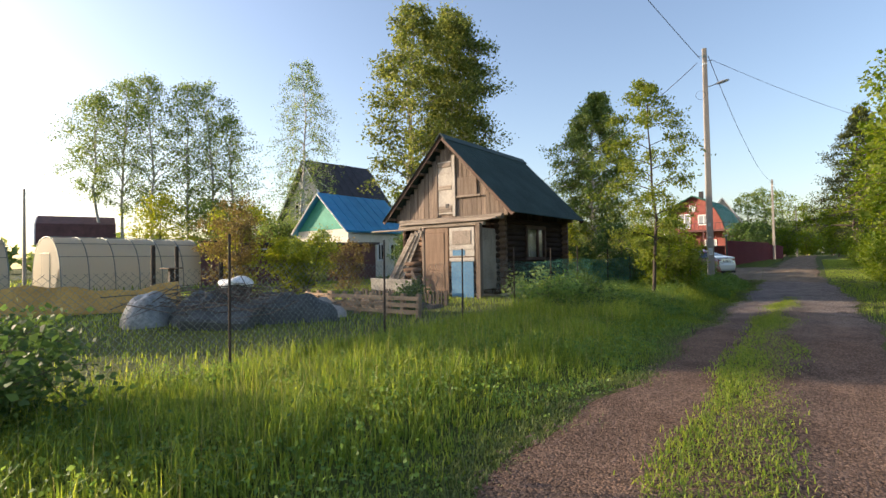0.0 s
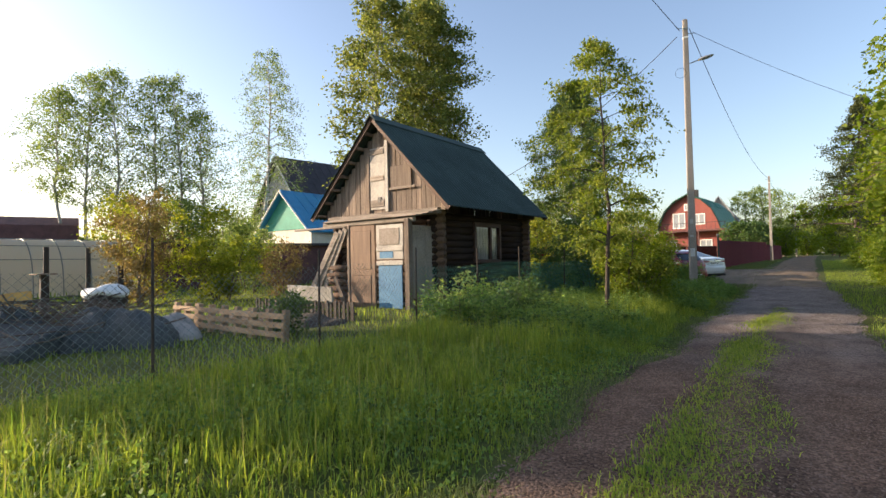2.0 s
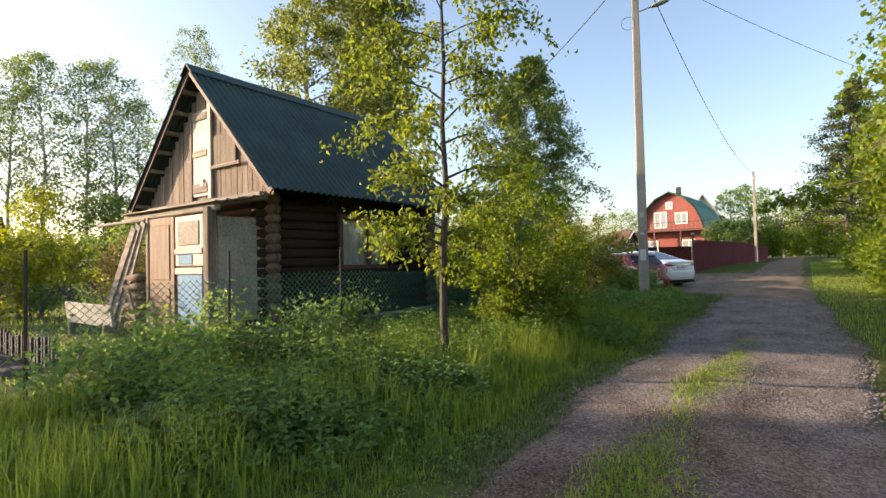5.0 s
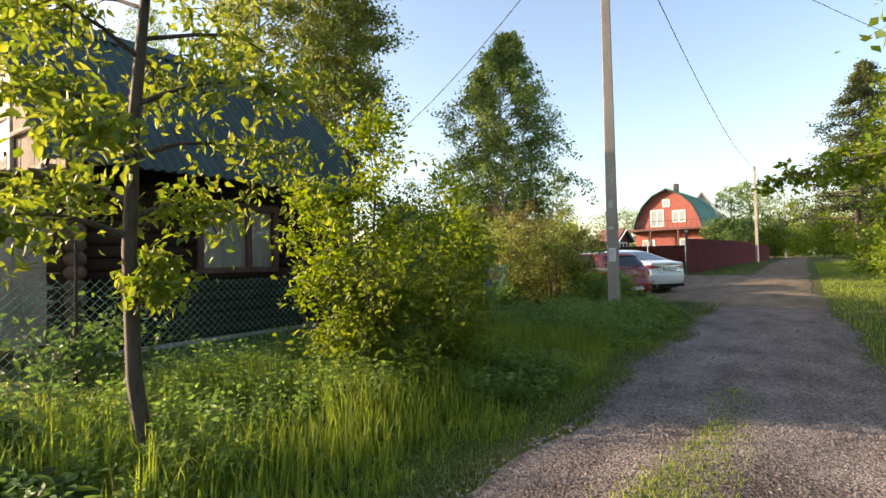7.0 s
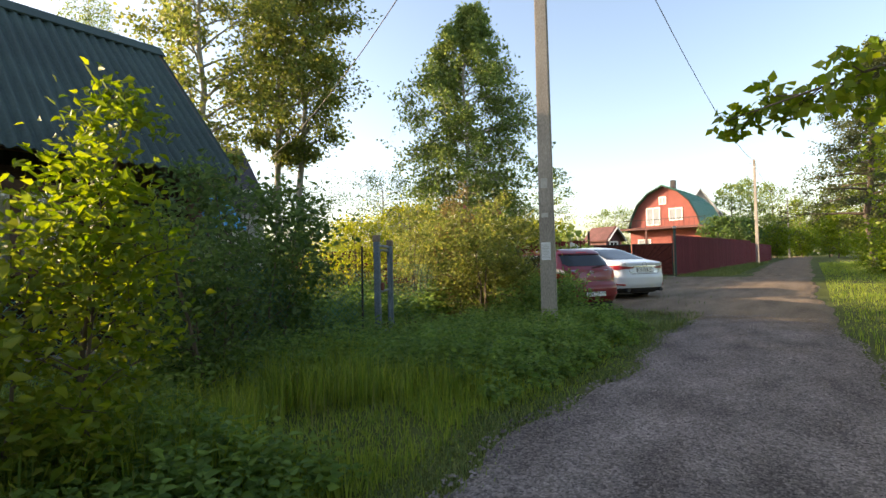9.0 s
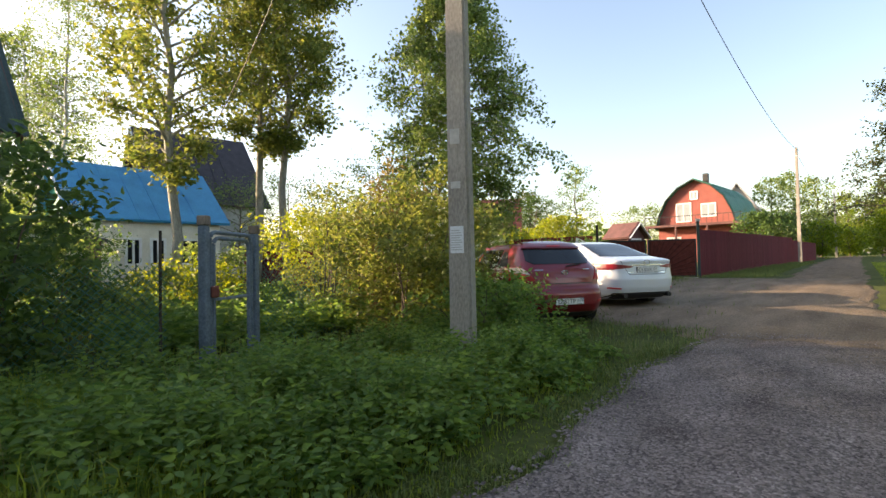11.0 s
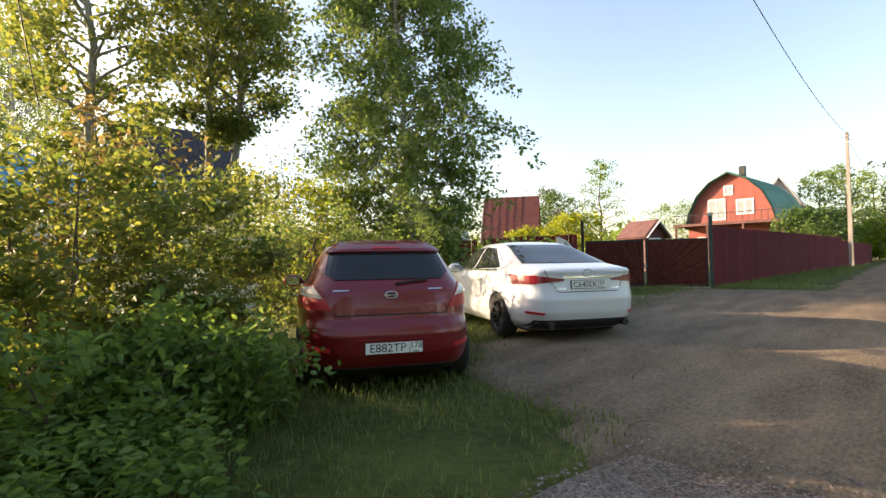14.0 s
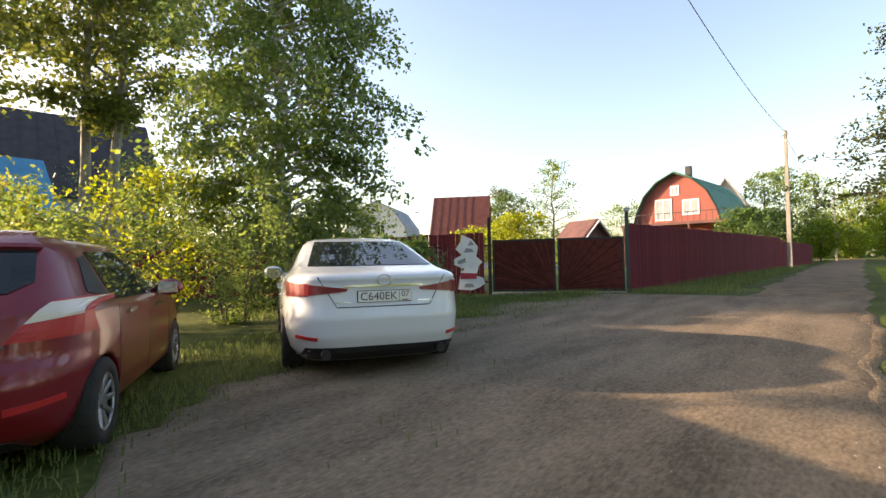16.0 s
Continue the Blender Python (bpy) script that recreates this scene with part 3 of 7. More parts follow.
def log_cabin():
    top = thing("log_cabin", "old log cabin with green corrugated roof and weathered board gable", "cabin")
    X0, X1, Y0, Y1, EAVE, RIDGE, CX = -11.85, -8.05, 14.05, 19.15, 2.62, 5.38, -9.95
    wall = boxed("wall", (X0 + 0.1, X1 - 0.1, Y0 + 0.1, Y1 - 0.1, -0.1, 2.6), M_SOIL, top, bevel=0, label="dark chinked inner wall")
    for i in range(13):
        z = 0.26 + i * 0.185
        # long walls take the log colour with the shade in it
        for x, m in ((X1 - 0.1, M_LOG_SHADED), (X0 + 0.1, M_LOG_SHADED)):
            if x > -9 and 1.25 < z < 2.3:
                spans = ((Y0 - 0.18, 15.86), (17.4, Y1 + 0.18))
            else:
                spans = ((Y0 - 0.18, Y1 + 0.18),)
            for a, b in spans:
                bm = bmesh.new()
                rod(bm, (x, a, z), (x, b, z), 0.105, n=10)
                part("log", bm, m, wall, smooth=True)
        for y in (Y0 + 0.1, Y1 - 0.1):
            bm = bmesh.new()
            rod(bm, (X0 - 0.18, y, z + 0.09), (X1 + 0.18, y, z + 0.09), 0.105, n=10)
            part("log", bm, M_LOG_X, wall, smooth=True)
    boxed("plinth", (X0 - 0.02, X1 + 0.02, Y0 - 0.02, Y1 + 0.02, -0.15, 0.15), M_CONCRETE, top, bevel=0.02)
    # roof: two corrugated slopes, fascia, purlin ends
    run, slope = 2.62, math.atan2(RIDGE - 2.66, 2.62)
    length = math.hypot(run, RIDGE - 2.66) + 0.03
    for side in (1, -1):
        bm = bmesh.new()
        corrugated(bm, 5.85, length)
        m = Matrix(((0, side * math.sin(slope), side * -math.cos(slope), 0), (1, 0, 0, 0), (0, math.cos(slope), math.sin(slope), 0), (0, 0, 0, 1)))
        bmesh.ops.transform(bm, matrix=Matrix.Translation((CX + side * run, 13.6, 2.66)) @ m, verts=bm.verts)
        bmesh.ops.recalc_face_normals(bm, faces=bm.faces)
        part("roof_sheet", bm, M_ROOF, top, "dark green corrugated roofing", smooth=False)
        bm = bmesh.new()
        bar(bm, (CX + side * run, 13.66, 2.60), (CX, 13.66, RIDGE - 0.06), 0.035, 0.13, 0.006)
        part("barge_board", bm, M_FRAMEWOOD, top)
        bm = bmesh.new()
        bar(bm, (CX + side * run * 0.985, 19.38, 2.60), (CX, 19.38, RIDGE - 0.06), 0.035, 0.13, 0.006)
        part("barge_board", bm, M_FRAMEWOOD, top)
        for k in range(7):
            f = 0.08 + k * 0.135
            x, z = CX + side * run * (1 - f), 2.66 + (RIDGE - 2.66) * f - 0.12
            boxed("purlin", (x - 0.05, x + 0.05, 13.68, 19.36, z - 0.05, z + 0.03), M_OLDWOOD, top)
    bm = bmesh.new()
    prism(bm, [(-0.22, -0.17), (0, 0.05), (0.22, -0.17), (0.2, -0.19), (0, 0.02), (-0.2, -0.19)], 5.9, Matrix.Translation((CX, 13.58, RIDGE + 0.02)))
    part("ridge_cap", bm, M_ROOF, top)
    # gables of upright boards
    rng = random.Random(4)
    for y, front in ((13.98, True), (19.1, False)):
        x = CX - 2.25
        while x < CX + 2.2:
            w = rng.uniform(0.13, 0.2)
            mid = x + w / 2
            ztop = RIDGE - 0.16 - abs(mid - CX) * (RIDGE - 2.66) / run - 0.05
            if ztop > 2.72:
                d = rng.uniform(0, 0.012)
                boxed("gable_board", (x + 0.004, x + w - 0.004, y - 0.025 - d, y - d, 2.6, ztop), M_OLDWOOD, top, bevel=0.004)
            x += w
    gate = boxed("gable_door", (-10.30, -9.72, 13.91, 13.94, 2.78, 4.55), M_WHITEDOOR, top, label="bleached board loft door")
    for z0, z1 in ((2.85, 3.05), (3.6, 3.74), (4.35, 4.5)):
        boxed("rail", (-10.28, -9.74, 13.885, 13.91, z0, z1), M_OLDWOOD_H, gate)
    boxed("peep_hole", (-9.98, -9.86, 13.88, 13.909, 2.98, 3.12), M_BLACK, gate, bevel=0.003)
    boxed("door_jamb", (-9.70, -9.58, 13.88, 13.94, 2.7, 4.72), M_WHITEDOOR, top)
    boxed("door_jamb", (-10.40, -10.31, 13.89, 13.94, 2.7, 4.5), M_OLDWOOD, top)
    boxed("gable_panel", (-9.5, -8.75, 13.9, 13.94, 3.35, 3.95), M_OLDWOOD, top)
    boxed("gable_rail", (-9.56, -8.6, 13.87, 13.9, 3.28, 3.35), M_OLDWOOD_H, top)
    # beams and plank ledge over the porch
    boxed("beam", (-11.9, -7.75, 13.72, 13.9, 2.50, 2.66), M_OLDWOOD_H, top, bevel=0.02)
    boxed("beam", (-11.3, -7.95, 12.98, 13.1, 2.28, 2.40), M_OLDWOOD_H, top, bevel=0.02)
    for k in range(6):
        y = 12.9 + k * 0.17
        bm = bmesh.new()
        box(bm, -11.2 - 0.1 * (k % 2), -7.8 + 0.06 * (k % 3), y, y + 0.16, 2.41 + 0.035 * k, 2.435 + 0.035 * k, bevel=0.005)
        part("ledge_plank", bm, M_OLDWOOD_H, top)
    boxed("long_pole", (-12.5, -10.3, 12.93, 12.99, 2.24, 2.30), M_OLDWOOD_H, top, bevel=0.015)
    # porch of old doors
    porch = boxed("porch_post", (-8.22, -8.06, 12.92, 13.08, 0.0, 2.35), M_OLDWOOD, top, bevel=0.012)
    boxed("porch_post", (-10.28, -10.18, 12.94, 13.06, 0.0, 2.3), M_OLDWOOD, top, bevel=0.012)
    door = boxed("brown_door", (-10.17, -9.25, 12.96, 13.0, 0.08, 2.26), M_BROWNDOOR, top, label="old brown panelled door")
    for z0, z1 in ((0.2, 0.95), (1.1, 2.12)):
        bm = bmesh.new()
        box(bm, -10.03, -9.39, 12.944, 12.964, z0, z1, bevel=0.012)
        part("panel", bm, M_BROWNDOOR, door)
    d2 = boxed("white_door", (-9.2, -8.28, 12.96, 13.0, 1.35, 2.24), M_WHITEDOOR, top, label="peeling white door with empty panes")
    boxed("panel", (-9.08, -8.4, 12.944, 12.962, 1.72, 2.14), M_GREYBOARD, d2)
    boxed("rail", (-9.2, -8.28, 12.935, 12.96, 1.56, 1.66), M_WHITEDOOR, d2)
    boxed("panel", (-9.08, -8.62, 12.948, 12.961, 1.38, 1.55), M_BLUEDOOR, d2)
    d3 = boxed("blue_board", (-9.15, -8.34, 12.97, 13.0, 0.1, 1.26), M_BLUEDOOR, top, label="faded blue painted board")
    boxed("rail", (-9.2, -8.28, 12.94, 12.97, 1.20, 1.32), M_WHITEDOOR, d3)
    side = boxed("side_panel", (-8.13, -8.09, 13.12, 14.03, 0.35, 2.2), M_GREYBOARD, top, label="pale board panel closing the porch side")
    for y0, y1 in ((13.22, 13.52), (13.62, 13.94)):
        for z0, z1 in ((0.5, 1.2), (1.35, 2.08)):
            boxed("panel", (-8.092, -8.075, y0, y1, z0, z1), M_GREYBOARD, side)
    # diagonal planks and log butts at the porch's side
    for k in range(3):
        bm = bmesh.new()
        bar(bm, (-11.75 + 0.19 * k, 12.78 + 0.05 * k, 0.25 - 0.06 * k), (-10.55 + 0.13 * k, 12.86 + 0.03 * k, 2.12 + 0.05 * k), 0.035, 0.17, 0.005)
        part("leaning_plank", bm, M_OLDWOOD_H, top)
    for k in range(6):
        bm = bmesh.new()
        rod(bm, (-11.0 + 0.07 * (k % 2), 12.92, 0.2 + 0.19 * k), (-10.33, 12.98, 0.2 + 0.19 * k), 0.08, n=10)
        part("stacked_log", bm, M_LOG_X, top, smooth=True)
    bm = bmesh.new()
    bar(bm, (-10.55, 12.74, 0.9), (-10.05, 12.7, 0.05), 0.035, 0.14, 0.005)
    part("leaning_plank", bm, M_OLDWOOD, top)
    # window in the long wall
    win = boxed("window", (-8.12, -8.02, 15.86, 17.40, 1.20, 1.30), M_FRAMEWOOD, top)
    for dims in ((-8.12, -8.0, 15.86, 17.40, 2.27, 2.40), (-8.12, -8.0, 15.86, 15.96, 1.3, 2.27), (-8.12, -8.0, 17.30, 17.40, 1.3, 2.27), (-8.1, -8.02, 16.76, 16.86, 1.3, 2.27)):
        boxed("window_frame", dims, M_FRAMEWOOD, win)
    boxed("pane", (-8.072, -8.066, 15.94, 16.78, 1.29, 2.28), M_GLASS, win, bevel=0).visible_shadow = False
    boxed("pane", (-8.072, -8.066, 16.84, 17.32, 1.29, 2.28), M_GLASS, win, bevel=0).visible_shadow = False
    n = 40
    ys = np.linspace(15.95, 17.31, n)
    xs = -8.13 + 0.012 * np.sin(ys * 40)
    v = np.concatenate([np.c_[xs, ys, np.full(n, 1.3)], np.c_[xs, ys, np.full(n, 2.27)]])
    f = [(i, i + 1, n + i + 1, n + i) for i in range(n - 1)]
    from_arrays("curtain", v, f, M_CURTAIN, win, "pale curtain behind the glass", True)
    # small blue corner board on the far gable
    boxed("corner_board", (-8.02, -7.96, 19.1, 19.24, 1.6, 2.6), M_BLUEDOOR, top)
    return top


log_cabin()


def board_stand():
    top = thing("board_on_trestle", "pale painted board laid on a low trestle beside the cabin", "board", at=pose(-10.95, 12.3, 0.05, 0, 0, 6))
    boxed("board", (-0.85, 0.75, -0.03, 0.03, 0.24, 0.64), M_WHITEDOOR, top, m=pose(0, 0, 0, 8, 2, 0))
    for x in (-0.6, 0.6):
        boxed("leg", (x - 0.04, x + 0.04, -0.15, 0.1, -0.1, 0.26), M_OLDWOOD, top)


board_stand()


def pallet_fence():
    for k in range(4):
        top = thing("wooden_pallet", "rough wooden pallet standing on edge as a low bed border", "pallet", "pallets round the bed", at=pose(-10.35 + 0.95 * k, 8.3 - 0.06 * k, 0.12, -4, 0, -3 + 2 * (k % 2)))
        for z in (0.03, 0.17, 0.31):
            boxed("slat", (0, 0.95, -0.02, 0.005, z, z + 0.09), M_PALLET, top, bevel=0.004)
        for x in (0.0, 0.43, 0.86):
            boxed("block", (x, x + 0.09, 0.006, 0.1, -0.06, 0.46), M_PALLET, top, bevel=0.006)


pallet_fence()


def dark_pickets():
    top = thing("picket_border", "low border of dark tarred pickets round a garden bed", "fence")
    rng = random.Random(2)
    for k in range(40):
        x = -11.0 + k * 0.085
        y = 10.6 + 0.02 * (k % 3)
        boxed("picket", (x, x + 0.06, y, y + 0.03, -0.05, 0.42 + rng.uniform(-0.04, 0.05)), M_IRON, top, bevel=0.004, m=Matrix.Translation((0, 0, 0.02)))
    boxed("rail", (-11.0, -7.6, 10.645, 10.68, 0.2, 0.26), M_IRON, top)
    bed = thing("garden_bed", "heap of dark dug garden soil", "soil")
    xs, ys = np.linspace(-11, -7.4, 26), np.linspace(9.2, 10.6, 14)
    X, Y = np.meshgrid(xs, ys, indexing="ij")
    Z = 0.02 + 0.3 * np.sin(np.pi * (X + 11) / 3.6).clip(0) ** 0.5 * np.sin(np.pi * (Y - 9.2) / 1.4).clip(0) ** 0.5 + 0.03 * np.sin(9 * X + 5 * Y)
    i, j = np.meshgrid(np.arange(25), np.arange(13), indexing="ij")
    from_arrays("soil", np.stack([X, Y, Z], -1).reshape(-1, 3), np.stack([i * 14 + j, (i + 1) * 14 + j, (i + 1) * 14 + j + 1, i * 14 + j + 1], -1).reshape(-1, 4), M_SOIL, bed, smooth=True)


dark_pickets()


# ---- chain-link fence ----
def chain_fence(name, a, b, h, material, cell, label, z0=0.05, wire=0.0016, posts=()):
    """Woven diagonal wires between two ground points, with iron posts."""
    top = thing(name, label, "fence")
    a, b = np.array(a, float), np.array(b, float)
    L = np.linalg.norm(b - a)
    d = (b - a) / L
    lines = []
    step = cell * math.sqrt(2)
    for sgn in (1, -1):
        s = -h
        while s < L + h:
            u0, u1 = (s, s + h) if sgn > 0 else (s + h, s)
            p, q = [u0, 0.0], [u1, h]
            for e, o in ((p, q), (q, p)):
                if e[0] < 0 or e[0] > L:
                    lim = 0 if e[0] < 0 else L
                    k = (lim - o[0]) / (e[0] - o[0]) if e[0] != o[0] else 0
                    e[1] = o[1] + (e[1] - o[1]) * k
                    e[0] = lim
            if (p[0] - q[0]) ** 2 > 1e-4 and 0 <= p[0] <= L and 0 <= q[0] <= L:
                pts = []
                for u, z in (p, ((p[0] + q[0]) / 2, (p[1] + q[1]) / 2), q):
                    xy = a + d * u
                    sag = 0.05 * math.sin(u * 1.9) * z / h
                    pts.append((xy[0] + sag * d[1] + 0.003 * sgn, xy[1] - sag * d[0], float(land(xy[0], xy[1])) + z0 + z * (1 - 0.03 * (1 + math.sin(u * 1.4))), wire))
                lines.append(pts)
            s += step
    v, f = tubes(lines, 4)
    from_arrays("wire_mesh", v, f, material, top, "diamond wire netting")
    for u, hp in posts:
        xy = a + d * u
        bm = bmesh.new()
        rod(bm, (xy[0], xy[1], float(land(*xy)) - 0.1), (xy[0] + 0.02, xy[1], hp), 0.016, 0.014, 8)
        part("post", bm, M_IRON, top)
    return top


chain_fence("chain_link_fence", (-5.1, 0.6), (-5.15, 9.6), 1.12, M_ZINC, 0.055, "sagging grey chain-link fence on thin iron posts", wire=0.0016,
            posts=((2.5, 1.58), (4.95, 1.56), (7.0, 1.45), (0.05, 1.5)))
chain_fence("green_chain_link_fence", (-5.2, 9.65), (-5.2, 20.0), 1.1, M_WIRE, 0.055, "green coated chain-link fence before the cabin", wire=0.0026,
            posts=((0.0, 1.5), (1.85, 1.5), (3.55, 1.55), (6.0, 1.5), (8.3, 1.5), (10.3, 1.5)))
chain_fence("garden_net", (-5.95, 21.45), (-6.5, 23.6), 1.15, M_WIRE, 0.05, "green plastic netting beside the wicket gate", wire=0.0024, posts=((2.1, 1.3),))
chain_fence("green_garden_net", (-8.4, 24.2), (-14.5, 23.0), 1.0, M_WIRE, 0.07, "green plastic garden netting across the plot", wire=0.003, posts=((0, 1.3), (3, 1.3), (6, 1.3)))


# ---- wicket gate ----
def wicket():
    top = thing("wicket_gate", "blue-grey welded iron wicket gate frame with a rusty lock", "gate", at=pose(-5.36, 20.44, 0.08, 0, 0, 120))
    for x, w, h in ((0.0, 0.085, 1.5), (0.98, 0.085, 1.46)):
        post = boxed("post", (x - w / 2, x + w / 2, -w / 2, w / 2, -0.15, h), M_GATEBLUE, top, bevel=0.008)
        boxed("wooden_cap", (x - 0.05, x + 0.05, -0.05, 0.05, h + 0.002, h + 0.1), M_OLDWOOD, post)
    for x0, x1, h, y in ((0.1, 0.9, 1.44, 0.0), (0.16, 0.84, 1.38, 0.0)):
        arc = np.linspace(0, np.pi / 2, 7)
        bow = [(x0, y, -0.02)] + [(x0 + 0.09 - 0.09 * math.cos(t), y, h - 0.09 + 0.09 * math.sin(t)) for t in arc]
        bow += [(x1 - 0.09 + 0.09 * math.sin(t), y, h - 0.09 + 0.09 * math.cos(t)) for t in arc] + [(x1, y, -0.02)]
        v, f = tubes([[(*p, 0.022) for p in bow]], 8)
        from_arrays("gate_tube", v, f, M_GATEBLUE, top, smooth=True)
    for z in (0.08, 0.72):
        boxed("cross_bar", (0.185, 0.815, -0.015, 0.015, z, z + 0.03), M_GATEBLUE, top, bevel=0.004)
    boxed("lock", (0.03, 0.15, -0.08, -0.045, 0.76, 0.88), M_TILEROOF, top, bevel=0.012, label="rusty lock")
    boxed("latch_plate", (0.045, 0.15, -0.043, -0.026, 0.78, 0.86), M_GATEBLUE, top, bevel=0.004)


wicket()


# ---- utility poles and cables ----
def utility_pole(x, y, h, w, label, lamp=False, card=False, turn=0):
    z = float(land(x, y))
    top = thing("utility_pole", label, "utility pole", "poles along the lane", at=pose(x, y, z - 0.1, 0, 0, turn))
    bm = bmesh.new()
    vs = box(bm, -w / 2, w / 2, -w * 0.42, w * 0.42, 0, h + 0.1)
    for v in vs:
        if v.co.z > 1:
            v.co.x *= 0.62
            v.co.y *= 0.62
    bmesh.ops.bevel(bm, geom=list(bm.edges), offset=0.02, segments=2, affect="EDGES")
    part("shaft", bm, M_CONCRETE, top)
    for k, zz in enumerate((h - 0.25, h - 0.55)):
        boxed("band", (-w * 0.35, w * 0.35, -w * 0.31, w * 0.31, zz, zz + 0.05), M_WHITE if k else M_ZINC, top, bevel=0.004)
    bm = bmesh.new()
    rod(bm, (-0.1, -0.1, h - 0.22), (-0.28, -0.1, h - 0.22), 0.012)
    rod(bm, (0.08, 0, h - 0.4), (0.26, 0, h - 0.4), 0.012)
    part("hook", bm, M_ZINC, top)
    if lamp:
        bm = bmesh.new()
        rod(bm, (0.1, 0, h - 1.42), (0.42, 0.02, h - 1.32), 0.018)
        part("lamp_arm", bm, M_LAMPGREY, top)
        bm = bmesh.new()
        bmesh.ops.create_uvsphere(bm, u_segments=14, v_segments=8, radius=1)
        bmesh.ops.transform(bm, matrix=pose(0.60, 0.02, h - 1.27, 0, -14, 0) @ Matrix.Diagonal((0.27, 0.10, 0.055, 1)), verts=bm.verts)
        part("lamp_head", bm, M_LAMPGREY, top, "grey street lamp head", smooth=True)
        v, f = tubes([[(-0.2 + 0.17 * math.cos(a), -0.12, h - 1.75 + 0.17 * math.sin(a), 0.006) for a in np.linspace(0, 6.6, 20)]], 5)
        from_arrays("cable_coil", v, f, M_CABLE, top)
    if card:
        c = boxed("notice", (-w * 0.36, w * 0.22, -w * 0.42 - 0.008, -w * 0.42 - 0.002, 1.25, 1.52), M_PAPER, top, bevel=0, label="white paper notice with small print")
        for k in range(9):
            boxed("print_line", (-w * 0.32, w * (0.16 - 0.05 * (k % 3)), -w * 0.42 - 0.0105, -w * 0.42 - 0.0088, 1.28 + k * 0.024, 1.288 + k * 0.024), M_LAMPGREY, c, bevel=0)
        for z0, z1, m in ((2.35, 2.5, M_GREYWALL), (1.9, 1.97, M_GREYWALL)):
            boxed("paper_scrap", (-w * 0.3, w * 0.12, -w * 0.41 - 0.003, -w * 0.41, z0, z1), m, top, bevel=0)
    return top


utility_pole(-3.33, 22.1, 9.2, 0.24, "tall tapered concrete utility pole with street lamp and paper notice", True, True, 20)
utility_pole(-3.55, 62.4, 8.3, 0.26, "weathered concrete utility pole farther down the lane")
utility_pole(-43.5, 11.4, 6.6, 0.24, "old dark utility pole among the far gardens")
utility_pole(-2.6, 100.0, 8.3, 0.24, "distant grey utility pole beside the lane")


def cable(a, b, sag, r=0.012, label="black sagging overhead cable"):
    a, b = np.array(a, float), np.array(b, float)
    u = np.linspace(0, 1, 28)
    p = a + (b - a) * u[:, None]
    p[:, 2] -= sag * 4 * u * (1 - u)
    v, f = tubes([np.c_[p, np.full(28, r)]], 6)
    top = from_arrays("overhead_cable", v, f, M_CABLE, None, "", True)
    return tagged(top, label, "cable", "overhead cables")


cable((-3.2, 22.1, 8.95), (-3.4, 62.4, 8.6), 1.15)
cable((-3.5, 22.1, 8.95), (-5.2, -18, 9.2), 0.5)
cable((-3.1, 22.1, 8.8), (8.5, 40, 6.6), 0.6, 0.007)
cable((-3.6, 22.15, 8.8), (-13.5, 24.5, 4.6), 0.6)
cable((-3.6, 62.4, 8.6), (-2.6, 100, 8.6), 1.0)


# ---- wine-red fence, gate and cut-out ----
def board_fence(name, label, a, b, h, step, material, cap=False):
    top = thing(name, label, "fence")
    a, b = np.array(a, float), np.array(b, float)
    L = np.linalg.norm(b - a)
    d = (b - a) / L
    ang = math.degrees(math.atan2(d[1], d[0]))
    n = int(L / step)
    w = step - 0.012
    bm = bmesh.new()
    box(bm, 0, w, -0.012, 0.012, 0, h, bevel=0.004)
    first = part("board", bm, material, top)
    me = first.data
    rng = random.Random(7)
    for i in range(n):
        ob = first if i == 0 else new("board", me)
        ob.parent = top
        p = a + d * (i * step)
        ob.matrix_basis = pose(p[0], p[1], float(ground_z(*p)) + 0.02 + rng.uniform(-0.015, 0.015), 0, rng.uniform(-0.4, 0.4), ang)
    m = max(1, int(L / 2.5))
    for i in range(m):
        p, q = a + d * (L * i / m), a + d * (L * (i + 1) / m)
        off = np.array([d[1], -d[0]]) * -0.04
        for z in (0.35, h - 0.35):
            bm = bmesh.new()
            bar(bm, (*(p + off), float(ground_z(*p)) + z), (*(q + off), float(ground_z(*q)) + z), 0.05, 0.04)
            part("rail", bm, material, top)
    return top


board_fence("board_fence", "long wine-red board fence along the lane", (-4.86, 38.9), (-3.95, 62.0), 1.78, 0.135, M_REDFENCE)
board_fence("board_fence", "wine-red board fence farther along the lane", (-3.95, 62.1), (-3.6, 80.0), 1.6, 0.18, M_REDFENCE)
board_fence("board_fence", "short wine-red board fence beside the gate", (-11.2, 36.1), (-8.22, 37.28), 1.72, 0.135, M_REDFENCE)
board_fence("board_fence", "wine-red board fence running off behind the trees", (-24, 31.5), (-11.3, 36.05), 1.7, 0.2, M_REDFENCE)


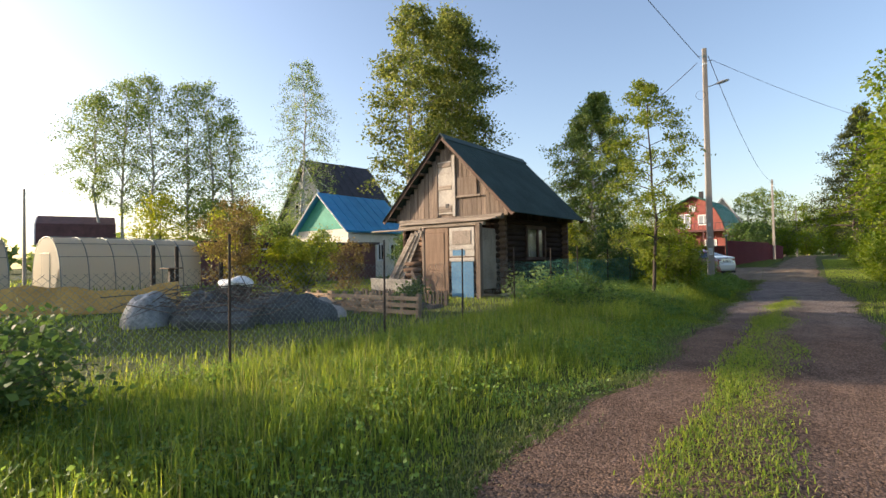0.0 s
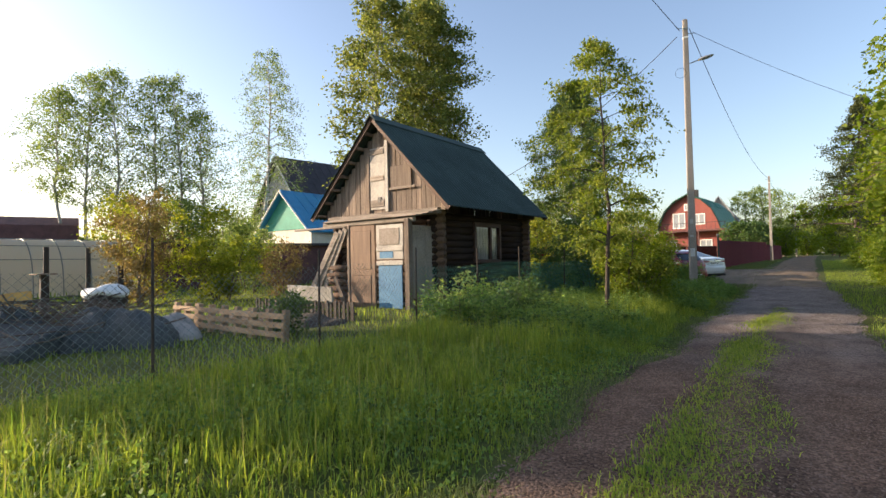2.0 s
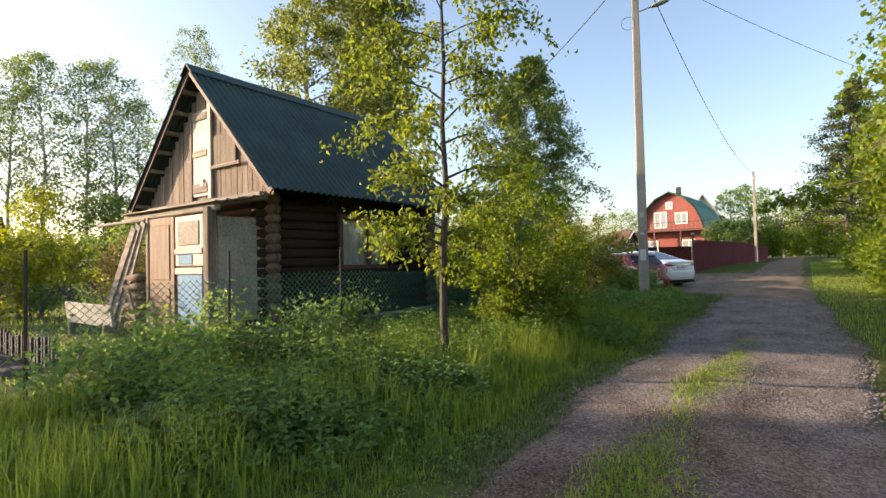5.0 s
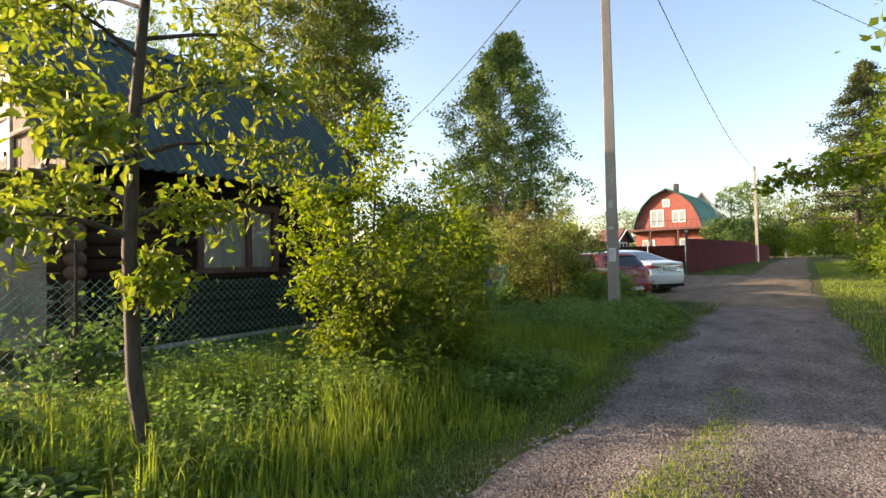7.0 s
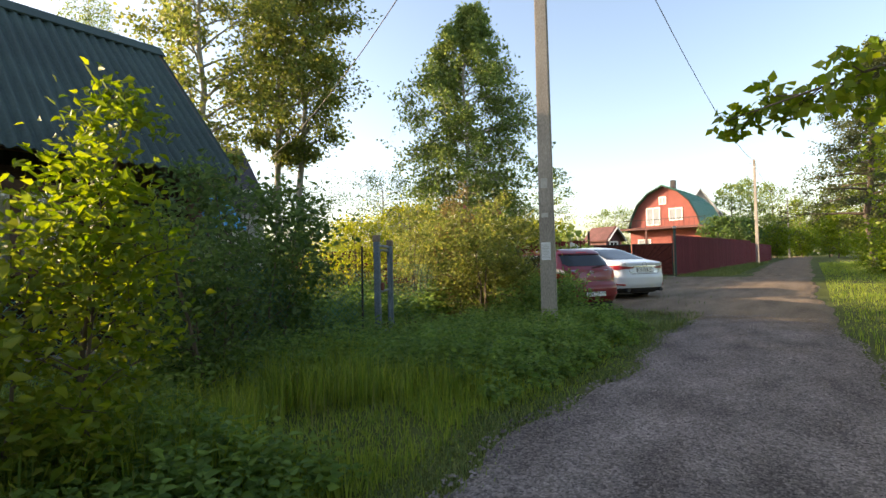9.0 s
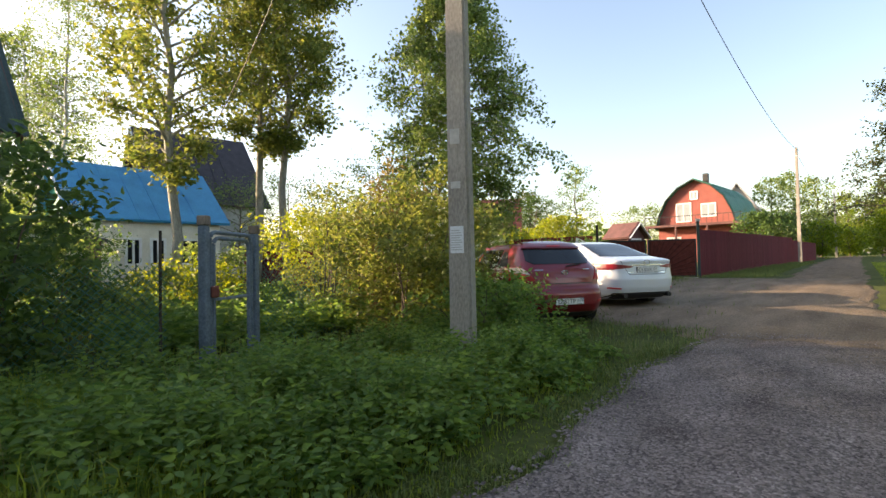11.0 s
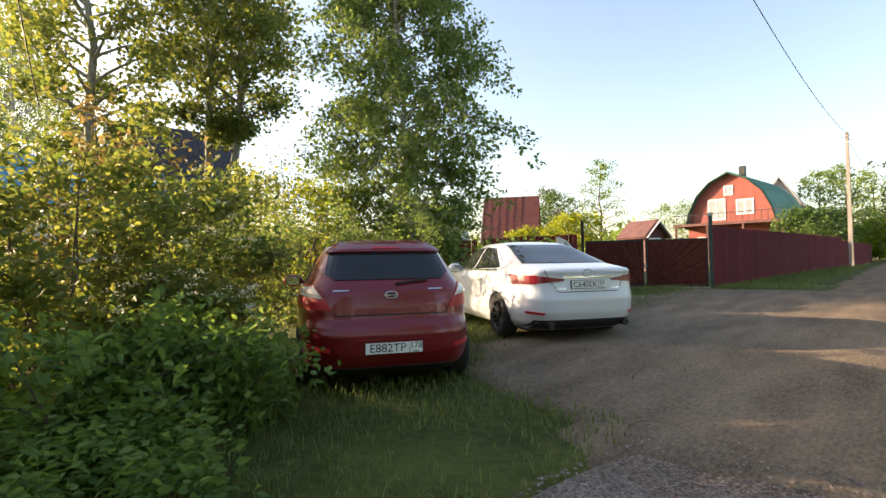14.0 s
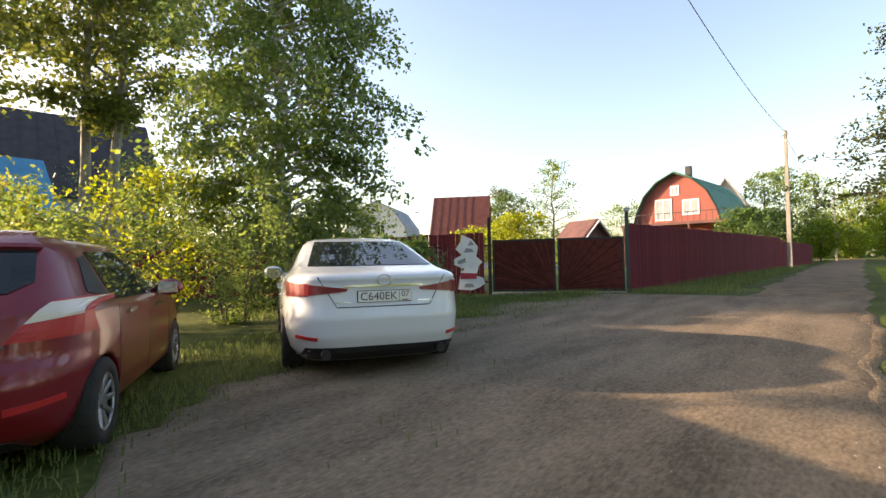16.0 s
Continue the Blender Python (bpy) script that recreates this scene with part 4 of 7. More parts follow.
def yard_gate():
    a, b = np.array([-8.12, 37.32]), np.array([-4.92, 38.86])
    L = float(np.linalg.norm(b - a))
    ang = math.degrees(math.atan2(*(b - a)[::-1]))
    zb = 0.36
    top = thing("yard_gate", "closed brown double gate with sunburst slats between green iron posts", "gate", at=pose(a[0], a[1], zb, 0, 0, ang))
    for x in (-0.05, L + 0.03):
        boxed("gate_post", (x - 0.045, x + 0.045, -0.045, 0.045, -0.2, 2.12), M_ROOF if x > 1 else M_IRON, top)
    boxed("finial", (L - 0.04, L + 0.1, -0.07, 0.07, 2.12, 2.22), M_LAMPGREY, top)
    boxed("threshold", (0, L, -0.1, 0.1, -0.14, 0.03), M_CONCRETE, top, bevel=0.02)
    W, H = (L - 0.14) / 2, 1.42
    for k in (0, 1):
        x0 = 0.03 + k * (W + 0.06)
        leaf = boxed("gate_leaf", (x0, x0 + W, 0.0, 0.02, 0.06, 0.06 + H), M_GATEBROWN, top, label="dark brown boarded leaf")
        for dims in ((x0, x0 + W, -0.02, 0.0, 0.06 + H - 0.05, 0.06 + H), (x0, x0 + W, -0.02, 0.0, 0.06, 0.11), (x0, x0 + 0.05, -0.02, 0.0, 0.11, 0.01 + H), (x0 + W - 0.05, x0 + W, -0.02, 0.0, 0.11, 0.01 + H)):
            boxed("leaf_frame", dims, M_BLACK, leaf, bevel=0.003)
        hub = (x0 + W - 0.05 if k == 0 else x0 + 0.05, 0.12)
        for i in range(13):
            t = radians(4 + i * 7)
            dx, dz = (-math.cos(t) if k == 0 else math.cos(t)), math.sin(t)
            lim = min((W - 0.12) / max(1e-6, abs(dx)), (H - 0.14) / max(1e-6, dz))
            bm = bmesh.new()
            bar(bm, (hub[0] + dx * 0.12, -0.012, hub[1] + dz * 0.12), (hub[0] + dx * lim, -0.012, hub[1] + dz * lim), 0.022, 0.045, 0.003)
            part("slat", bm, M_GATEBROWN, leaf)
    boxed("latch", (L / 2 - 0.03, L / 2 + 0.03, -0.06, -0.021, 0.62, 0.74), M_LAMPGREY, top)


yard_gate()


def cutout():
    """A flat board figure, kept to plain shapes."""
    a, b = np.array([-11.2, 36.1]), np.array([-8.22, 37.28])
    ang = math.degrees(math.atan2(*(b - a)[::-1]))
    p = a + (b - a) * 0.74
    top = thing("cutout_board", "painted white cut-out board figure fixed to the fence", "decoration", at=pose(p[0] - 0.12, p[1] - 0.095, 0.32, 0, 0, ang) @ Matrix.Diagonal((1.2, 1.0, 1.08, 1)))
    bm = bmesh.new()
    prism(bm, [(0.1, 0.15), (0.42, 0.12), (0.62, 0.2), (0.75, 0.3), (0.7, 0.45), (0.55, 0.5), (0.6, 0.75), (0.7, 0.85), (0.55, 1.0), (0.6, 1.25), (0.45, 1.45), (0.2, 1.58), (0.18, 1.4), (0.05, 1.2), (0.2, 1.05), (0.02, 0.95), (0.0, 0.8), (0.2, 0.7), (0.15, 0.5)], 0.015)
    part("panel", bm, M_CARDWHITE, top)
    bm = bmesh.new()
    prism(bm, [(0.16, 0.42), (0.55, 0.42), (0.57, 0.56), (0.16, 0.58)], 0.006, Matrix.Translation((0, -0.008, 0)))
    part("red_patch", bm, M_CARDRED, top)
    for o in ([(0.25, 1.1), (0.5, 1.12), (0.45, 1.2), (0.3, 1.22)], [(0.35, 1.28), (0.52, 1.3), (0.42, 1.42)], [(0.1, 0.8), (0.3, 0.85), (0.28, 0.95), (0.1, 0.9)], [(0.25, 0.2), (0.5, 0.2), (0.45, 0.3), (0.28, 0.3)]):
        bm = bmesh.new()
        prism(bm, o, 0.006, Matrix.Translation((0, -0.008, 0)))
        part("grey_patch", bm, M_CARDGREY, top)


cutout()


# ---- houses ----
def house(name, label, x, y, turn, w, l, wall_h, ridge, wall_m, roof_m, z=0.3, gable_m=None, profile=None, windows=(), over=0.35, pane=M_DARKGLASS, chimney=None, trim=M_WHITE, barge=M_WHITE):
    """A gabled house: front gable at local y = 0 facing -y, w wide, l long. profile: roof line from eave to ridge as (share of half width, height)."""
    top = thing(name, label, "house", at=pose(x, y, z, 0, 0, turn))
    prof = profile or [(1.0, wall_h), (0.0, ridge)]
    hw = w / 2
    out = [(-hw, -0.4), (hw, -0.4)] + [(hw * s, h) for s, h in prof] + [(-hw * s, h) for s, h in prof[::-1] if s > 0]
    bm = bmesh.new()
    prism(bm, out, l)
    wall = part("wall", bm, wall_m, top)
    if gable_m:
        bm = bmesh.new()
        prism(bm, [(hw * 0.98, wall_h + 0.02)] + [(hw * s * 0.97, h - 0.05) for s, h in prof[1:]] + [(-hw * 0.98, wall_h + 0.02)], 0.03, Matrix.Translation((0, -0.034, 0)))
        part("gable", bm, gable_m, top)
    pts = [(hw * s, h) for s, h in prof]
    dx, dz = pts[0][0] - pts[1][0], pts[0][1] - pts[1][1]
    k = over / math.hypot(dx, dz)
    pts[0] = (pts[0][0] + dx * k, pts[0][1] + dz * k)
    for side in (1, -1):
        bm = bmesh.new()
        low = [(side * px, pz + 0.02) for px, pz in pts]
        high = [(side * px * 1.0 + side * 0.06, pz + 0.14) for px, pz in pts]
        high[-1] = (0, pts[-1][1] + 0.17)
        prism(bm, low + high[::-1], l + 2 * over, Matrix.Translation((0, -over, 0)))
        roof = part("roof", bm, roof_m, top)
        for i in range(int(l / 0.9)):
            yy = -over + 0.1 + i * 0.9
            for (p0, q0), (p1, q1) in zip(high[:-1], high[1:]):
                bm = bmesh.new()
                bar(bm, (p0, yy, q0 + 0.015), (p1, yy, q1 + 0.015), 0.05, 0.04)
                part("roof_seam", bm, roof_m, roof)
        bm = bmesh.new()
        for (p0, q0), (p1, q1) in zip(pts[:-1], pts[1:]):
            bar(bm, (side * p0, -over - 0.03, q0 + 0.06), (side * p1, -over - 0.03, q1 + 0.06), 0.18, 0.05)
        part("barge_board", bm, barge, top)
    for wx, wz, ww, wh, kind in windows:
        if kind == "front":
            m = Matrix.Translation((wx, 0, wz))
        else:
            m = Matrix.Translation((hw, wx, wz)) @ pose(0, 0, 0, 0, 0, 90)
        win = boxed("window", (-ww / 2, ww / 2, -0.02, 0.05, 0, wh), pane, top, m=m, bevel=0)
        for d in ((-ww / 2 - 0.12, -ww / 2, -0.06, 0.0, -0.12, wh + 0.12), (ww / 2, ww / 2 + 0.12, -0.06, 0.0, -0.12, wh + 0.12), (-ww / 2, ww / 2, -0.06, 0.0, wh, wh + 0.12), (-ww / 2, ww / 2, -0.06, 0.0, -0.12, 0), (-0.05, 0.05, -0.05, -0.021, 0, wh)):
            boxed("window_frame", d, trim, win, m=m, bevel=0.004)
    if chimney:
        cx, cy, cz = chimney
        boxed("chimney", (cx - 0.25, cx + 0.25, cy - 0.25, cy + 0.25, cz - 1.2, cz), M_BLACK, top)
    return top


red = house("red_house", "two-storey red brick house with rounded green tin roof and balcony", -13.2, 75.0, -5, 7.5, 9.0, 4.6, 8.35, M_BRICKRED, M_GREENTIN, z=0.55,
      profile=[(1.0, 4.0), (0.93, 5.0), (0.74, 6.5), (0.42, 7.7), (0.0, 8.45)], windows=((-1.15, 4.35, 1.3, 1.75, "front"), (1.25, 4.75, 1.2, 1.15, "front"), (-0.1, 6.6, 0.55, 0.65, "front"), (-2.2, 1.3, 1.2, 1.3, "front"), (2.0, 1.3, 1.2, 1.3, "front"), (3, 1.3, 1.0, 1.2, "side")), chimney=(0.5, 2.0, 9.3), over=0.5, barge=M_DARKROOF, pane=M_GREYROOF)
boxed("balcony_floor", (-4.6, 4.6, -1.5, -0.05, 3.72, 3.95), M_BROWNWALL, red)
boxed("balcony_rail", (-4.6, 4.6, -1.5, -1.44, 4.75, 4.81), M_BLACK, red)
for k in range(19):
    boxed("baluster", (-4.55 + k * 0.5, -4.52 + k * 0.5, -1.49, -1.45, 3.95, 4.75), M_BLACK, red, bevel=0)
for xx in (-4.4, -1.5, 1.5, 4.4):
    boxed("balcony_post", (xx - 0.08, xx + 0.08, -1.48, -1.32, -0.4, 3.72), M_BROWNWALL, red)
house("grey_house", "pale grey house with steep grey tin roof behind the red house", -11.3, 86.5, 12, 5.2, 8, 5.2, 9.0, M_GREYWALL, M_GREYROOF, z=0.6, windows=((0, 5.3, 0.9, 1.1, "front"), (3, 4.0, 0.9, 1.1, "side")))
house("tile_roof_house", "low house with red-brown pitched roof", -39.5, 72.5, -60, 7, 6, 3.2, 8.5, M_GREYWALL, M_TILEROOF, z=0.5, windows=((0, 3.6, 1.0, 1.0, "front"), (3, 1.4, 1.0, 1.2, "side")))
house("white_house", "white house with rounded gable roof in the distance", -46.5, 69.0, 30, 8, 8, 4.0, 8.6, M_WHITE, M_GREYROOF, z=0.5, profile=[(1.0, 3.6), (0.9, 5.4), (0.5, 7.6), (0, 8.5)], windows=((0.6, 4.3, 1.0, 1.3, "front"), (-1.4, 4.3, 1.0, 1.3, "front")))
house("garden_shed", "small shed with red-brown hipped roof behind the gate", -12.6, 55.0, 70, 1.7, 1.7, 2.3, 3.1, M_BROWNWALL, M_BROWNWALL, z=0.45, windows=((0, 1.2, 0.8, 0.8, "front"),))
house("blue_roof_house", "cream house with teal gable and bright blue tin roof", -29.3, 25.2, 0, 5.4, 6.4, 3.55, 6.15, M_CREAM, M_BLUETIN, z=0.05, gable_m=M_TEAL, windows=((2.2, 1.35, 0.5, 1.1, "side"), (3.3, 1.35, 0.5, 1.1, "side"), (4.8, 1.35, 0.8, 1.1, "side")), over=0.4)
house("dark_roof_house", "tall grey house with steep dark roof and white trimmed window", -40.0, 32.6, -8, 9.4, 7, 5.6, 11.0, M_GREYWALL, M_DARKROOF, z=0.1, windows=((-1.5, 5.6, 1.2, 1.7, "front"), (1.4, 5.6, 1.2, 1.7, "front"), (-2, 2.2, 1.3, 1.6, "front"), (2.5, 2.4, 1.2, 1.5, "side")), over=0.5)
# unseen house, added so that its shadow falls across verge and lane
house("unseen_shade_house", "unseen tall grey house with dark roof, added to shade the verge", -33.0, -5.9, -65, 5.7, 6.0, 9.4, 11.4, M_GREYWALL, M_DARKROOF, z=0.05, windows=((0, 1.4, 1.2, 1.4, "front"), (2, 4.6, 1.1, 1.4, "side"), (4.2, 4.6, 1.1, 1.4, "side")))
house("brown_house", "low brown house with dark mansard roof far off", -61.0, 17.4, -19, 6, 5.6, 2.6, 6.2, M_BROWNWALL, M_BROWNWALL, z=0.1, profile=[(1.0, 3.6), (0.85, 5.2), (0, 6.1)], windows=((0, 3.4, 1.0, 1.2, "front"),))


def long_shed():
    top = thing("garden_outbuilding", "long low dark brown shed with a narrow window strip", "shed", at=pose(-27.5, 16.5, 0, 0, 0, 62))
    boxed("wall", (0, 9, 0, 3.2, -0.2, 2.35), M_BROWNWALL, top)
    boxed("roof", (-0.2, 9.2, -0.3, 3.5, 2.36, 2.5), M_DARKROOF, top)
    for k in range(2):
        w = boxed("window", (1.0 + k * 1.5, 2.3 + k * 1.5, -0.02, 0.04, 1.75, 2.15), M_WHITE, top)
        boxed("pane", (1.08 + k * 1.5, 2.22 + k * 1.5, -0.032, -0.022, 1.82, 2.08), M_DARKGLASS, w, bevel=0)


long_shed()


def tool_shed():
    top = thing("tool_shed", "small dark brown boarded tool shed beside the greenhouse", "shed", at=pose(-27.3, 14.9, 0, 0, 0, 62))
    wall = boxed("wall", (0, 1.5, 0, 1.5, -0.2, 2.5), M_BROWNWALL, top)
    for k in range(10):
        boxed("board", (0.005 + k * 0.15, 0.14 + k * 0.15, -0.025, -0.002, 0, 2.48), M_BROWNWALL, wall, bevel=0.004)
    boxed("roof", (-0.15, 1.65, -0.2, 1.65, 2.502, 2.58), M_DARKROOF, top, bevel=0.01)


tool_shed()


def greenhouse(x, y, turn, length, label):
    top = thing("greenhouse", label, "greenhouse", "arched greenhouses", at=pose(x, y, 0.02, 0, 0, turn))
    n = 17
    a = np.linspace(0, np.pi, n)
    px, pz = 1.5 * np.sign(np.cos(a)) * np.abs(np.cos(a)) ** 0.85, 2.65 * np.sin(a) ** 0.75
    ribs = int(length / 1.05) + 1
    for k in range(ribs - 1):
        y0, y1 = k * length / (ribs - 1), (k + 1) * length / (ribs - 1)
        bm = bmesh.new()
        rows = [[bm.verts.new((px[i] * s, yy, pz[i] * s)) for i in range(n)] for s in (1.0, 0.992) for yy in (y0 + 0.01, y1 - 0.01)]
        for i in range(n - 1):
            bm.faces.new((rows[0][i], rows[1][i], rows[1][i + 1], rows[0][i + 1]))
            bm.faces.new((rows[2][i + 1], rows[3][i + 1], rows[3][i], rows[2][i]))
        part("sheet", bm, M_POLY, top, smooth=True)
    for k in range(ribs):
        yy = k * length / (ribs - 1)
        v, f = tubes([np.c_[px * 1.01, np.full(n, yy), pz * 1.01, np.full(n, 0.025)]], 5)
        from_arrays("rib", v, f, M_ZINC, top)
    for i in (3, 5, 8, 11, 13):
        bm = bmesh.new()
        bar(bm, (px[i] * 1.012, 0, pz[i] * 1.012), (px[i] * 1.012, length, pz[i] * 1.012), 0.03)
        part("purlin", bm, M_ZINC, top)
    for yy in (0.0, length):
        bm = bmesh.new()
        prism(bm, [(px[i] * 0.985, pz[i] * 0.985) for i in range(n)], 0.02, Matrix.Translation((0, yy - 0.01, 0)))
        end = part("end_wall", bm, M_POLY, top)
        boxed("door_frame", (-0.45, 0.45, yy - 0.03, yy - 0.012, 0.05, 1.95), M_WHITE if yy else M_ZINC, end)
        boxed("door_pane", (-0.4, 0.4, yy - 0.04, yy - 0.031, 0.1, 1.9), M_POLY, end)


greenhouse(-28.6, 8.3, 4, 6.8, "arched greenhouse of yellowed polycarbonate on a grey frame")
greenhouse(-29.4, 1.2, 4, 5.6, "second arched polycarbonate greenhouse beyond the plot")


# ---- heaps and garden clutter ----
def heap(name, label, category, x, y, rx, ry, h, material, seed, steps=26, sharp=0.6):
    rng = np.random.default_rng(seed)
    n = steps
    u, a = np.linspace(0, 1, n), np.linspace(0, 2 * np.pi, n + 1)[:-1]
    ph = rng.uniform(0, 6, 4)
    U, A = np.meshgrid(u, a, indexing="ij")
    rim = 1 + 0.12 * np.sin(3 * A + ph[0]) + 0.08 * np.sin(5 * A + ph[1])
    X, Y = rx * U * rim * np.cos(A), ry * U * rim * np.sin(A)
    Z = h * (1 - U ** 2) ** sharp * (1 + 0.16 * np.sin(2.5 * X + ph[2]) + 0.12 * np.sin(4 * Y + ph[3])) + 0.035 * np.sin(11 * X + 7 * Y) + 0.06 * np.abs(np.sin(5 * X - 6 * Y + ph[1])) * (1 - U)
    Z[-1] = -0.08
    v = np.stack([X, Y, Z], -1).reshape(-1, 3)
    i, j = np.meshgrid(np.arange(n - 1), np.arange(n), indexing="ij")
    k = (j + 1) % n
    f = np.stack([i * n + j, (i + 1) * n + j, (i + 1) * n + k, i * n + k], -1).reshape(-1, 4)
    top = thing(name, label, category, at=pose(x, y, float(land(x, y))))
    from_arrays("cover", v, f, material, top, smooth=True)
    return top


heap("covered_heap", "heap under crumpled grey covering fabric", "heap", -9.0, 6.75, 1.2, 0.9, 0.6, M_FABRIC, 3)
heap("covered_heap", "low heap under grey covering fabric", "heap", -9.9, 5.6, 1.0, 0.8, 0.5, M_FABRIC, 5)
heap("plastic_sheet", "crumpled clear plastic sheet over rubble", "sheet", -10.5, 4.75, 0.45, 0.6, 0.5, M_FILM, 6)
heap("sand_heap", "low smooth heap of grey sand", "heap", -8.9, 7.5, 0.75, 0.5, 0.34, M_CONCRETE, 8)
slab = thing("covered_slab", "flat dark covered slab leaning on the heap", "slab", at=pose(-9.0, 5.35, 0.1, 14, 4, 35))
boxed("slab", (-0.6, 0.6, -0.5, 0.5, 0, 0.3), M_FABRIC, slab, bevel=0.04)
rng_b = np.random.default_rng(12)
brush = thing("brushwood", "tangle of dry cut branches lying on the heap", "branches", at=pose(-9.9, 5.9, 0.5))
br = []
for k in range(190):
    p = rng_b.normal(size=3) * (0.75, 0.65, 0.12)
    d = rng_b.normal(size=3) * (0.6, 0.4, 0.12)
    br.append([(*(p - d), 0.012), (*(p + 0.1 * rng_b.normal(size=3)), 0.010), (*(p + d), 0.004)])
v, f = tubes(br, 4)
from_arrays("brush", v, f, M_BARK, brush)


def tarp():
    top = thing("tarpaulin", "ochre tarpaulin stretched low over garden beds", "tarpaulin")
    n, m = 40, 8
    s, q = np.meshgrid(np.linspace(0, 1, n), np.linspace(0, 1, m), indexing="ij")
    X = -15.6 + 1.9 * s + 0.25 * q
    Y = 3.0 + 4.0 * s
    Z = 0.06 + q * (0.66 + 0.1 * np.sin(6 * s) + 0.16 * np.clip((s - 0.72) * 4, 0, 1)) + 0.03 * np.sin(30 * s) * q
    X = X - 0.5 * q
    vtx = np.stack([X, Y, Z], -1).reshape(-1, 3)
    i, j = np.meshgrid(np.arange(n - 1), np.arange(m - 1), indexing="ij")
    f = np.stack([i * m + j, (i + 1) * m + j, (i + 1) * m + j + 1, i * m + j + 1], -1).reshape(-1, 4)
    ob = from_arrays("sheet", vtx, f, M_TARP_Y, top, smooth=True)
    ob.modifiers.new("thick", "SOLIDIFY").thickness = 0.01
    bm = bmesh.new()
    rod(bm, (-15.5, 2.9, 0.05), (-13.5, 7.1, 0.05), 0.04)
    part("edge_pole", bm, M_IRON, top)


tarp()
for x, y, h in ((-19.6, 8.9, 2.0), (-21.6, 10.75, 2.05), (-17.0, 10.0, 1.35)):
    pst = thing("garden_post", "dark tarred wooden post in the vegetable plot", "post", "dark posts", at=pose(x, y, -0.1))
    bm = bmesh.new()
    rod(bm, (0, 0, 0), (0.02, 0, h + 0.1), 0.085, 0.075, 10)
    part("shaft", bm, M_IRON, pst)
cap_post = thing("bird_table", "dark post with a small flat board on top", "post", at=pose(-16.0, 7.8, 0))
boxed("shaft", (-0.07, 0.07, -0.07, 0.07, -0.1, 1.15), M_IRON, cap_post)
boxed("board", (-0.3, 0.3, -0.22, 0.22, 1.151, 1.19), M_OLDWOOD, cap_post)
tub = thing("covered_barrel", "dark barrel on legs with a white plastic cover", "barrel", at=pose(-13.0, 8.1, 0.05))
bm = bmesh.new()
bmesh.ops.create_cone(bm, cap_ends=True, segments=20, radius1=0.36, radius2=0.42, depth=0.6, matrix=Matrix.Translation((0, 0, 0.38)))
part("tub", bm, M_IRON, tub, smooth=False)
bm = bmesh.new()
bmesh.ops.create_uvsphere(bm, u_segments=22, v_segments=12, radius=0.47)
for q in bm.verts:
    q.co.z = max(-0.22, q.co.z * 0.35) + 0.05 * math.sin(8 * q.co.x + 5 * q.co.y)
bmesh.ops.translate(bm, vec=(0, 0, 0.68), verts=bm.verts)
part("cover", bm, M_WHITE, tub, "white plastic sheet", smooth=True)


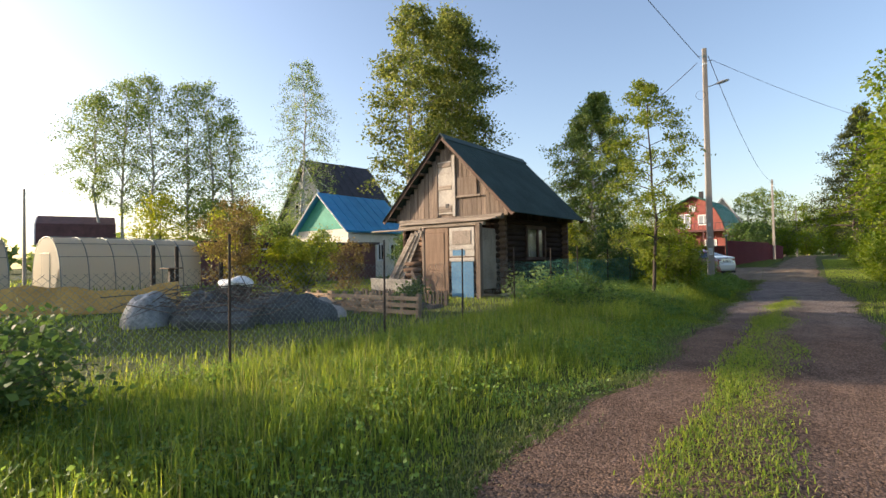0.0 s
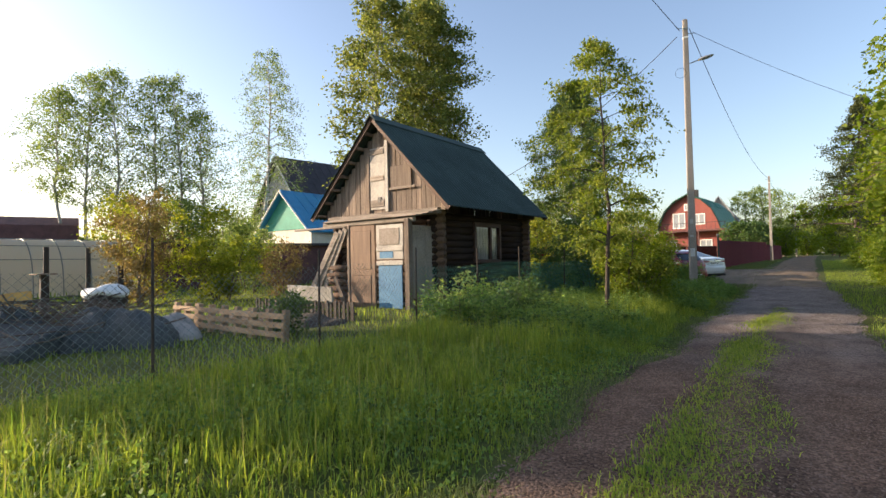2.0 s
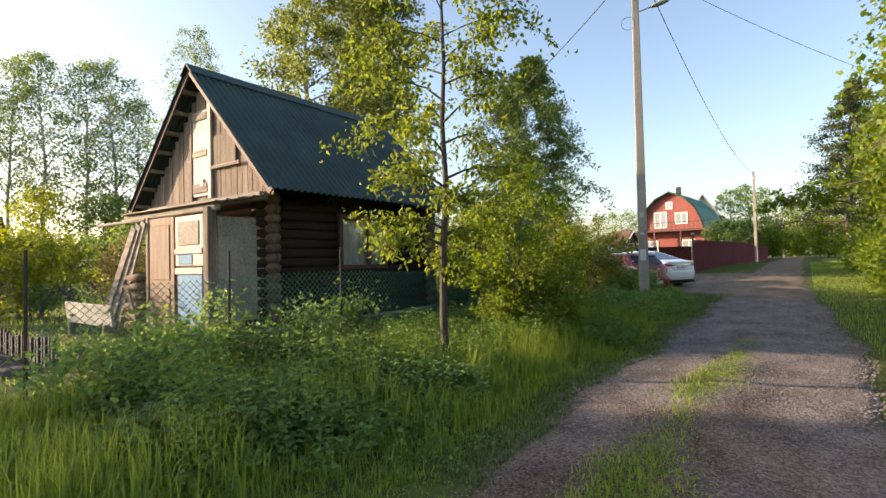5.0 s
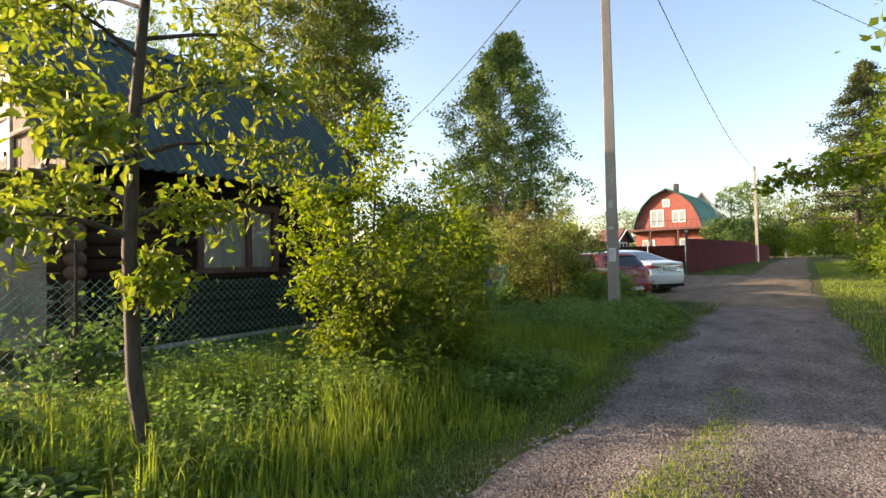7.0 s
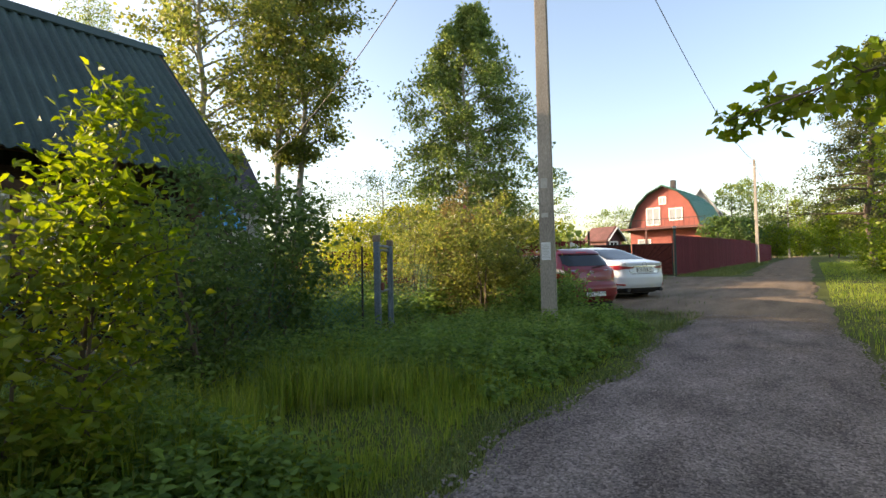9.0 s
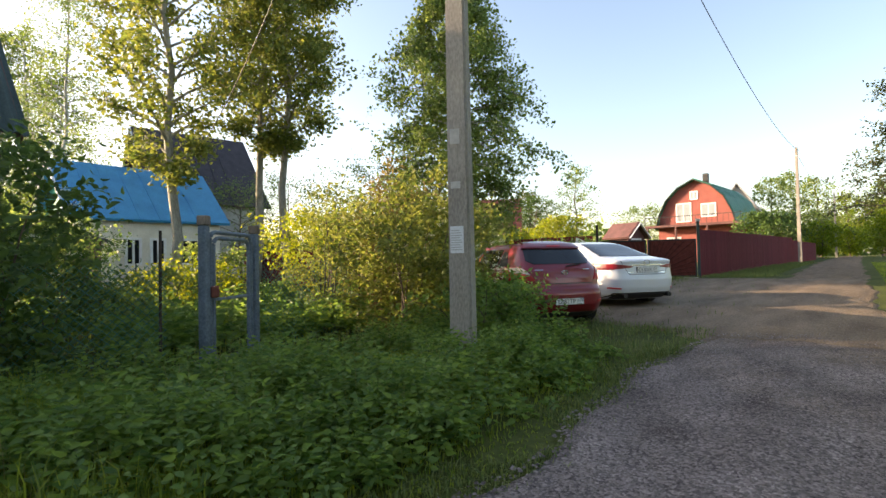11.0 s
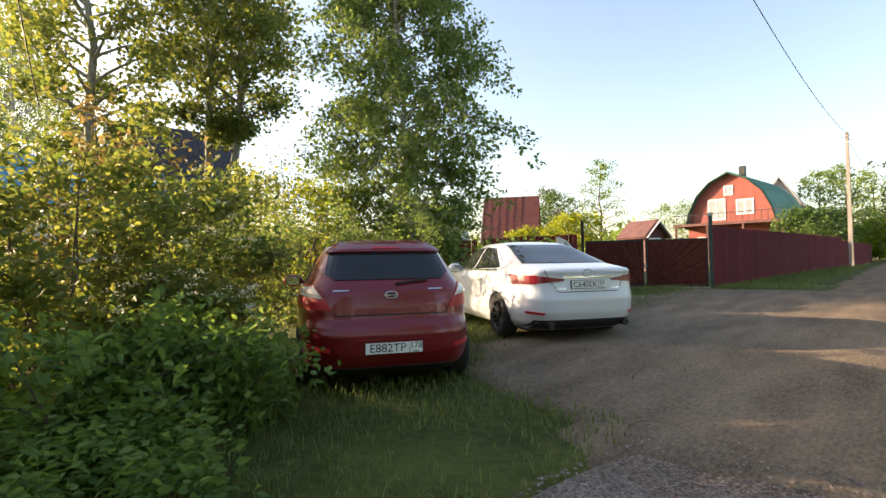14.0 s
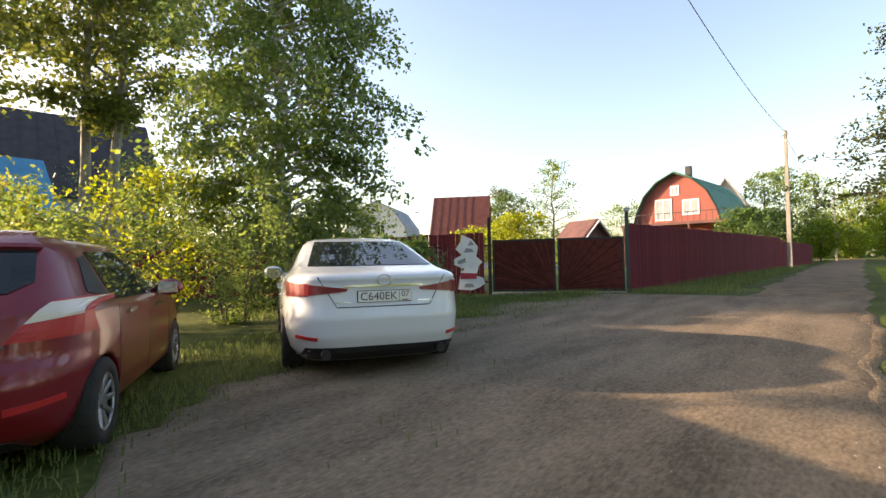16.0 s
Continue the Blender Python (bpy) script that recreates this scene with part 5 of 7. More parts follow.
# ---- cars ----
class Shell:
    """A car body as a stack of rounded rings: z, rear y, front y, half width."""

    def __init__(self, rings, p=0.30):
        self.r, self.p = np.array(rings, float), p

    def ring(self, z):
        return [np.interp(z, self.r[:, 0], self.r[:, k]) for k in (1, 2, 3)]

    def at(self, ang, z):
        y0, y1, w = self.ring(z)
        c, s = math.cos(ang), math.sin(ang)
        return (w * math.copysign(abs(c) ** self.p, c), (y0 + y1) / 2 + (y1 - y0) / 2 * math.copysign(abs(s) ** self.p, s), z)

    def rear(self, x, z):
        y0, y1, w = self.ring(z)
        c = min(0.999, abs(x) / w) ** (1 / self.p)
        return Vector((x, (y0 + y1) / 2 - (y1 - y0) / 2 * (1 - c * c) ** (self.p / 2), z))

    def side(self, y, z, sgn):
        y0, y1, w = self.ring(z)
        s = min(0.999, abs(y - (y0 + y1) / 2) / ((y1 - y0) / 2)) ** (1 / self.p)
        return Vector((sgn * w * (1 - s * s) ** (self.p / 2), y, z))

    def body(self, name, material, parent, arches, levels=46, n=120, label=""):
        zs = np.linspace(self.r[0, 0], self.r[-1, 0], levels)
        bm = bmesh.new()
        rows = [[bm.verts.new(self.at(2 * math.pi * (i + 0.5) / n, z)) for i in range(n)] for z in zs]
        for a, b in zip(rows[:-1], rows[1:]):
            for i in range(n):
                bm.faces.new((a[i], a[(i + 1) % n], b[(i + 1) % n], b[i]))
        bm.faces.new(rows[-1])
        bm.faces.new(rows[0][::-1])
        ob = part(name, bm, material, None, label, smooth=True)
        bm = bmesh.new()
        for y, rad in arches:
            rod(bm, (-2, y, rad * 0.93), (2, y, rad * 0.93), rad * 1.1, n=32)
        cutter = part("cutter", bm, material, None)
        mod = ob.modifiers.new("arches", "BOOLEAN")
        mod.operation, mod.object, mod.solver = "DIFFERENCE", cutter, "EXACT"
        bpy.context.view_layer.update()
        me = bpy.data.meshes.new_from_object(ob.evaluated_get(bpy.context.evaluated_depsgraph_get()))
        ob.modifiers.remove(mod)
        ob.data = me
        bpy.data.objects.remove(cutter)
        ob.parent = parent
        return ob

    def patch(self, name, corners, material, parent, where="rear", sgn=1, lift=0.006, nu=14, nv=6, label="", bow=0.0):
        """A thin plate that follows the body; corners: lower left, lower right, upper right, upper left as (x or y, z)."""
        (a0, z0), (a1, z1), (a2, z2), (a3, z3) = corners
        bm = bmesh.new()
        grid = []
        for j in range(nv + 1):
            v = j / nv
            row = []
            for i in range(nu + 1):
                u = i / nu
                q = (a0 * (1 - u) + a1 * u) * (1 - v) + (a3 * (1 - u) + a2 * u) * v
                z = (z0 * (1 - u) + z1 * u) * (1 - v) + (z3 * (1 - u) + z2 * u) * v + bow * 4 * u * (1 - u) * v
                if where == "rear":
                    e = 0.01
                    p0 = self.rear(q, z)
                    nrm = (self.rear(q + e, z) - self.rear(q - e, z)).cross(self.rear(q, z + e) - self.rear(q, z - e)).normalized()
                    nrm = nrm if nrm.y < 0 else -nrm
                else:
                    p0 = self.side(q, z, sgn)
                    nrm = Vector((sgn, 0, 0.3)).normalized()
                row.append((bm.verts.new(p0 + nrm * lift), bm.verts.new(p0 - nrm * 0.012)))
            grid.append(row)
        for j in range(nv):
            for i in range(nu):
                bm.faces.new([grid[j][i][0], grid[j][i + 1][0], grid[j + 1][i + 1][0], grid[j + 1][i][0]])
        rim = [grid[0][i] for i in range(nu + 1)] + [grid[j][nu] for j in range(1, nv + 1)] + [grid[nv][i] for i in range(nu - 1, -1, -1)] + [grid[j][0] for j in range(nv - 1, 0, -1)]
        for k in range(len(rim)):
            a, b = rim[k], rim[(k + 1) % len(rim)]
            bm.faces.new((a[0], a[1], b[1], b[0]))
        bmesh.ops.recalc_face_normals(bm, faces=bm.faces)
        return part(name, bm, material, parent, label, smooth=False)


def lettering(text, size, material, parent, m, name="lettering"):
    cu = bpy.data.curves.new("text", "FONT")
    cu.body, cu.size, cu.extrude, cu.align_x, cu.align_y = text, size, 0.001, "CENTER", "CENTER"
    ob = new("text", cu)
    bpy.context.view_layer.update()
    me = bpy.data.meshes.new_from_object(ob.evaluated_get(bpy.context.evaluated_depsgraph_get()))
    bpy.data.objects.remove(ob)
    me.transform(m)
    return finish(name, me, material, parent)


def wheel(parent, x, y, r, sgn, rim_m):
    hub = bmesh.new()
    prof = [(0.62, 0.10), (0.66, 0.115), (0.9, 0.115), (0.98, 0.095), (1.0, 0.06), (1.0, -0.06), (0.98, -0.095), (0.9, -0.115), (0.62, -0.10)]
    n = 36
    rings = [[hub.verts.new((sgn * h, q * r * math.cos(2 * math.pi * i / n), q * r * math.sin(2 * math.pi * i / n))) for i in range(n)] for q, h in prof]
    for a, b in zip(rings, rings[1:] + rings[:1]):
        for i in range(n):
            hub.faces.new((a[i], a[(i + 1) % n], b[(i + 1) % n], b[i]))
    bmesh.ops.recalc_face_normals(hub, faces=hub.faces)
    ob = part("wheel", hub, M_RUBBER, parent, "black tyre on an alloy rim", smooth=True)
    ob.matrix_basis = pose(x, y, r)
    bm = bmesh.new()
    rod(bm, (sgn * -0.08, 0, 0), (sgn * 0.02, 0, 0), r * 0.63, n=28)
    part("brake_disc", bm, M_BLACK, ob)
    bm = bmesh.new()
    for k in range(10):
        a = 2 * math.pi * k / 10
        bar(bm, (sgn * 0.06, 0, 0), (sgn * 0.09, 0.62 * r * math.cos(a), 0.62 * r * math.sin(a)), 0.03, 0.035, 0.006)
    rod(bm, (sgn * 0.02, 0, 0), (sgn * 0.1, 0, 0), r * 0.17, n=14)
    lines = [[(sgn * 0.095, 0.63 * r * math.cos(a), 0.63 * r * math.sin(a), 0.014) for a in np.linspace(0, 2 * math.pi, 29)]]
    part("rim", bm, rim_m, ob)
    v, f = tubes(lines, 6)
    from_arrays("rim_lip", v, f, rim_m, ob, smooth=True)


def plate(shell, parent, z, text, region, label, half=0.26, h=0.056):
    y = min(shell.rear(x, zz).y for x in (0, half) for zz in (z - h, z + h)) - 0.012
    pl = boxed("number_plate", (-half, half, y - 0.008, y + 0.03, z - h, z + h), M_BLACK, parent, label=label)
    boxed("plate_face", (-half + 0.006, half - 0.006, y - 0.011, y - 0.0085, z - h + 0.006, z + h - 0.006), M_PLATE, pl, bevel=0)
    turn = pose(0, y - 0.0125, z, 90, 0, 0)
    lettering(text, 0.105, M_INK, pl, turn @ pose(-0.058, -0.002, 0))
    lettering(region, 0.075, M_INK, pl, turn @ pose(0.197, 0.014, 0))
    boxed("plate_bar", (0.137, 0.141, y - 0.013, y - 0.0112, z - h + 0.006, z + h - 0.006), M_INK, pl, bevel=0)
    boxed("plate_strip", (0.165, 0.225, y - 0.013, y - 0.0112, z - h + 0.012, z - h + 0.02), M_INK, pl, bevel=0)


def mirror(parent, x, y, z, sgn, material):
    bm = bmesh.new()
    bmesh.ops.create_uvsphere(bm, u_segments=14, v_segments=10, radius=1)
    bmesh.ops.transform(bm, matrix=pose(x + sgn * 0.12, y, z) @ Matrix.Diagonal((0.13, 0.07, 0.085, 1)), verts=bm.verts)
    ob = part("mirror", bm, material, parent, smooth=True)
    boxed("mirror_glass", (x + sgn * 0.12 - 0.085, x + sgn * 0.12 + 0.085, y - 0.078, y - 0.068, z - 0.055, z + 0.055), M_CHROME, ob, bevel=0.002)


def hatchback(at):
    top = thing("hatchback_car", "parked red metallic five-door hatchback seen from behind", "car", at=at)
    S = Shell([(0.17, -0.52, 3.2, 0.74), (0.27, -0.66, 3.36, 0.82), (0.40, -0.73, 3.40, 0.845), (0.58, -0.74, 3.40, 0.85), (0.66, -0.70, 3.39, 0.85), (0.70, -0.655, 3.37, 0.85), (0.85, -0.64, 3.15, 0.845),
               (0.95, -0.61, 2.75, 0.835), (1.02, -0.57, 2.35, 0.785), (1.10, -0.50, 2.1, 0.735), (1.25, -0.37, 1.75, 0.665), (1.36, -0.27, 1.42, 0.60), (1.42, -0.16, 1.55, 0.55), (1.452, 0.02, 1.35, 0.46), (1.472, 0.25, 1.1, 0.22)], 0.36)
    S.body("body", M_CARRED, top, ((0, 0.31), (2.57, 0.31)), label="red metallic painted body")
    glass = S.patch("rear_window", ((-0.585, 1.14), (0.585, 1.14), (0.53, 1.345), (-0.53, 1.345)), M_CARGLASS, top, nu=24, nv=8, lift=0.008)
    S.patch("rear_window_foot", ((-0.50, 1.075), (0.50, 1.075), (0.585, 1.14), (-0.585, 1.14)), M_CARGLASS, glass, nu=24, nv=5, lift=0.008)
    for sgn in (-1, 1):
        S.patch("side_window", ((0.35, 0.99), (1.22, 0.98), (1.12, 1.36), (0.32, 1.34)), M_CARGLASS, top, "side", sgn)
        S.patch("side_window", ((1.28, 0.98), (2.15, 0.99), (1.6, 1.33), (1.18, 1.36)), M_CARGLASS, top, "side", sgn)
        S.patch("quarter_window", ((-0.05, 1.06), (0.28, 1.0), (0.25, 1.31), (0.12, 1.29)), M_BLACK, top, "side", sgn)
        lamp = S.patch("tail_lamp", ((sgn * 0.53, 0.80), (sgn * 0.82, 0.81), (sgn * 0.80, 1.03), (sgn * 0.68, 1.02)), M_TAILRED, top, nu=10, nv=8, lift=0.012, label="red tail lamp")
        S.patch("lamp_insert", ((sgn * 0.60, 0.90), (sgn * 0.785, 0.935), (sgn * 0.785, 1.02), (sgn * 0.675, 1.01)), M_TAILCLEAR, lamp, nu=8, nv=6, lift=0.02, label="clear upper lens")
        S.patch("lamp_wrap", ((-0.42, 0.88), (-0.12, 0.96), (-0.08, 1.04), (-0.40, 1.03)), M_TAILRED, lamp, "side", sgn, 0.008)
        S.patch("reflector", ((sgn * 0.56, 0.42), (sgn * 0.76, 0.45), (sgn * 0.76, 0.485), (sgn * 0.56, 0.46)), M_TAILRED, top, lift=0.008)
        S.patch("door_handle", ((0.5, 0.86), (0.7, 0.87), (0.7, 0.90), (0.5, 0.89)), M_CHROME, top, "side", sgn, 0.03)
        S.patch("door_handle", ((1.5, 0.85), (1.7, 0.86), (1.7, 0.89), (1.5, 0.88)), M_CHROME, top, "side", sgn, 0.03)
        for y in (0.33, 1.25, 2.15):
            S.patch("door_seam", ((y, 0.3), (y + 0.012, 0.3), (y + 0.012, 0.95), (y, 0.95)), M_BLACK, top, "side", sgn, 0.0015, 2, 12)
        mirror(top, sgn * 0.80, 1.75, 1.02, sgn, M_CARRED)
        for y in (0, 2.57):
            wheel(top, sgn * 0.735, y, 0.305, sgn, M_ALLOY)
    S.patch("tailgate_seam", ((-0.52, 0.74), (0.52, 0.74), (0.50, 0.752), (-0.50, 0.752)), M_BLACK, top, lift=0.002, nu=20)
    S.patch("tailgate_grip", ((-0.3, 0.755), (0.3, 0.755), (0.33, 0.785), (-0.33, 0.785)), M_CARRED, top, lift=0.016, nu=14)
    S.patch("bumper_recess", ((-0.52, 0.33), (0.52, 0.33), (0.34, 0.53), (-0.34, 0.53)), M_CARRED, top, lift=0.014, nu=16)
    S.patch("lower_valance", ((-0.60, 0.185), (0.60, 0.185), (0.56, 0.26), (-0.56, 0.26)), M_BLACK, top, lift=0.006, nu=16)
    S.patch("roof_spoiler", ((-0.545, 1.335), (0.545, 1.335), (0.44, 1.44), (-0.44, 1.44)), M_CARRED, top, lift=0.035, nu=24, nv=5, bow=0.012)
    S.patch("brake_lamp", ((-0.13, 1.355), (0.13, 1.355), (0.13, 1.368), (-0.13, 1.368)), M_TAILRED, top, lift=0.042, nu=4, nv=1)
    for sgn in (-1, 1):
        S.patch("tailgate_seam", ((sgn * 0.50, 0.75), (sgn * 0.51, 0.75), (sgn * 0.55, 0.80), (sgn * 0.54, 0.80)), M_BLACK, top, lift=0.002, nu=1, nv=4)
    bm = bmesh.new()
    rod(bm, (0, 0.12, 1.45), (0, 0.02, 1.56), 0.008, 0.004)
    part("antenna", bm, M_BLACK, top)
    e = S.rear(0, 0.93)
    bm = bmesh.new()
    v = [(0.056 * math.cos(t), 0.034 * math.sin(t), 0, 0.007) for t in np.linspace(0, 2 * math.pi, 25)]
    tv, tf = tubes([[(p[0], 0, p[1], p[3]) for p in v]], 6)
    bm.free()
    ob = from_arrays("badge", tv + np.array([0, e.y - 0.014, 0.93]), tf, M_CHROME, top, "plain oval chrome badge", True)
    boxed("badge_bar", (-0.045, 0.045, e.y - 0.02, e.y - 0.008, 0.925, 0.937), M_CHROME, ob, bevel=0.003)
    for x in (-0.45, 0.42):
        S.patch("badge_strip", ((x - 0.07, 0.972), (x + 0.07, 0.972), (x + 0.07, 0.984), (x - 0.07, 0.984)), M_CHROME, top, lift=0.006, nu=4, nv=1)
    bm = bmesh.new()
    bar(bm, (0.05, -0.575, 1.035), (0.36, -0.545, 1.075), 0.018)
    part("rear_wiper", bm, M_BLACK, top)
    plate(S, top, 0.45, "E882TP", "178", "white number plate with black characters")
    return top


def sedan(at):
    top = thing("sedan_car", "parked white four-door sedan with dark rear window", "car", at=at)
    S = Shell([(0.18, -0.82, 3.6, 0.80), (0.28, -1.0, 3.72, 0.87), (0.42, -1.07, 3.78, 0.905), (0.60, -1.085, 3.78, 0.92), (0.72, -1.05, 3.72, 0.92), (0.84, -1.035, 3.55, 0.915), (0.93, -1.03, 3.2, 0.90), (0.985, -1.06, 2.9, 0.875),
               (1.01, -0.97, 2.75, 0.86), (1.035, -0.80, 2.6, 0.83), (1.07, -0.53, 2.42, 0.80), (1.2, -0.10, 2.12, 0.735), (1.32, 0.27, 1.85, 0.665), (1.39, 0.52, 1.62, 0.60), (1.43, 0.76, 1.42, 0.50), (1.45, 0.92, 1.25, 0.22)], 0.36)
    S.body("body", M_CARWHITE, top, ((0, 0.335), (2.83, 0.335)), label="white painted body")
    S.patch("rear_window", ((-0.66, 1.085), (0.66, 1.085), (0.52, 1.375), (-0.52, 1.375)), M_CARGLASS, top, nu=24, nv=12, lift=0.008)
    for sgn in (-1, 1):
        S.patch("side_window", ((0.05, 1.03), (1.2, 1.0), (1.12, 1.37), (0.62, 1.33)), M_CARGLASS, top, "side", sgn)
        S.patch("side_window", ((1.26, 1.0), (2.25, 1.0), (1.65, 1.33), (1.17, 1.37)), M_CARGLASS, top, "side", sgn)
        S.patch("window_trim", ((0.05, 0.985), (2.2, 0.965), (2.2, 0.985), (0.1, 1.005)), M_CHROME, top, "side", sgn, 0.008)
        lamp = S.patch("tail_lamp", ((sgn * 0.36, 0.845), (sgn * 0.87, 0.80), (sgn * 0.875, 0.94), (sgn * 0.34, 0.87)), M_TAILDARK, top, nu=14, nv=6, lift=0.012, label="slim dark red tail lamp")
        S.patch("lamp_wrap", ((-0.93, 0.80), (-0.62, 0.89), (-0.62, 0.91), (-0.93, 0.925)), M_TAILDARK, lamp, "side", sgn, 0.008)
        S.patch("reflector", ((sgn * 0.62, 0.40), (sgn * 0.8, 0.42), (sgn * 0.8, 0.45), (sgn * 0.62, 0.43)), M_TAILRED, top, lift=0.008)
        for y in (0.62, 1.6):
            S.patch("door_handle", ((y, 0.83), (y + 0.2, 0.83), (y + 0.2, 0.86), (y, 0.86)), M_CARWHITE, top, "side", sgn, 0.03)
        for y in (0.45, 1.25, 2.3):
            S.patch("door_seam", ((y, 0.3), (y + 0.012, 0.3), (y + 0.012, 0.98), (y, 0.98)), M_BLACK, top, "side", sgn, 0.0015, 2, 12)
        mirror(top, sgn * 0.86, 1.95, 1.02, sgn, M_CARWHITE)
        for y in (0, 2.83):
            wheel(top, sgn * 0.80, y, 0.335, sgn, M_DARKALLOY)
        bm = bmesh.new()
        rod(bm, (sgn * 0.55, -0.8, 0.27), (sgn * 0.55, -1.06, 0.27), 0.045, n=16)
        part("exhaust_tip", bm, M_BLACK, top)
    S.patch("chrome_bar", ((-0.38, 0.885), (0.38, 0.885), (0.37, 0.905), (-0.37, 0.905)), M_CHROME, top, lift=0.016, nu=16, nv=2)
    S.patch("boot_seam", ((-0.44, 0.695), (0.44, 0.695), (0.44, 0.705), (-0.44, 0.705)), M_BLACK, top, lift=0.002, nu=16, nv=1)
    for sgn in (-1, 1):
        S.patch("boot_seam", ((sgn * 0.44, 0.70), (sgn * 0.45, 0.70), (sgn * 0.62, 0.985), (sgn * 0.61, 0.985)), M_BLACK, top, lift=0.002, nu=1, nv=10)
        S.patch("badge_strip", ((sgn * 0.4 - 0.07, 0.735), (sgn * 0.4 + 0.07, 0.735), (sgn * 0.4 + 0.07, 0.75), (sgn * 0.4 - 0.07, 0.75)), M_CHROME, top, lift=0.004, nu=4, nv=1)
    S.patch("lower_valance", ((-0.78, 0.20), (0.78, 0.20), (0.72, 0.33), (-0.72, 0.33)), M_BLACK, top, lift=0.008, nu=16)
    e = S.rear(0, 0.94)
    tv, tf = tubes([[(0.07 * math.cos(t), e.y - 0.012, 0.945 + 0.05 * math.sin(t), 0.007) for t in np.linspace(0, 2 * math.pi, 25)]], 6)
    from_arrays("badge", tv, tf, M_CHROME, top, "plain oval chrome badge", True)
    plate(S, top, 0.795, "C640EK", "07", "white number plate with black characters")
    return top


hatchback(pose(-4.43, 25.93, 0.06, 0, 0, 58) @ Matrix.Diagonal((1, 1, 0.955, 1)))
sedan(pose(-4.52, 29.4, 0.12, 0, 0, 58))


# ---- trees and shrubs ----
BIRCH = "birch with pale trunk and fine green leaves"
plant("young_tree", "young roadside tree with thin leaning trunk and yellow-green leaves", "tree", -3.2, 12.9, 5.75, 1.12, 1.15, 0.07, 11500, M_L_ASH, M_DARKBARK, 0.05, 11, "egg", 34, 0.6, 0.3, lean=(0.0, 0.2), bend=(0.25, -0.3), clump=0.07, twigs=8, hang=0.7, fine=True)
plant("birch_tree", "dense " + BIRCH, "tree", -11.7, 33.0, 11.9, 2.75, 0.6, 0.14, 54000, M_L_BIRCH, M_BIRCHBARK, 0.15, 12, "egg", 110, 0.75, 0.45, twigs=9, clump=0.15, hang=0.6)
for k, (x, y, h, r, s) in enumerate(((-22.7, 27.6, 19.0, 3.3, 21), (-22.8, 31.4, 20.5, 3.4, 22), (-21.3, 32.3, 19.5, 3.2, 23))):
    plant("poplar_tree", "tall poplar with grey trunk and glossy leaves", "tree", x, y, h, r, 4.6 if s == 21 else 6.4, 0.22, 17000, M_L_POPLAR, M_POPBARK, 0.24, s, "column", 46, 0.8, 0.05, group="poplars", clump=0.3)
plant("birch_tree", "slender sparse " + BIRCH, "tree", -32.5, 25.5, 17.4, 2.5, 3.8, 0.13, 11000, M_L_BIRCH, M_BIRCHBARK, 0.15, 31, "ball", 64, 1.0, 0.8, twigs=7, clump=0.2, hang=0.8)
for x, y, h, r, b, s in ((-58, 21.5, 18.5, 3.2, 8, 41), (-56.5, 23.2, 20.5, 3.6, 6.5, 42), (-54.5, 25.2, 20.5, 3.6, 6, 43), (-52.5, 27.0, 20.2, 3.6, 5, 44), (-50.5, 28.8, 20, 3.8, 3, 45), (-49.5, 30.8, 17, 3.4, 2.5, 46)):
    plant("birch_tree", "tall " + BIRCH + " in a group", "tree", x, y, h, r, b, 0.2, 8000, M_L_BIRCH, M_BIRCHBARK, 0.2, s, "egg", 44, 1.3, 0.45, group="far birches", clump=0.36, twigs=7)
for x, y, h, r, s in ((-49, 23, 7.5, 2.6, 51), (-46, 26.5, 7, 2.8, 52), (-42, 28, 6, 2.5, 53), (-36, 26.5, 4.5, 2.2, 54)):
    plant("bushy_tree", "low bushy green tree behind the plots", "tree", x, y, h, r, 0.8, 0.24, 5000, M_L_YELLOW if s % 2 else M_L_BIRCH, M_BARK, 0.12, s, "ball", 30, 0.5, 0.1, group="low garden trees", clump=0.4)
plant("conifer_tree", "dark conifer at the edge of the gardens", "tree", -66, 10.5, 11, 3.6, 0.8, 0.3, 9000, M_L_PINE, M_BARK, 0.2, 55, "cone", 44, 0.1, 0.2, clump=0.35)
plant("garden_shrub", "tall rust-tinged garden shrub", "shrub", -17.2, 10.5, 3.9, 1.35, 0.3, 0.09, 6500, M_L_RUST, M_BARK, 0.05, 61, "egg", 36, 0.9, 0, stems=4, clump=0.16)
plant("garden_shrub", "green garden shrub with upright shoots", "shrub", -18.6, 11.8, 3.6, 1.2, 0.3, 0.1, 4500, M_L_YELLOW, M_BARK, 0.05, 62, "egg", 30, 0.9, 0, stems=4, clump=0.16)
plant("garden_shrub", "rounded yellow-green garden shrub", "shrub", -16.3, 12.9, 2.2, 1.4, 0.25, 0.095, 9000, M_L_YELLOW, M_BARK, 0.04, 63, "ball", 36, 0.5, 0, stems=5, clump=0.15)
plant("garden_shrub", "small reddish garden shrub with blossom", "shrub", -16.0, 15.0, 2.2, 0.9, 0.2, 0.08, 3200, M_L_RUST, M_BARK, 0.03, 64, "egg", 24, 0.8, 0, stems=4, clump=0.14)
plant("garden_shrub", "dark green garden shrub", "shrub", -19.5, 16.0, 3.0, 1.4, 0.2, 0.1, 5000, M_L_BIRCH, M_BARK, 0.04, 65, "egg", 30, 0.7, 0, stems=5, clump=0.17)
plant("garden_shrub", "low dark currant bush beside the bed", "shrub", -7.4, 8.6, 0.85, 0.5, 0.05, 0.06, 2200, M_L_DARK, M_BARK, 0.015, 66, "ball", 24, 0.5, 0, stems=5, clump=0.08)
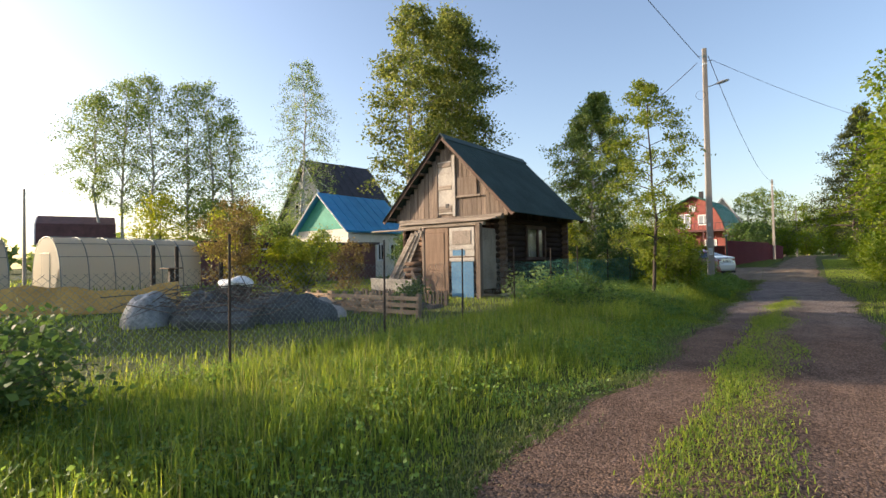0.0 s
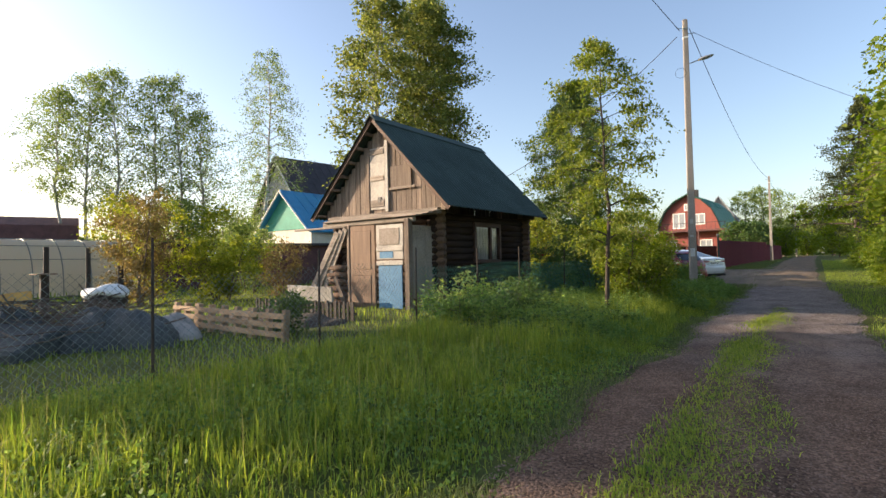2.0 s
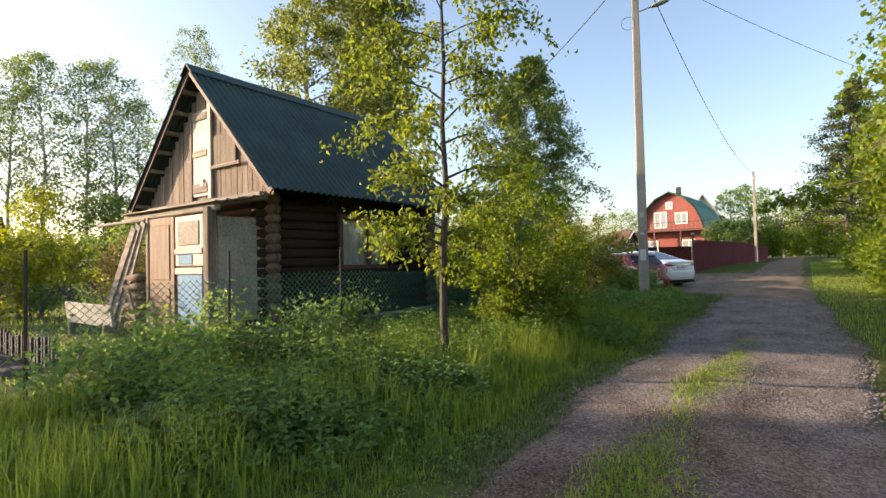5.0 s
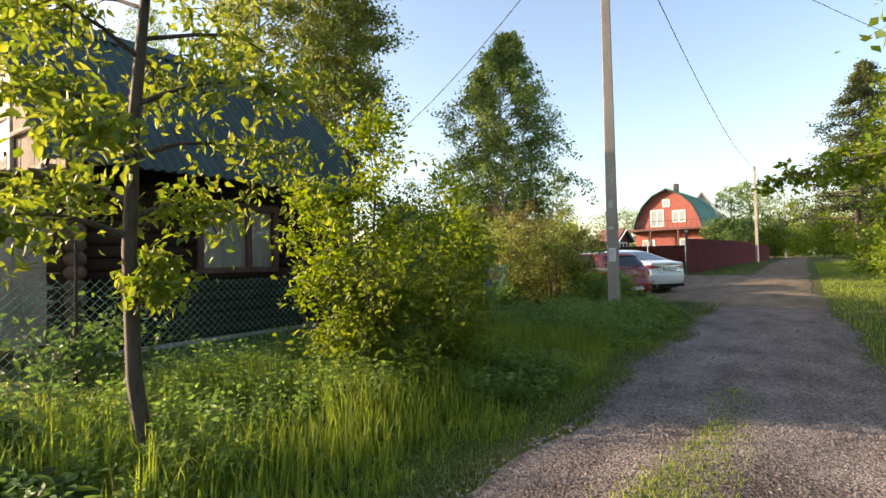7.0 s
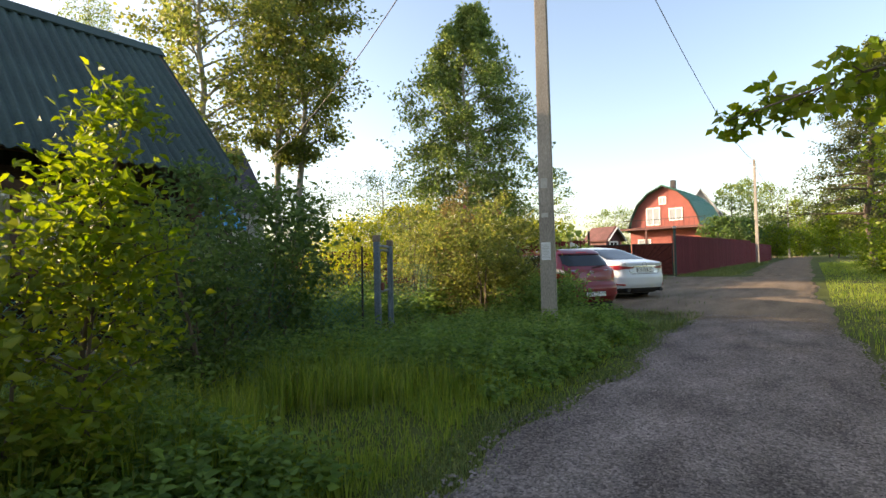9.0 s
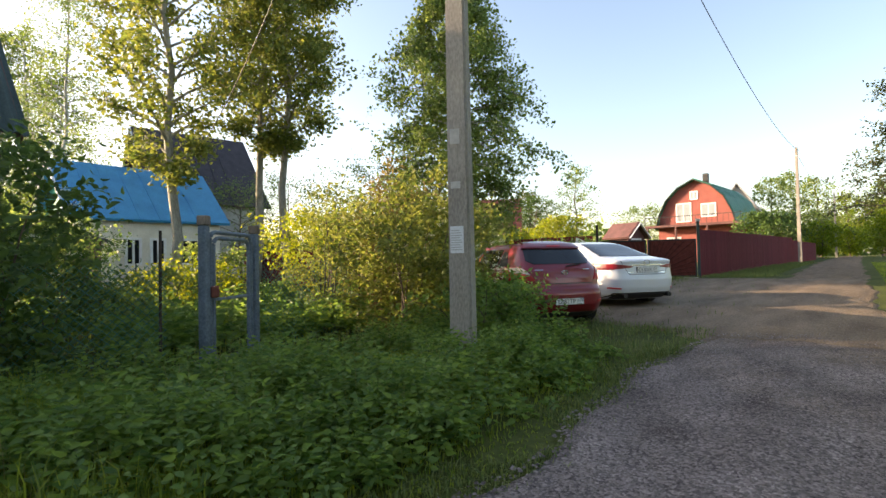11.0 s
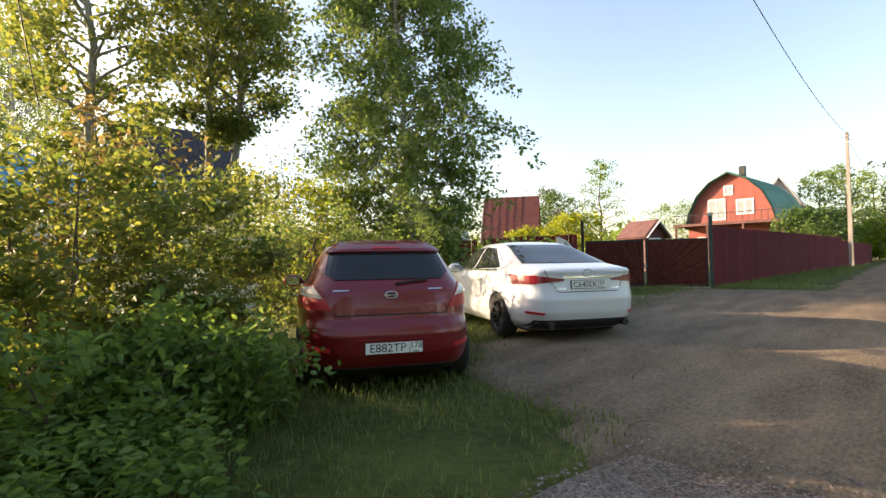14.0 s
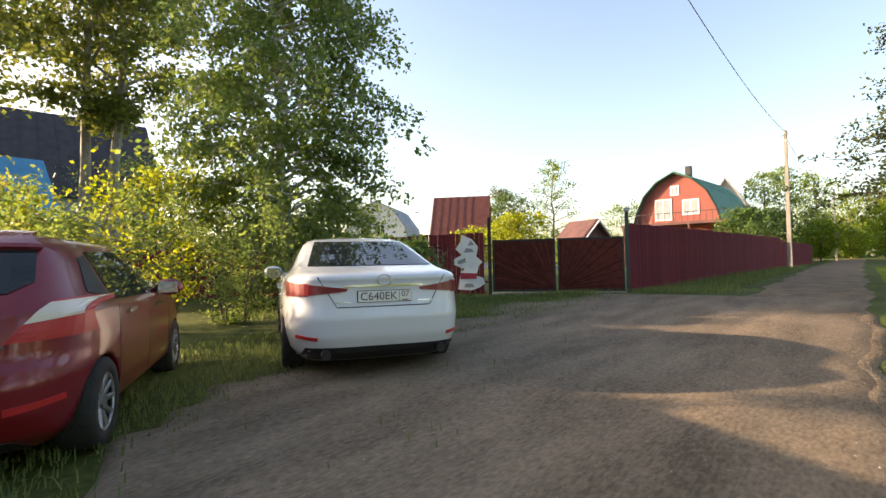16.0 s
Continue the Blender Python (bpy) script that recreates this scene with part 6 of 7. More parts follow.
plant("roadside_bush", "leafy dark bush close to the lane", "shrub", -4.75, 0.95, 1.0, 0.85, 0.05, 0.065, 5200, M_L_DARK, M_BARK, 0.015, 67, "ball", 30, 0.5, 0, stems=6, clump=0.12)
# along the fence before the cabin
plant("creeper", "bright green climber on the wire fence", "shrub", -5.35, 11.2, 0.95, 0.6, 0.05, 0.08, 1700, M_L_BIRCH, M_BARK, 0.012, 70, "ball", 24, 0.4, 0, stems=6, clump=0.13, fine=True)
plant("creeper", "bright green climber on the wire fence", "shrub", -5.3, 13.2, 0.9, 0.55, 0.05, 0.08, 1500, M_L_DARK, M_BARK, 0.012, 71, "ball", 24, 0.4, 0, stems=6, clump=0.13, fine=True)
plant("fence_shrub", "dark bramble by the fence", "shrub", -4.7, 10.2, 0.8, 0.8, 0.03, 0.07, 3000, M_WEED, M_BARK, 0.012, 72, "ball", 24, 0.4, 0, stems=6, clump=0.12, fine=True)
plant("fence_shrub", "dark bramble by the fence", "shrub", -4.5, 12.0, 0.75, 0.8, 0.03, 0.07, 2800, M_L_DARK, M_BARK, 0.012, 73, "ball", 24, 0.4, 0, stems=6, clump=0.12, fine=True)
plant("maple_sapling", "upright maple sapling with fresh yellow-green leaves", "tree", -3.45, 14.95, 2.75, 0.62, 0.35, 0.062, 5200, M_L_RIGHT, M_BARK, 0.022, 74, "egg", 30, 0.9, 0, stems=2, clump=0.09, fine=True)
plant("maple_sapling", "upright maple sapling with fresh yellow-green leaves", "tree", -3.0, 15.7, 2.3, 0.55, 0.3, 0.062, 3900, M_L_RIGHT, M_BARK, 0.02, 78, "egg", 26, 0.9, 0, stems=2, clump=0.09, fine=True)
plant("roadside_shrub", "leafy yellow-green roadside shrub", "shrub", -3.3, 15.3, 1.45, 0.9, 0.05, 0.07, 5200, M_L_ASH, M_BARK, 0.015, 75, "ball", 30, 0.7, 0, stems=7, clump=0.12, fine=True)
plant("roadside_shrub", "tall dark roadside shrub", "shrub", -4.2, 17.2, 1.7, 0.7, 0.05, 0.065, 4600, M_L_DARK, M_BARK, 0.02, 76, "egg", 30, 0.7, 0, stems=6, clump=0.14, fine=True)
plant("viburnum_bush", "dark viburnum bush with pale flower heads", "shrub", -5.6, 18.6, 2.4, 1.15, 0.1, 0.09, 6500, M_L_DARK, M_BARK, 0.025, 77, "ball", 34, 0.6, 0, stems=6, clump=0.16, fine=True)
HEDGE = "overgrown roadside hedge bush with yellow and reddish leaves"
for x, y, h, r, n, m, s in ((-5.2, 23.4, 2.3, 1.25, 8500, M_L_MIXED, 80), (-5.05, 24.1, 1.2, 0.75, 6000, M_L_MIXED, 81), (-6.4, 24.4, 2.6, 1.3, 7000, M_L_MIXED, 82), (-6.9, 23.2, 2.7, 0.9, 2400, M_L_MIXED, 83),
                            (-6.5, 25.2, 2.2, 0.9, 5500, M_L_BIRCH, 84), (-8.5, 26.0, 2.7, 1.2, 6000, M_L_MIXED, 85), (-9.6, 27.9, 2.6, 1.3, 5000, M_L_BIRCH, 86), (-9.6, 30.6, 2.4, 1.3, 4500, M_L_BIRCH, 87),
                            (-6.3, 23.9, 3.0, 0.75, 2600, M_L_RUST, 79), (-3.95, 23.3, 0.95, 0.75, 3800, M_WEED, 88), (-4.15, 24.2, 0.85, 0.55, 3000, M_WEED, 89)):
    plant("hedge_bush", HEDGE if m in (M_L_MIXED, M_L_RUST) else "green bush in the roadside hedge", "shrub", x, y, h, r, 0.05, 0.078, n, m, M_BARK, 0.022, s, "ball", 40, 0.6, 0, stems=6, twigs=7, clump=0.1, group="hedge bushes", fine=True)
for x, y, h, r, m, s in ((-7.6, 20.7, 1.1, 0.8, M_L_BIRCH, 171), (-9.2, 21.8, 1.3, 0.9, M_L_YELLOW, 172), (-8.0, 22.6, 0.9, 0.7, M_WEED, 173), (-10.8, 23.2, 1.7, 1.0, M_L_BIRCH, 174), (-7.2, 19.4, 1.6, 0.9, M_L_DARK, 175)):
    plant("garden_shrub", "leafy green shrub in the garden behind the wicket gate", "shrub", x, y, h, r, 0.05, 0.075, 3200, m, M_BARK, 0.015, s, "ball", 28, 0.5, 0, stems=5, clump=0.1, fine=True)
# blossom heads in hedge and viburnum
rng_f = np.random.default_rng(5)
heads = []
for cx, cy, cz, s, n in ((-5.6, 18.6, 1.5, 0.75, 26), (-5.0, 23.9, 1.25, 0.8, 60), (-4.6, 24.0, 0.7, 0.55, 40), (-6.3, 24.4, 1.6, 0.8, 40)):
    for k in range(n):
        d = rng_f.normal(size=3)
        d /= np.linalg.norm(d)
        c = np.array([cx, cy, cz]) + d * s * np.array([1.1, 1.1, 0.9])
        heads.append(c + rng_f.normal(size=(24, 3)) * np.array([0.03, 0.03, 0.012]))
v, f = leaves(rng_f, np.concatenate(heads), 0.022)
tagged(from_arrays("blossom", v, f, M_FLOWER), "pale flat flower heads scattered over the hedge", "flowers", kind="stuff")

# trees on the lane's other side
RIGHT = "leafy roadside tree with bright green foliage"
rows = ((2.8, 14.5, 6.5, 1.6, 91), (3.2, 19.0, 8.5, 2.0, 92), (3.0, 24.0, 9.5, 2.1, 93), (4.3, 29.5, 11, 2.3, 94), (4.6, 35.5, 11, 2.4, 95), (4.2, 42.0, 10, 2.6, 96), (4.6, 64, 10, 3.0, 98), (4.8, 75, 11, 3.2, 99), (5.2, 88, 11, 3.4, 100))
for x, y, h, r, s in rows:
    plant("roadside_tree", RIGHT, "tree", x, y, h, r, 0.5, 0.14 if y < 40 else 0.2, 12500 if y < 40 else 6500, M_L_RIGHT, M_BARK, 0.12, s, "egg", 60, 0.6, 0.2, group="trees beside the lane", clump=0.12, twigs=9, hang=0.3)
for x, y, h, r, s in ((2.5, 17, 1.8, 0.9, 111), (2.4, 22, 2.0, 0.9, 112), (2.3, 27, 2.2, 1.0, 113), (2.3, 33, 2.2, 1.1, 114), (2.4, 40, 2.2, 1.2, 115), (2.6, 50, 2.2, 1.5, 116)):
    plant("roadside_bush", "low bush under the roadside trees", "shrub", x, y, h, r, 0.05, 0.1, 4200, M_L_RIGHT, M_BARK, 0.02, s, "ball", 28, 0.5, 0, stems=5, clump=0.2, group="bushes beside the lane")
plant("pine_tree", "pine with layered reddish boughs and dark needles", "tree", 2.5, 48, 11.5, 3.6, 2.2, 0.13, 28000, M_L_PINE, M_BARK, 0.2, 120, "cone", 60, 0.15, 0.12, twigs=8, clump=0.16)


def bough():
    """A low bough that reaches over the lane."""
    rng = np.random.default_rng(8)
    top = thing("overhanging_bough", "leafy bough of a roadside tree hanging over the lane", "branch")
    main = np.array([(3.3, 19.0, 3.1), (2.2, 18.9, 2.8), (1.2, 18.75, 2.5), (0.3, 18.65, 2.32), (-0.42, 18.6, 2.15)])
    lines, spots = [np.c_[main, (0.03, 0.022, 0.016, 0.01, 0.004)]], []
    for k in range(26):
        u = rng.uniform(0.2, 1)
        p = np.array([np.interp(u, np.linspace(0, 1, 5), main[:, c]) for c in range(3)])
        d = np.array([-0.5, rng.normal() * 0.5, rng.normal() * 0.35 - 0.15])
        q = p + d * rng.uniform(0.25, 0.55)
        lines.append([(*p, 0.006), (*((p + q) / 2), 0.004), (*q, 0.002)])
        spots.append(p + (q - p) * rng.uniform(0.2, 1.1, (46, 1)) + rng.normal(size=(46, 3)) * 0.045)
    v, f = tubes(lines, 5)
    from_arrays("branch", v, f, M_BARK, top)
    v, f = leaves(rng, np.concatenate(spots), 0.085, 0.3)
    from_arrays("foliage", v, f, M_L_RIGHT, top)


bough()
# gardens and wood in the distance
FAR = "tree in the gardens beyond the fence"
for x, y, h, r, m, s, p in ((-31.5, 86, 14, 3.6, M_L_BIRCH, 131, "egg"), (-36, 82, 10, 3.4, M_L_PINE, 132, "ball"), (-34, 79, 9, 3.0, M_L_DARK, 133, "ball"), (-21, 60, 4.2, 2.4, M_L_YELLOW, 134, "ball"), (-28, 64, 3.6, 2.2, M_L_YELLOW, 135, "ball"),
                            (-9, 92, 10, 3.2, M_L_BIRCH, 136, "egg"), (-6.5, 97, 11, 3.4, M_L_BIRCH, 137, "egg"), (-6.8, 70, 4.2, 2.0, M_L_DARK, 138, "ball"), (-6.0, 78, 4.5, 2.0, M_L_DARK, 139, "ball"), (-4.8, 112, 12, 4, M_L_RIGHT, 140, "egg"),
                            (-1.5, 122, 10, 4, M_L_RIGHT, 141, "egg"), (2.5, 118, 11, 4, M_L_RIGHT, 142, "egg"), (-19, 100, 9, 4, M_L_BIRCH, 143, "ball"), (-26, 98, 8, 4, M_L_BIRCH, 144, "ball"), (-44, 92, 9, 4, M_L_BIRCH, 145, "ball"),
                            (-58, 82, 9, 4, M_L_BIRCH, 146, "ball"), (-16, 38.5, 3.2, 2.0, M_L_YELLOW, 147, "ball"), (-13.2, 31.0, 3.4, 1.8, M_L_YELLOW, 148, "ball"), (-7.0, 32.2, 1.4, 0.9, M_L_DARK, 149, "ball"), (-18, 34.5, 5.5, 2.4, M_L_DARK, 150, "ball"),
                            (-27, 36, 6, 3, M_L_DARK, 151, "ball"), (-34, 37, 6.5, 3, M_L_BIRCH, 152, "ball"), (-13, 27.5, 2.6, 1.5, M_L_YELLOW, 153, "ball"), (-15, 21, 2.2, 1.3, M_L_BIRCH, 154, "ball"), (-3.6, 92, 4, 2.2, M_L_RIGHT, 156, "ball"), (2.2, 84, 4.5, 2.2, M_L_RIGHT, 157, "ball"), (-1.2, 106, 3.5, 2.5, M_L_RIGHT, 158, "ball"), (-4.6, 103, 6, 2.6, M_L_BIRCH, 159, "ball"), (1.8, 98, 7, 2.6, M_L_RIGHT, 160, "egg"), (-18.5, 22.5, 2.6, 1.4, M_L_DARK, 155, "ball")):
    plant("garden_tree", FAR, "tree", x, y, h, r, 0.5 if h < 6 else 1.6, 0.11 if y < 40 else 0.27, 4800 if y < 40 else 3000, m, M_BARK, 0.03 * h ** 0.7, s, p, 34, 0.6, 0.1, group="garden trees", clump=0.13 * r ** 0.7)
rng_w = np.random.default_rng(77)
wood = []
for k in range(150):
    a = rng_w.uniform(-0.15, 2.3)
    d = rng_w.uniform(130, 190)
    h, r = rng_w.uniform(5, 9.5), rng_w.uniform(3, 5.5)
    c = np.array([-d * math.sin(a), d * math.cos(a), 0])
    q = rng_w.normal(size=(260, 3))
    q /= np.linalg.norm(q, axis=1)[:, None]
    wood.append(c + q * rng_w.uniform(0.55, 1, (260, 1)) * np.array([r, r, h * 0.55]) + np.array([0, 0, h * 0.5]))
v, f = leaves(rng_w, np.concatenate(wood), 1.7)
tagged(from_arrays("distant_wood", v, f, M_L_BIRCH), "hazy belt of distant trees behind the gardens", "trees", kind="stuff")


# ---- grass, weeds, stones ----
def blades(name, label, rng, x, y, h, width, material, lean=0.35, up=0.0):
    n = len(x)
    z = land(x, y) - 0.01 + up
    a = rng.uniform(0, 2 * np.pi, n)
    bend = h * np.abs(rng.normal(size=n)) * lean
    dx, dy = np.cos(a), np.sin(a)
    wx, wy = -dy * width, dx * width
    b = np.stack([x, y, z], 1)
    m = b + np.stack([dx * bend * 0.3, dy * bend * 0.3, h * 0.6], 1)
    t = b + np.stack([dx * bend, dy * bend, h * (1 - 0.25 * np.clip(bend / h, 0, 1))], 1)
    w = np.stack([wx, wy, 0 * wx], 1)
    v = np.stack([b - w, b + w, m + w * 0.7, m - w * 0.7, t], 1).reshape(-1, 3)
    k = np.arange(n)[:, None] * 5
    f = np.concatenate([k + [[0, 1, 2]], k + [[0, 2, 3]], k + [[3, 2, 4]]])
    return tagged(from_arrays(name, v, f, material), label, "grass", kind="stuff")


def patchy(x, y, s=1.0):
    return 0.5 + 0.25 * np.sin(1.7 * x * s + 0.6 * y * s) + 0.25 * np.sin(0.8 * x * s - 1.9 * y * s + 2)


rng_g = np.random.default_rng(3)


def scatter(n, x0, x1, y0, y1):
    return rng_g.uniform(x0, x1, n), rng_g.uniform(y0, y1, n)


x, y = scatter(104000, -5.4, -1.45, -1.5, 23.5)
k = x < lane_left(y) - 0.02 + rng_g.normal(size=len(x)) * 0.07
x, y = x[k], y[k]
edge = np.clip((lane_left(y) - x) / 0.8, 0.25, 1)
h = (0.06 + 0.15 * patchy(x, y) * rng_g.uniform(0.4, 1.3, len(x))) * edge ** 0.7
blades("verge_grass", "tall lush green grass on the verge", rng_g, x, y, h, 0.0047, M_GRASS, 0.75)
cx, cy = scatter(2600, -5.3, -1.75, 0.3, 15.5)
k = cx < lane_left(cy) - 0.15
cx, cy = np.repeat(cx[k], 17), np.repeat(cy[k], 17)
x, y = cx + rng_g.normal(size=len(cx)) * 0.045, cy + rng_g.normal(size=len(cx)) * 0.045
high = np.repeat(rng_g.uniform(0.16, 0.36, len(cx) // 17), 17)
blades("grass_tufts", "tufts of long bending grass in the verge", rng_g, x, y, high * rng_g.uniform(0.5, 1.1, len(x)) * np.clip((lane_left(y) - x) / 1.1, 0.35, 1), 0.0045, M_GRASS, 0.6)
x, y = scatter(34000, -4.9, -1.9, 8.5, 19)
k = (patchy(x * 1.9, y * 1.9) > 0.42) & (x < lane_left(y) - 0.15)
x, y = x[k], y[k]
blades("tall_grass", "tall bright grass tufts among the weeds", rng_g, x, y, rng_g.uniform(0.2, 0.5, len(x)) * np.clip((lane_left(y) - x) / 0.9, 0.35, 1), 0.005, M_GRASS, 0.45)
x, y = scatter(2500, -5.4, -1.9, -1.5, 23)
blades("seed_stalks", "pale seeding grass stalks in the verge", rng_g, x, y, rng_g.uniform(0.25, 0.55, len(x)) * np.clip((lane_left(y) - x) / 1.0, 0.1, 1), 0.0018, M_GRASS_DRY, 0.3)
x, y = scatter(36000, -24, -5.2, -2, 24)
k = ~((x > -12.1) & (x < -7.9) & (y > 12.9) & (y < 19.4)) & ~((x > -11.2) & (x < -7.2) & (y > 8.2) & (y < 10.8))
x, y = x[k], y[k]
blades("garden_grass", "uneven grass of the neglected garden plot", rng_g, x, y, 0.05 + 0.15 * patchy(x, y, 0.7) * rng_g.uniform(0.3, 1.2, len(x)), 0.0072, M_GRASS)
x, y = scatter(9000, -60, -22, -5, 60)
blades("far_grass", "grass of the gardens farther off", rng_g, x, y, 0.1 + 0.3 * rng_g.uniform(0, 1, len(x)), 0.03, M_GRASS)
x, y = scatter(27000, 0.3, 3.2, 3, 60)
k = x > lane_right(y) + 0.03 + rng_g.normal(size=len(x)) * 0.07
x, y = x[k], y[k]
blades("lane_side_grass", "short grass between the lane and the trees", rng_g, x, y, 0.04 + 0.14 * patchy(x, y) * rng_g.uniform(0.3, 1.2, len(x)), 0.006, M_GRASS)
x, y = scatter(85000, -1.15, 0.15, -1, 17)
mid = np.interp(y, [0, 7, 14, 20], [-0.45, -0.54, -0.68, -0.6]) + 0.05 * np.sin(0.9 * y)
k = np.abs(x - mid + 0.08 * rng_g.normal(size=len(x))) < 0.31 * np.clip(patchy(x * 2, y * 0.9) * 1.8, 0.2, 1) * np.interp(y, [-2, 12, 17], [1, 1, 0.25])
x, y = x[k], y[k]
blades("centre_strip_grass", "low worn grass strip between the wheel tracks", rng_g, x, y, rng_g.uniform(0.015, 0.06, len(x)), 0.0048, M_GRASS, 0.9, 0.045)
x, y = scatter(66000, -7.5, -0.6, 22.4, 40)
k = (rng_g.uniform(0, 1, len(x)) < np.clip(0.85 - 0.9 * (x - yard_left(y)), 0.02, 1) * np.clip(patchy(x * 1.6, y * 1.6) * 1.8, 0.1, 1)) & (x < lane_left(y) + 0.1)
x, y = x[k], y[k]
blades("yard_grass", "trodden short grass of the parking place", rng_g, x, y, rng_g.uniform(0.03, 0.11, len(x)), 0.0055, M_GRASS_YARD, 0.7, 0.05)
x, y = scatter(19000, -12, -4.6, 31, 38)
k = patchy(x * 1.2, y * 1.2) + 0.2 * rng_g.normal(size=len(x)) > 0.4
x, y = x[k], y[k]
blades("fence_foot_grass", "grass growing before the gate and fence", rng_g, x, y, rng_g.uniform(0.04, 0.15, len(x)), 0.008, M_GRASS_YARD)
x, y = scatter(6000, -4.6, -2.7, 38.5, 62)
blades("fence_foot_grass", "grass strip at the foot of the long fence", rng_g, x, y, rng_g.uniform(0.05, 0.2, len(x)), 0.009, M_GRASS_YARD)

# broad-leaved weeds along the verge: stems with tiers of spreading leaves
def weeds(name, label, n, x0, x1, y0, y1, share, tall, size, material, gap):
    wx, wy = scatter(n, x0, x1, y0, y1)
    k = (patchy(wx * 0.8, wy * 0.8) > share(wy)) & (wx < lane_left(wy) - gap - 0.25 * rng_g.uniform(0, 1, n))
    wx, wy = wx[k], wy[k]
    n = len(wx)
    hh = rng_g.uniform(0.45, 1.0, n) * tall * np.clip(0.25 + (lane_left(wy) - wx - gap) / 0.9, 0.25, 1) * (0.6 + 0.6 * patchy(wx * 2.3, wy * 2.3))
    foot = np.stack([wx, wy, land(wx, wy)], 1)
    lean = rng_g.normal(size=(n, 2)) * 0.12 * hh[:, None]
    turn = rng_g.uniform(0, 6.28, n)
    ps, ds, ls = [], [], []
    for tier in range(6):
        u = (0.3 + 0.7 * (tier + 1) / 6)
        for leaf in range(3):
            a = turn + 2.1 * leaf + 1.05 * tier + rng_g.normal(size=n) * 0.25
            p = foot + np.stack([lean[:, 0] * u, lean[:, 1] * u, hh * u], 1)
            d = np.stack([np.cos(a), np.sin(a), rng_g.normal(size=n) * 0.22 + 0.25 * u - 0.1], 1)
            d /= np.linalg.norm(d, axis=1)[:, None]
            L = size * rng_g.uniform(0.7, 1.2, n) * (1.25 - 0.55 * u)
            ps += [p + d * (L * 0.35)[:, None]]
            ds.append(d)
            ls.append(L)
    v, f = leaf_blades(np.concatenate(ps), np.concatenate(ds), np.concatenate(ls), rng_g, True, 0.9)
    return tagged(from_arrays(name, v, f, material), label, "weeds", kind="stuff")


weeds("verge_weeds", "broad-leaved green weeds crowding the verge", 3200, -5.0, -2.0, 15.2, 23.6, lambda y: np.interp(y, [15, 17, 19, 23], [0.45, 0.35, 0.15, 0.1]), 0.46, 0.078, M_WEED, 0.12)
weeds("nettle_patch", "nettles and tall herbs before the wire fence", 2000, -5.1, -2.2, 8.6, 15.6, lambda y: np.interp(y, [8.6, 10, 13, 15], [0.62, 0.38, 0.4, 0.42]), 0.5, 0.062, M_WEED, 0.45)
weeds("dock_leaves", "broad dark leaves under the roadside shrubs", 500, -4.6, -2.6, 9.6, 12.4, lambda y: 0.3 + 0 * y, 0.34, 0.15, M_L_DARK, 0.6)

weeds("garden_herbs", "lush herbs and young plants of the garden behind the wicket gate", 950, -12.5, -5.9, 19.8, 23.6, lambda y: 0.32 + 0 * y, 0.7, 0.13, M_WEED, 0.2)

# short grass and herbs straying over the lane's ragged left edge
y = rng_g.uniform(-1, 24.5, 26000)
x = lane_left(y) + rng_g.normal(size=len(y)) * 0.13 - 0.02
k = patchy(x * 3, y * 2.2) > 0.36
x, y = x[k], y[k]
blades("edge_grass", "short ragged grass along the edge of the gravel", rng_g, x, y, rng_g.uniform(0.02, 0.09, len(x)), 0.0045, M_GRASS_YARD, 0.8, 0.0)

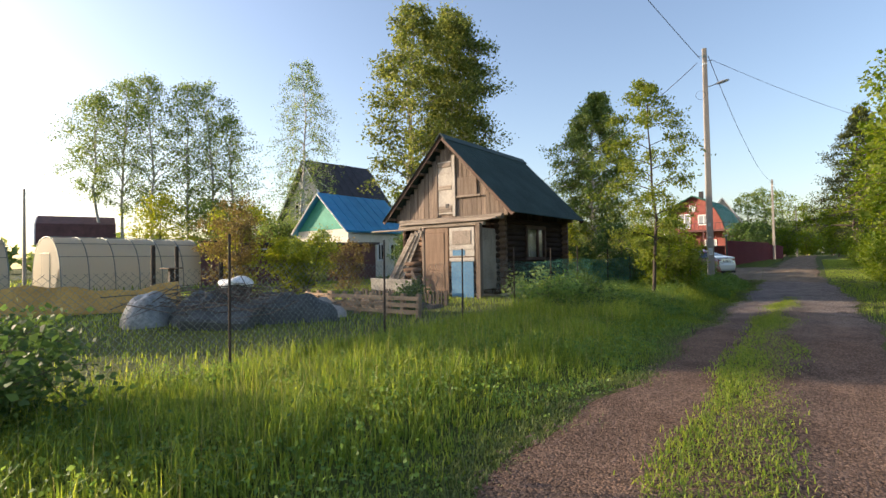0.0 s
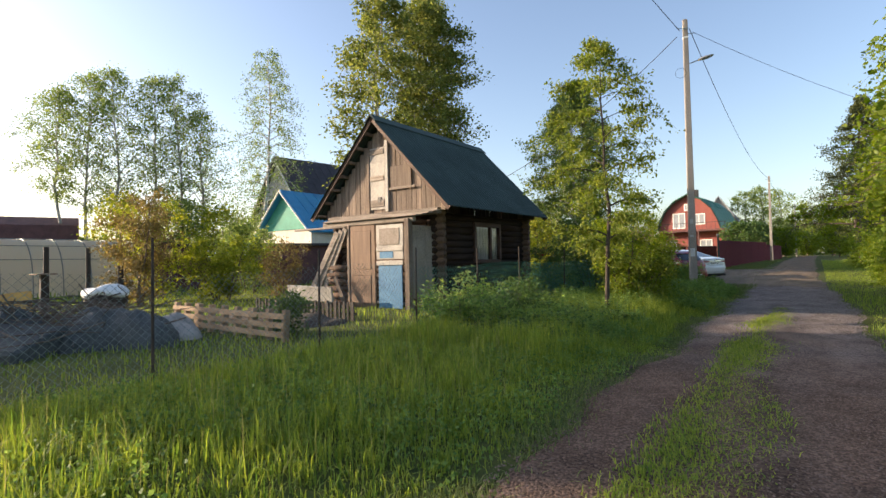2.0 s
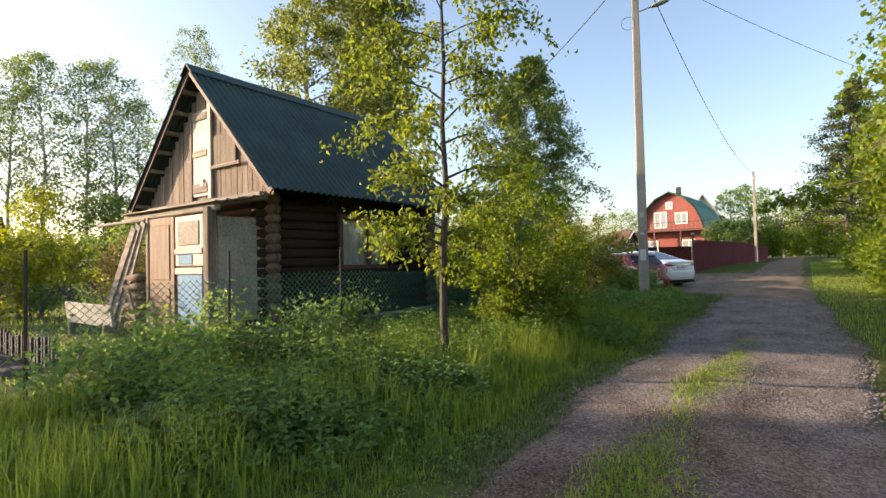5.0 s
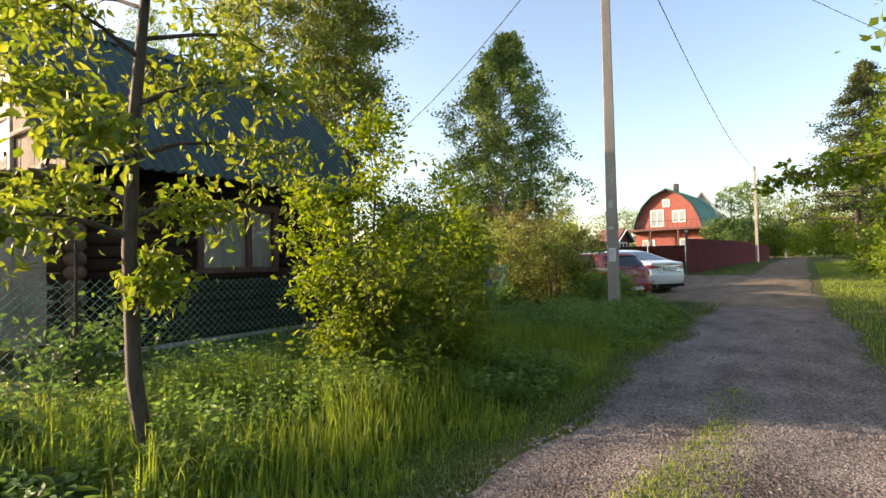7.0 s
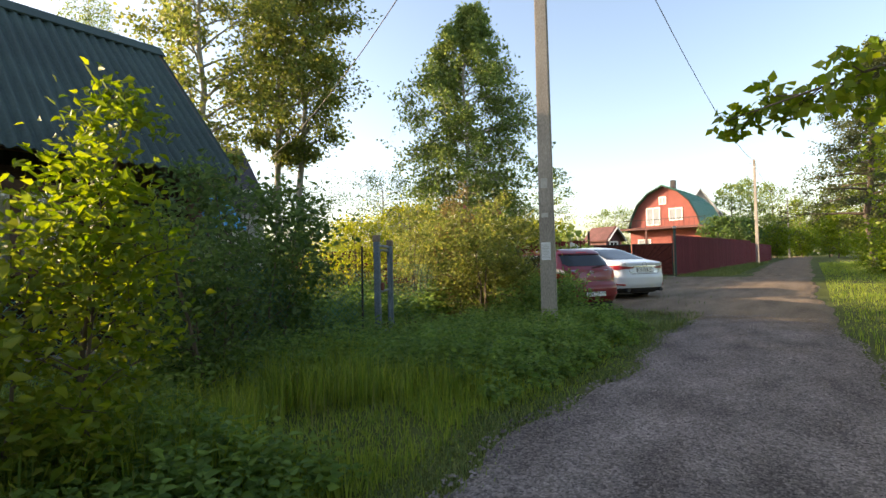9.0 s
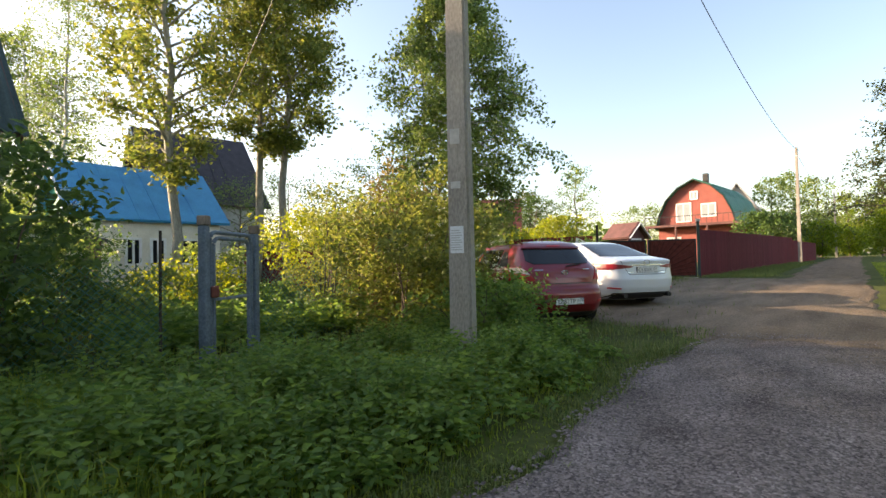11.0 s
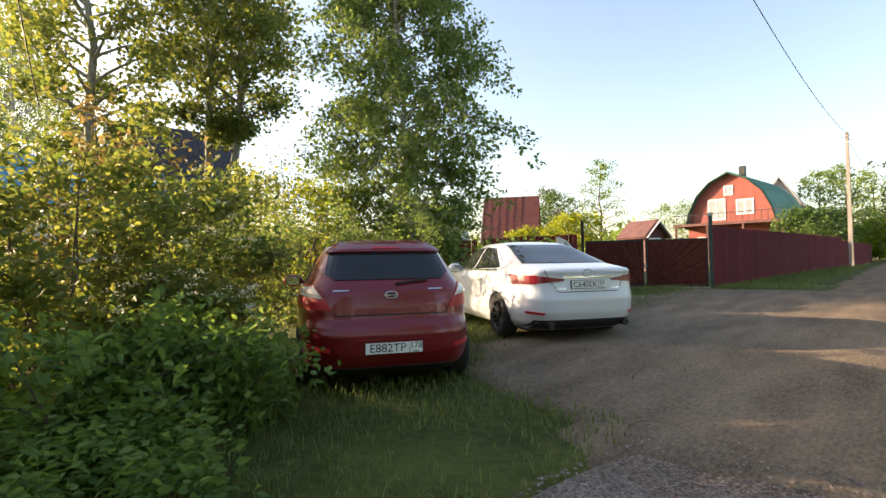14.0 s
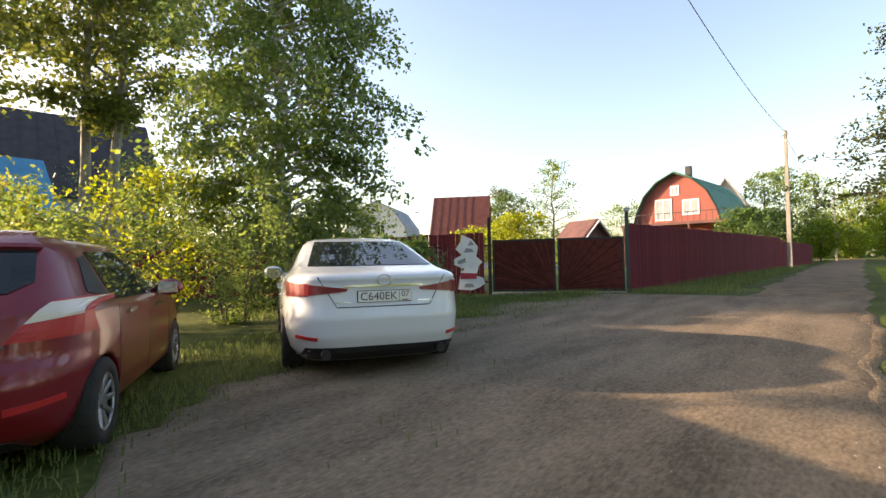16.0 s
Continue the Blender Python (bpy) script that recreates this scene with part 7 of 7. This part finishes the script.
# clover and small herbs in the near verge
centres = []
for k in range(1500):
    wx, wy = rng_g.uniform(-5.2, -1.5), rng_g.uniform(0.0, 12)
    if wx < lane_left(wy) - 0.05 and patchy(wx * 1.4, wy * 1.4) > 0.35:
        hh = rng_g.uniform(0.04, 0.16) * min(1.0, 0.3 + (lane_left(wy) - wx))
        centres.append(np.array([wx, wy, float(land(wx, wy)) + hh]) + rng_g.normal(size=(22, 3)) * np.array([0.1, 0.1, 0.03]))
v, f = leaves(rng_g, np.concatenate(centres), 0.034, -0.1)
tagged(from_arrays("verge_herbs", v, f, M_WEED), "clover and small herbs between the grass", "weeds", kind="stuff")

# loose stones on the lane
n = 44000
sy = np.where(rng_g.uniform(0, 1, n) < 0.85, rng_g.uniform(1.0, 26, n), rng_g.uniform(26, 38, n))
su = rng_g.beta(1.0, 1.0, n)
left = np.where(sy > 26.5, yard_left(sy), lane_left(sy))
sx = left + 0.05 + (lane_right(sy) - left - 0.1) * su
keep = ~((np.abs(sx + 0.52) < 0.25) & (sy < 16))
sx, sy = sx[keep], sy[keep]
n = len(sx)
r = rng_g.uniform(0.004, 0.014, n) * np.interp(sy, [10, 15, 24, 26], [1, 1.45, 1.45, 0.8])
octa = np.array([(1, 0, -0.3), (-1, 0, -0.4), (0, 1, -0.35), (0, -1, -0.3), (0.2, 0.1, 1)])
faces = np.array([(0, 2, 4), (2, 1, 4), (1, 3, 4), (3, 0, 4)])
turn = rng_g.uniform(0, 6.28, n)
sh = octa[None] * rng_g.uniform(0.6, 1.3, (n, 1, 3)) * np.array([1, 1, 0.6])
c, s = np.cos(turn)[:, None], np.sin(turn)[:, None]
sh = np.stack([sh[..., 0] * c - sh[..., 1] * s, sh[..., 0] * s + sh[..., 1] * c, sh[..., 2]], -1)
sz = rutted(sx, sy) + np.where(sy > 25.5, 0.055, 0.03)
v = (sh * r[:, None, None] + np.stack([sx, sy, sz], 1)[:, None]).reshape(-1, 3)
f = (np.arange(n)[:, None, None] * 5 + faces[None]).reshape(-1, 3)
tagged(from_arrays("loose_stones", v, f, M_STONE), "loose reddish grey crushed stones on the lane", "stones", kind="stuff")
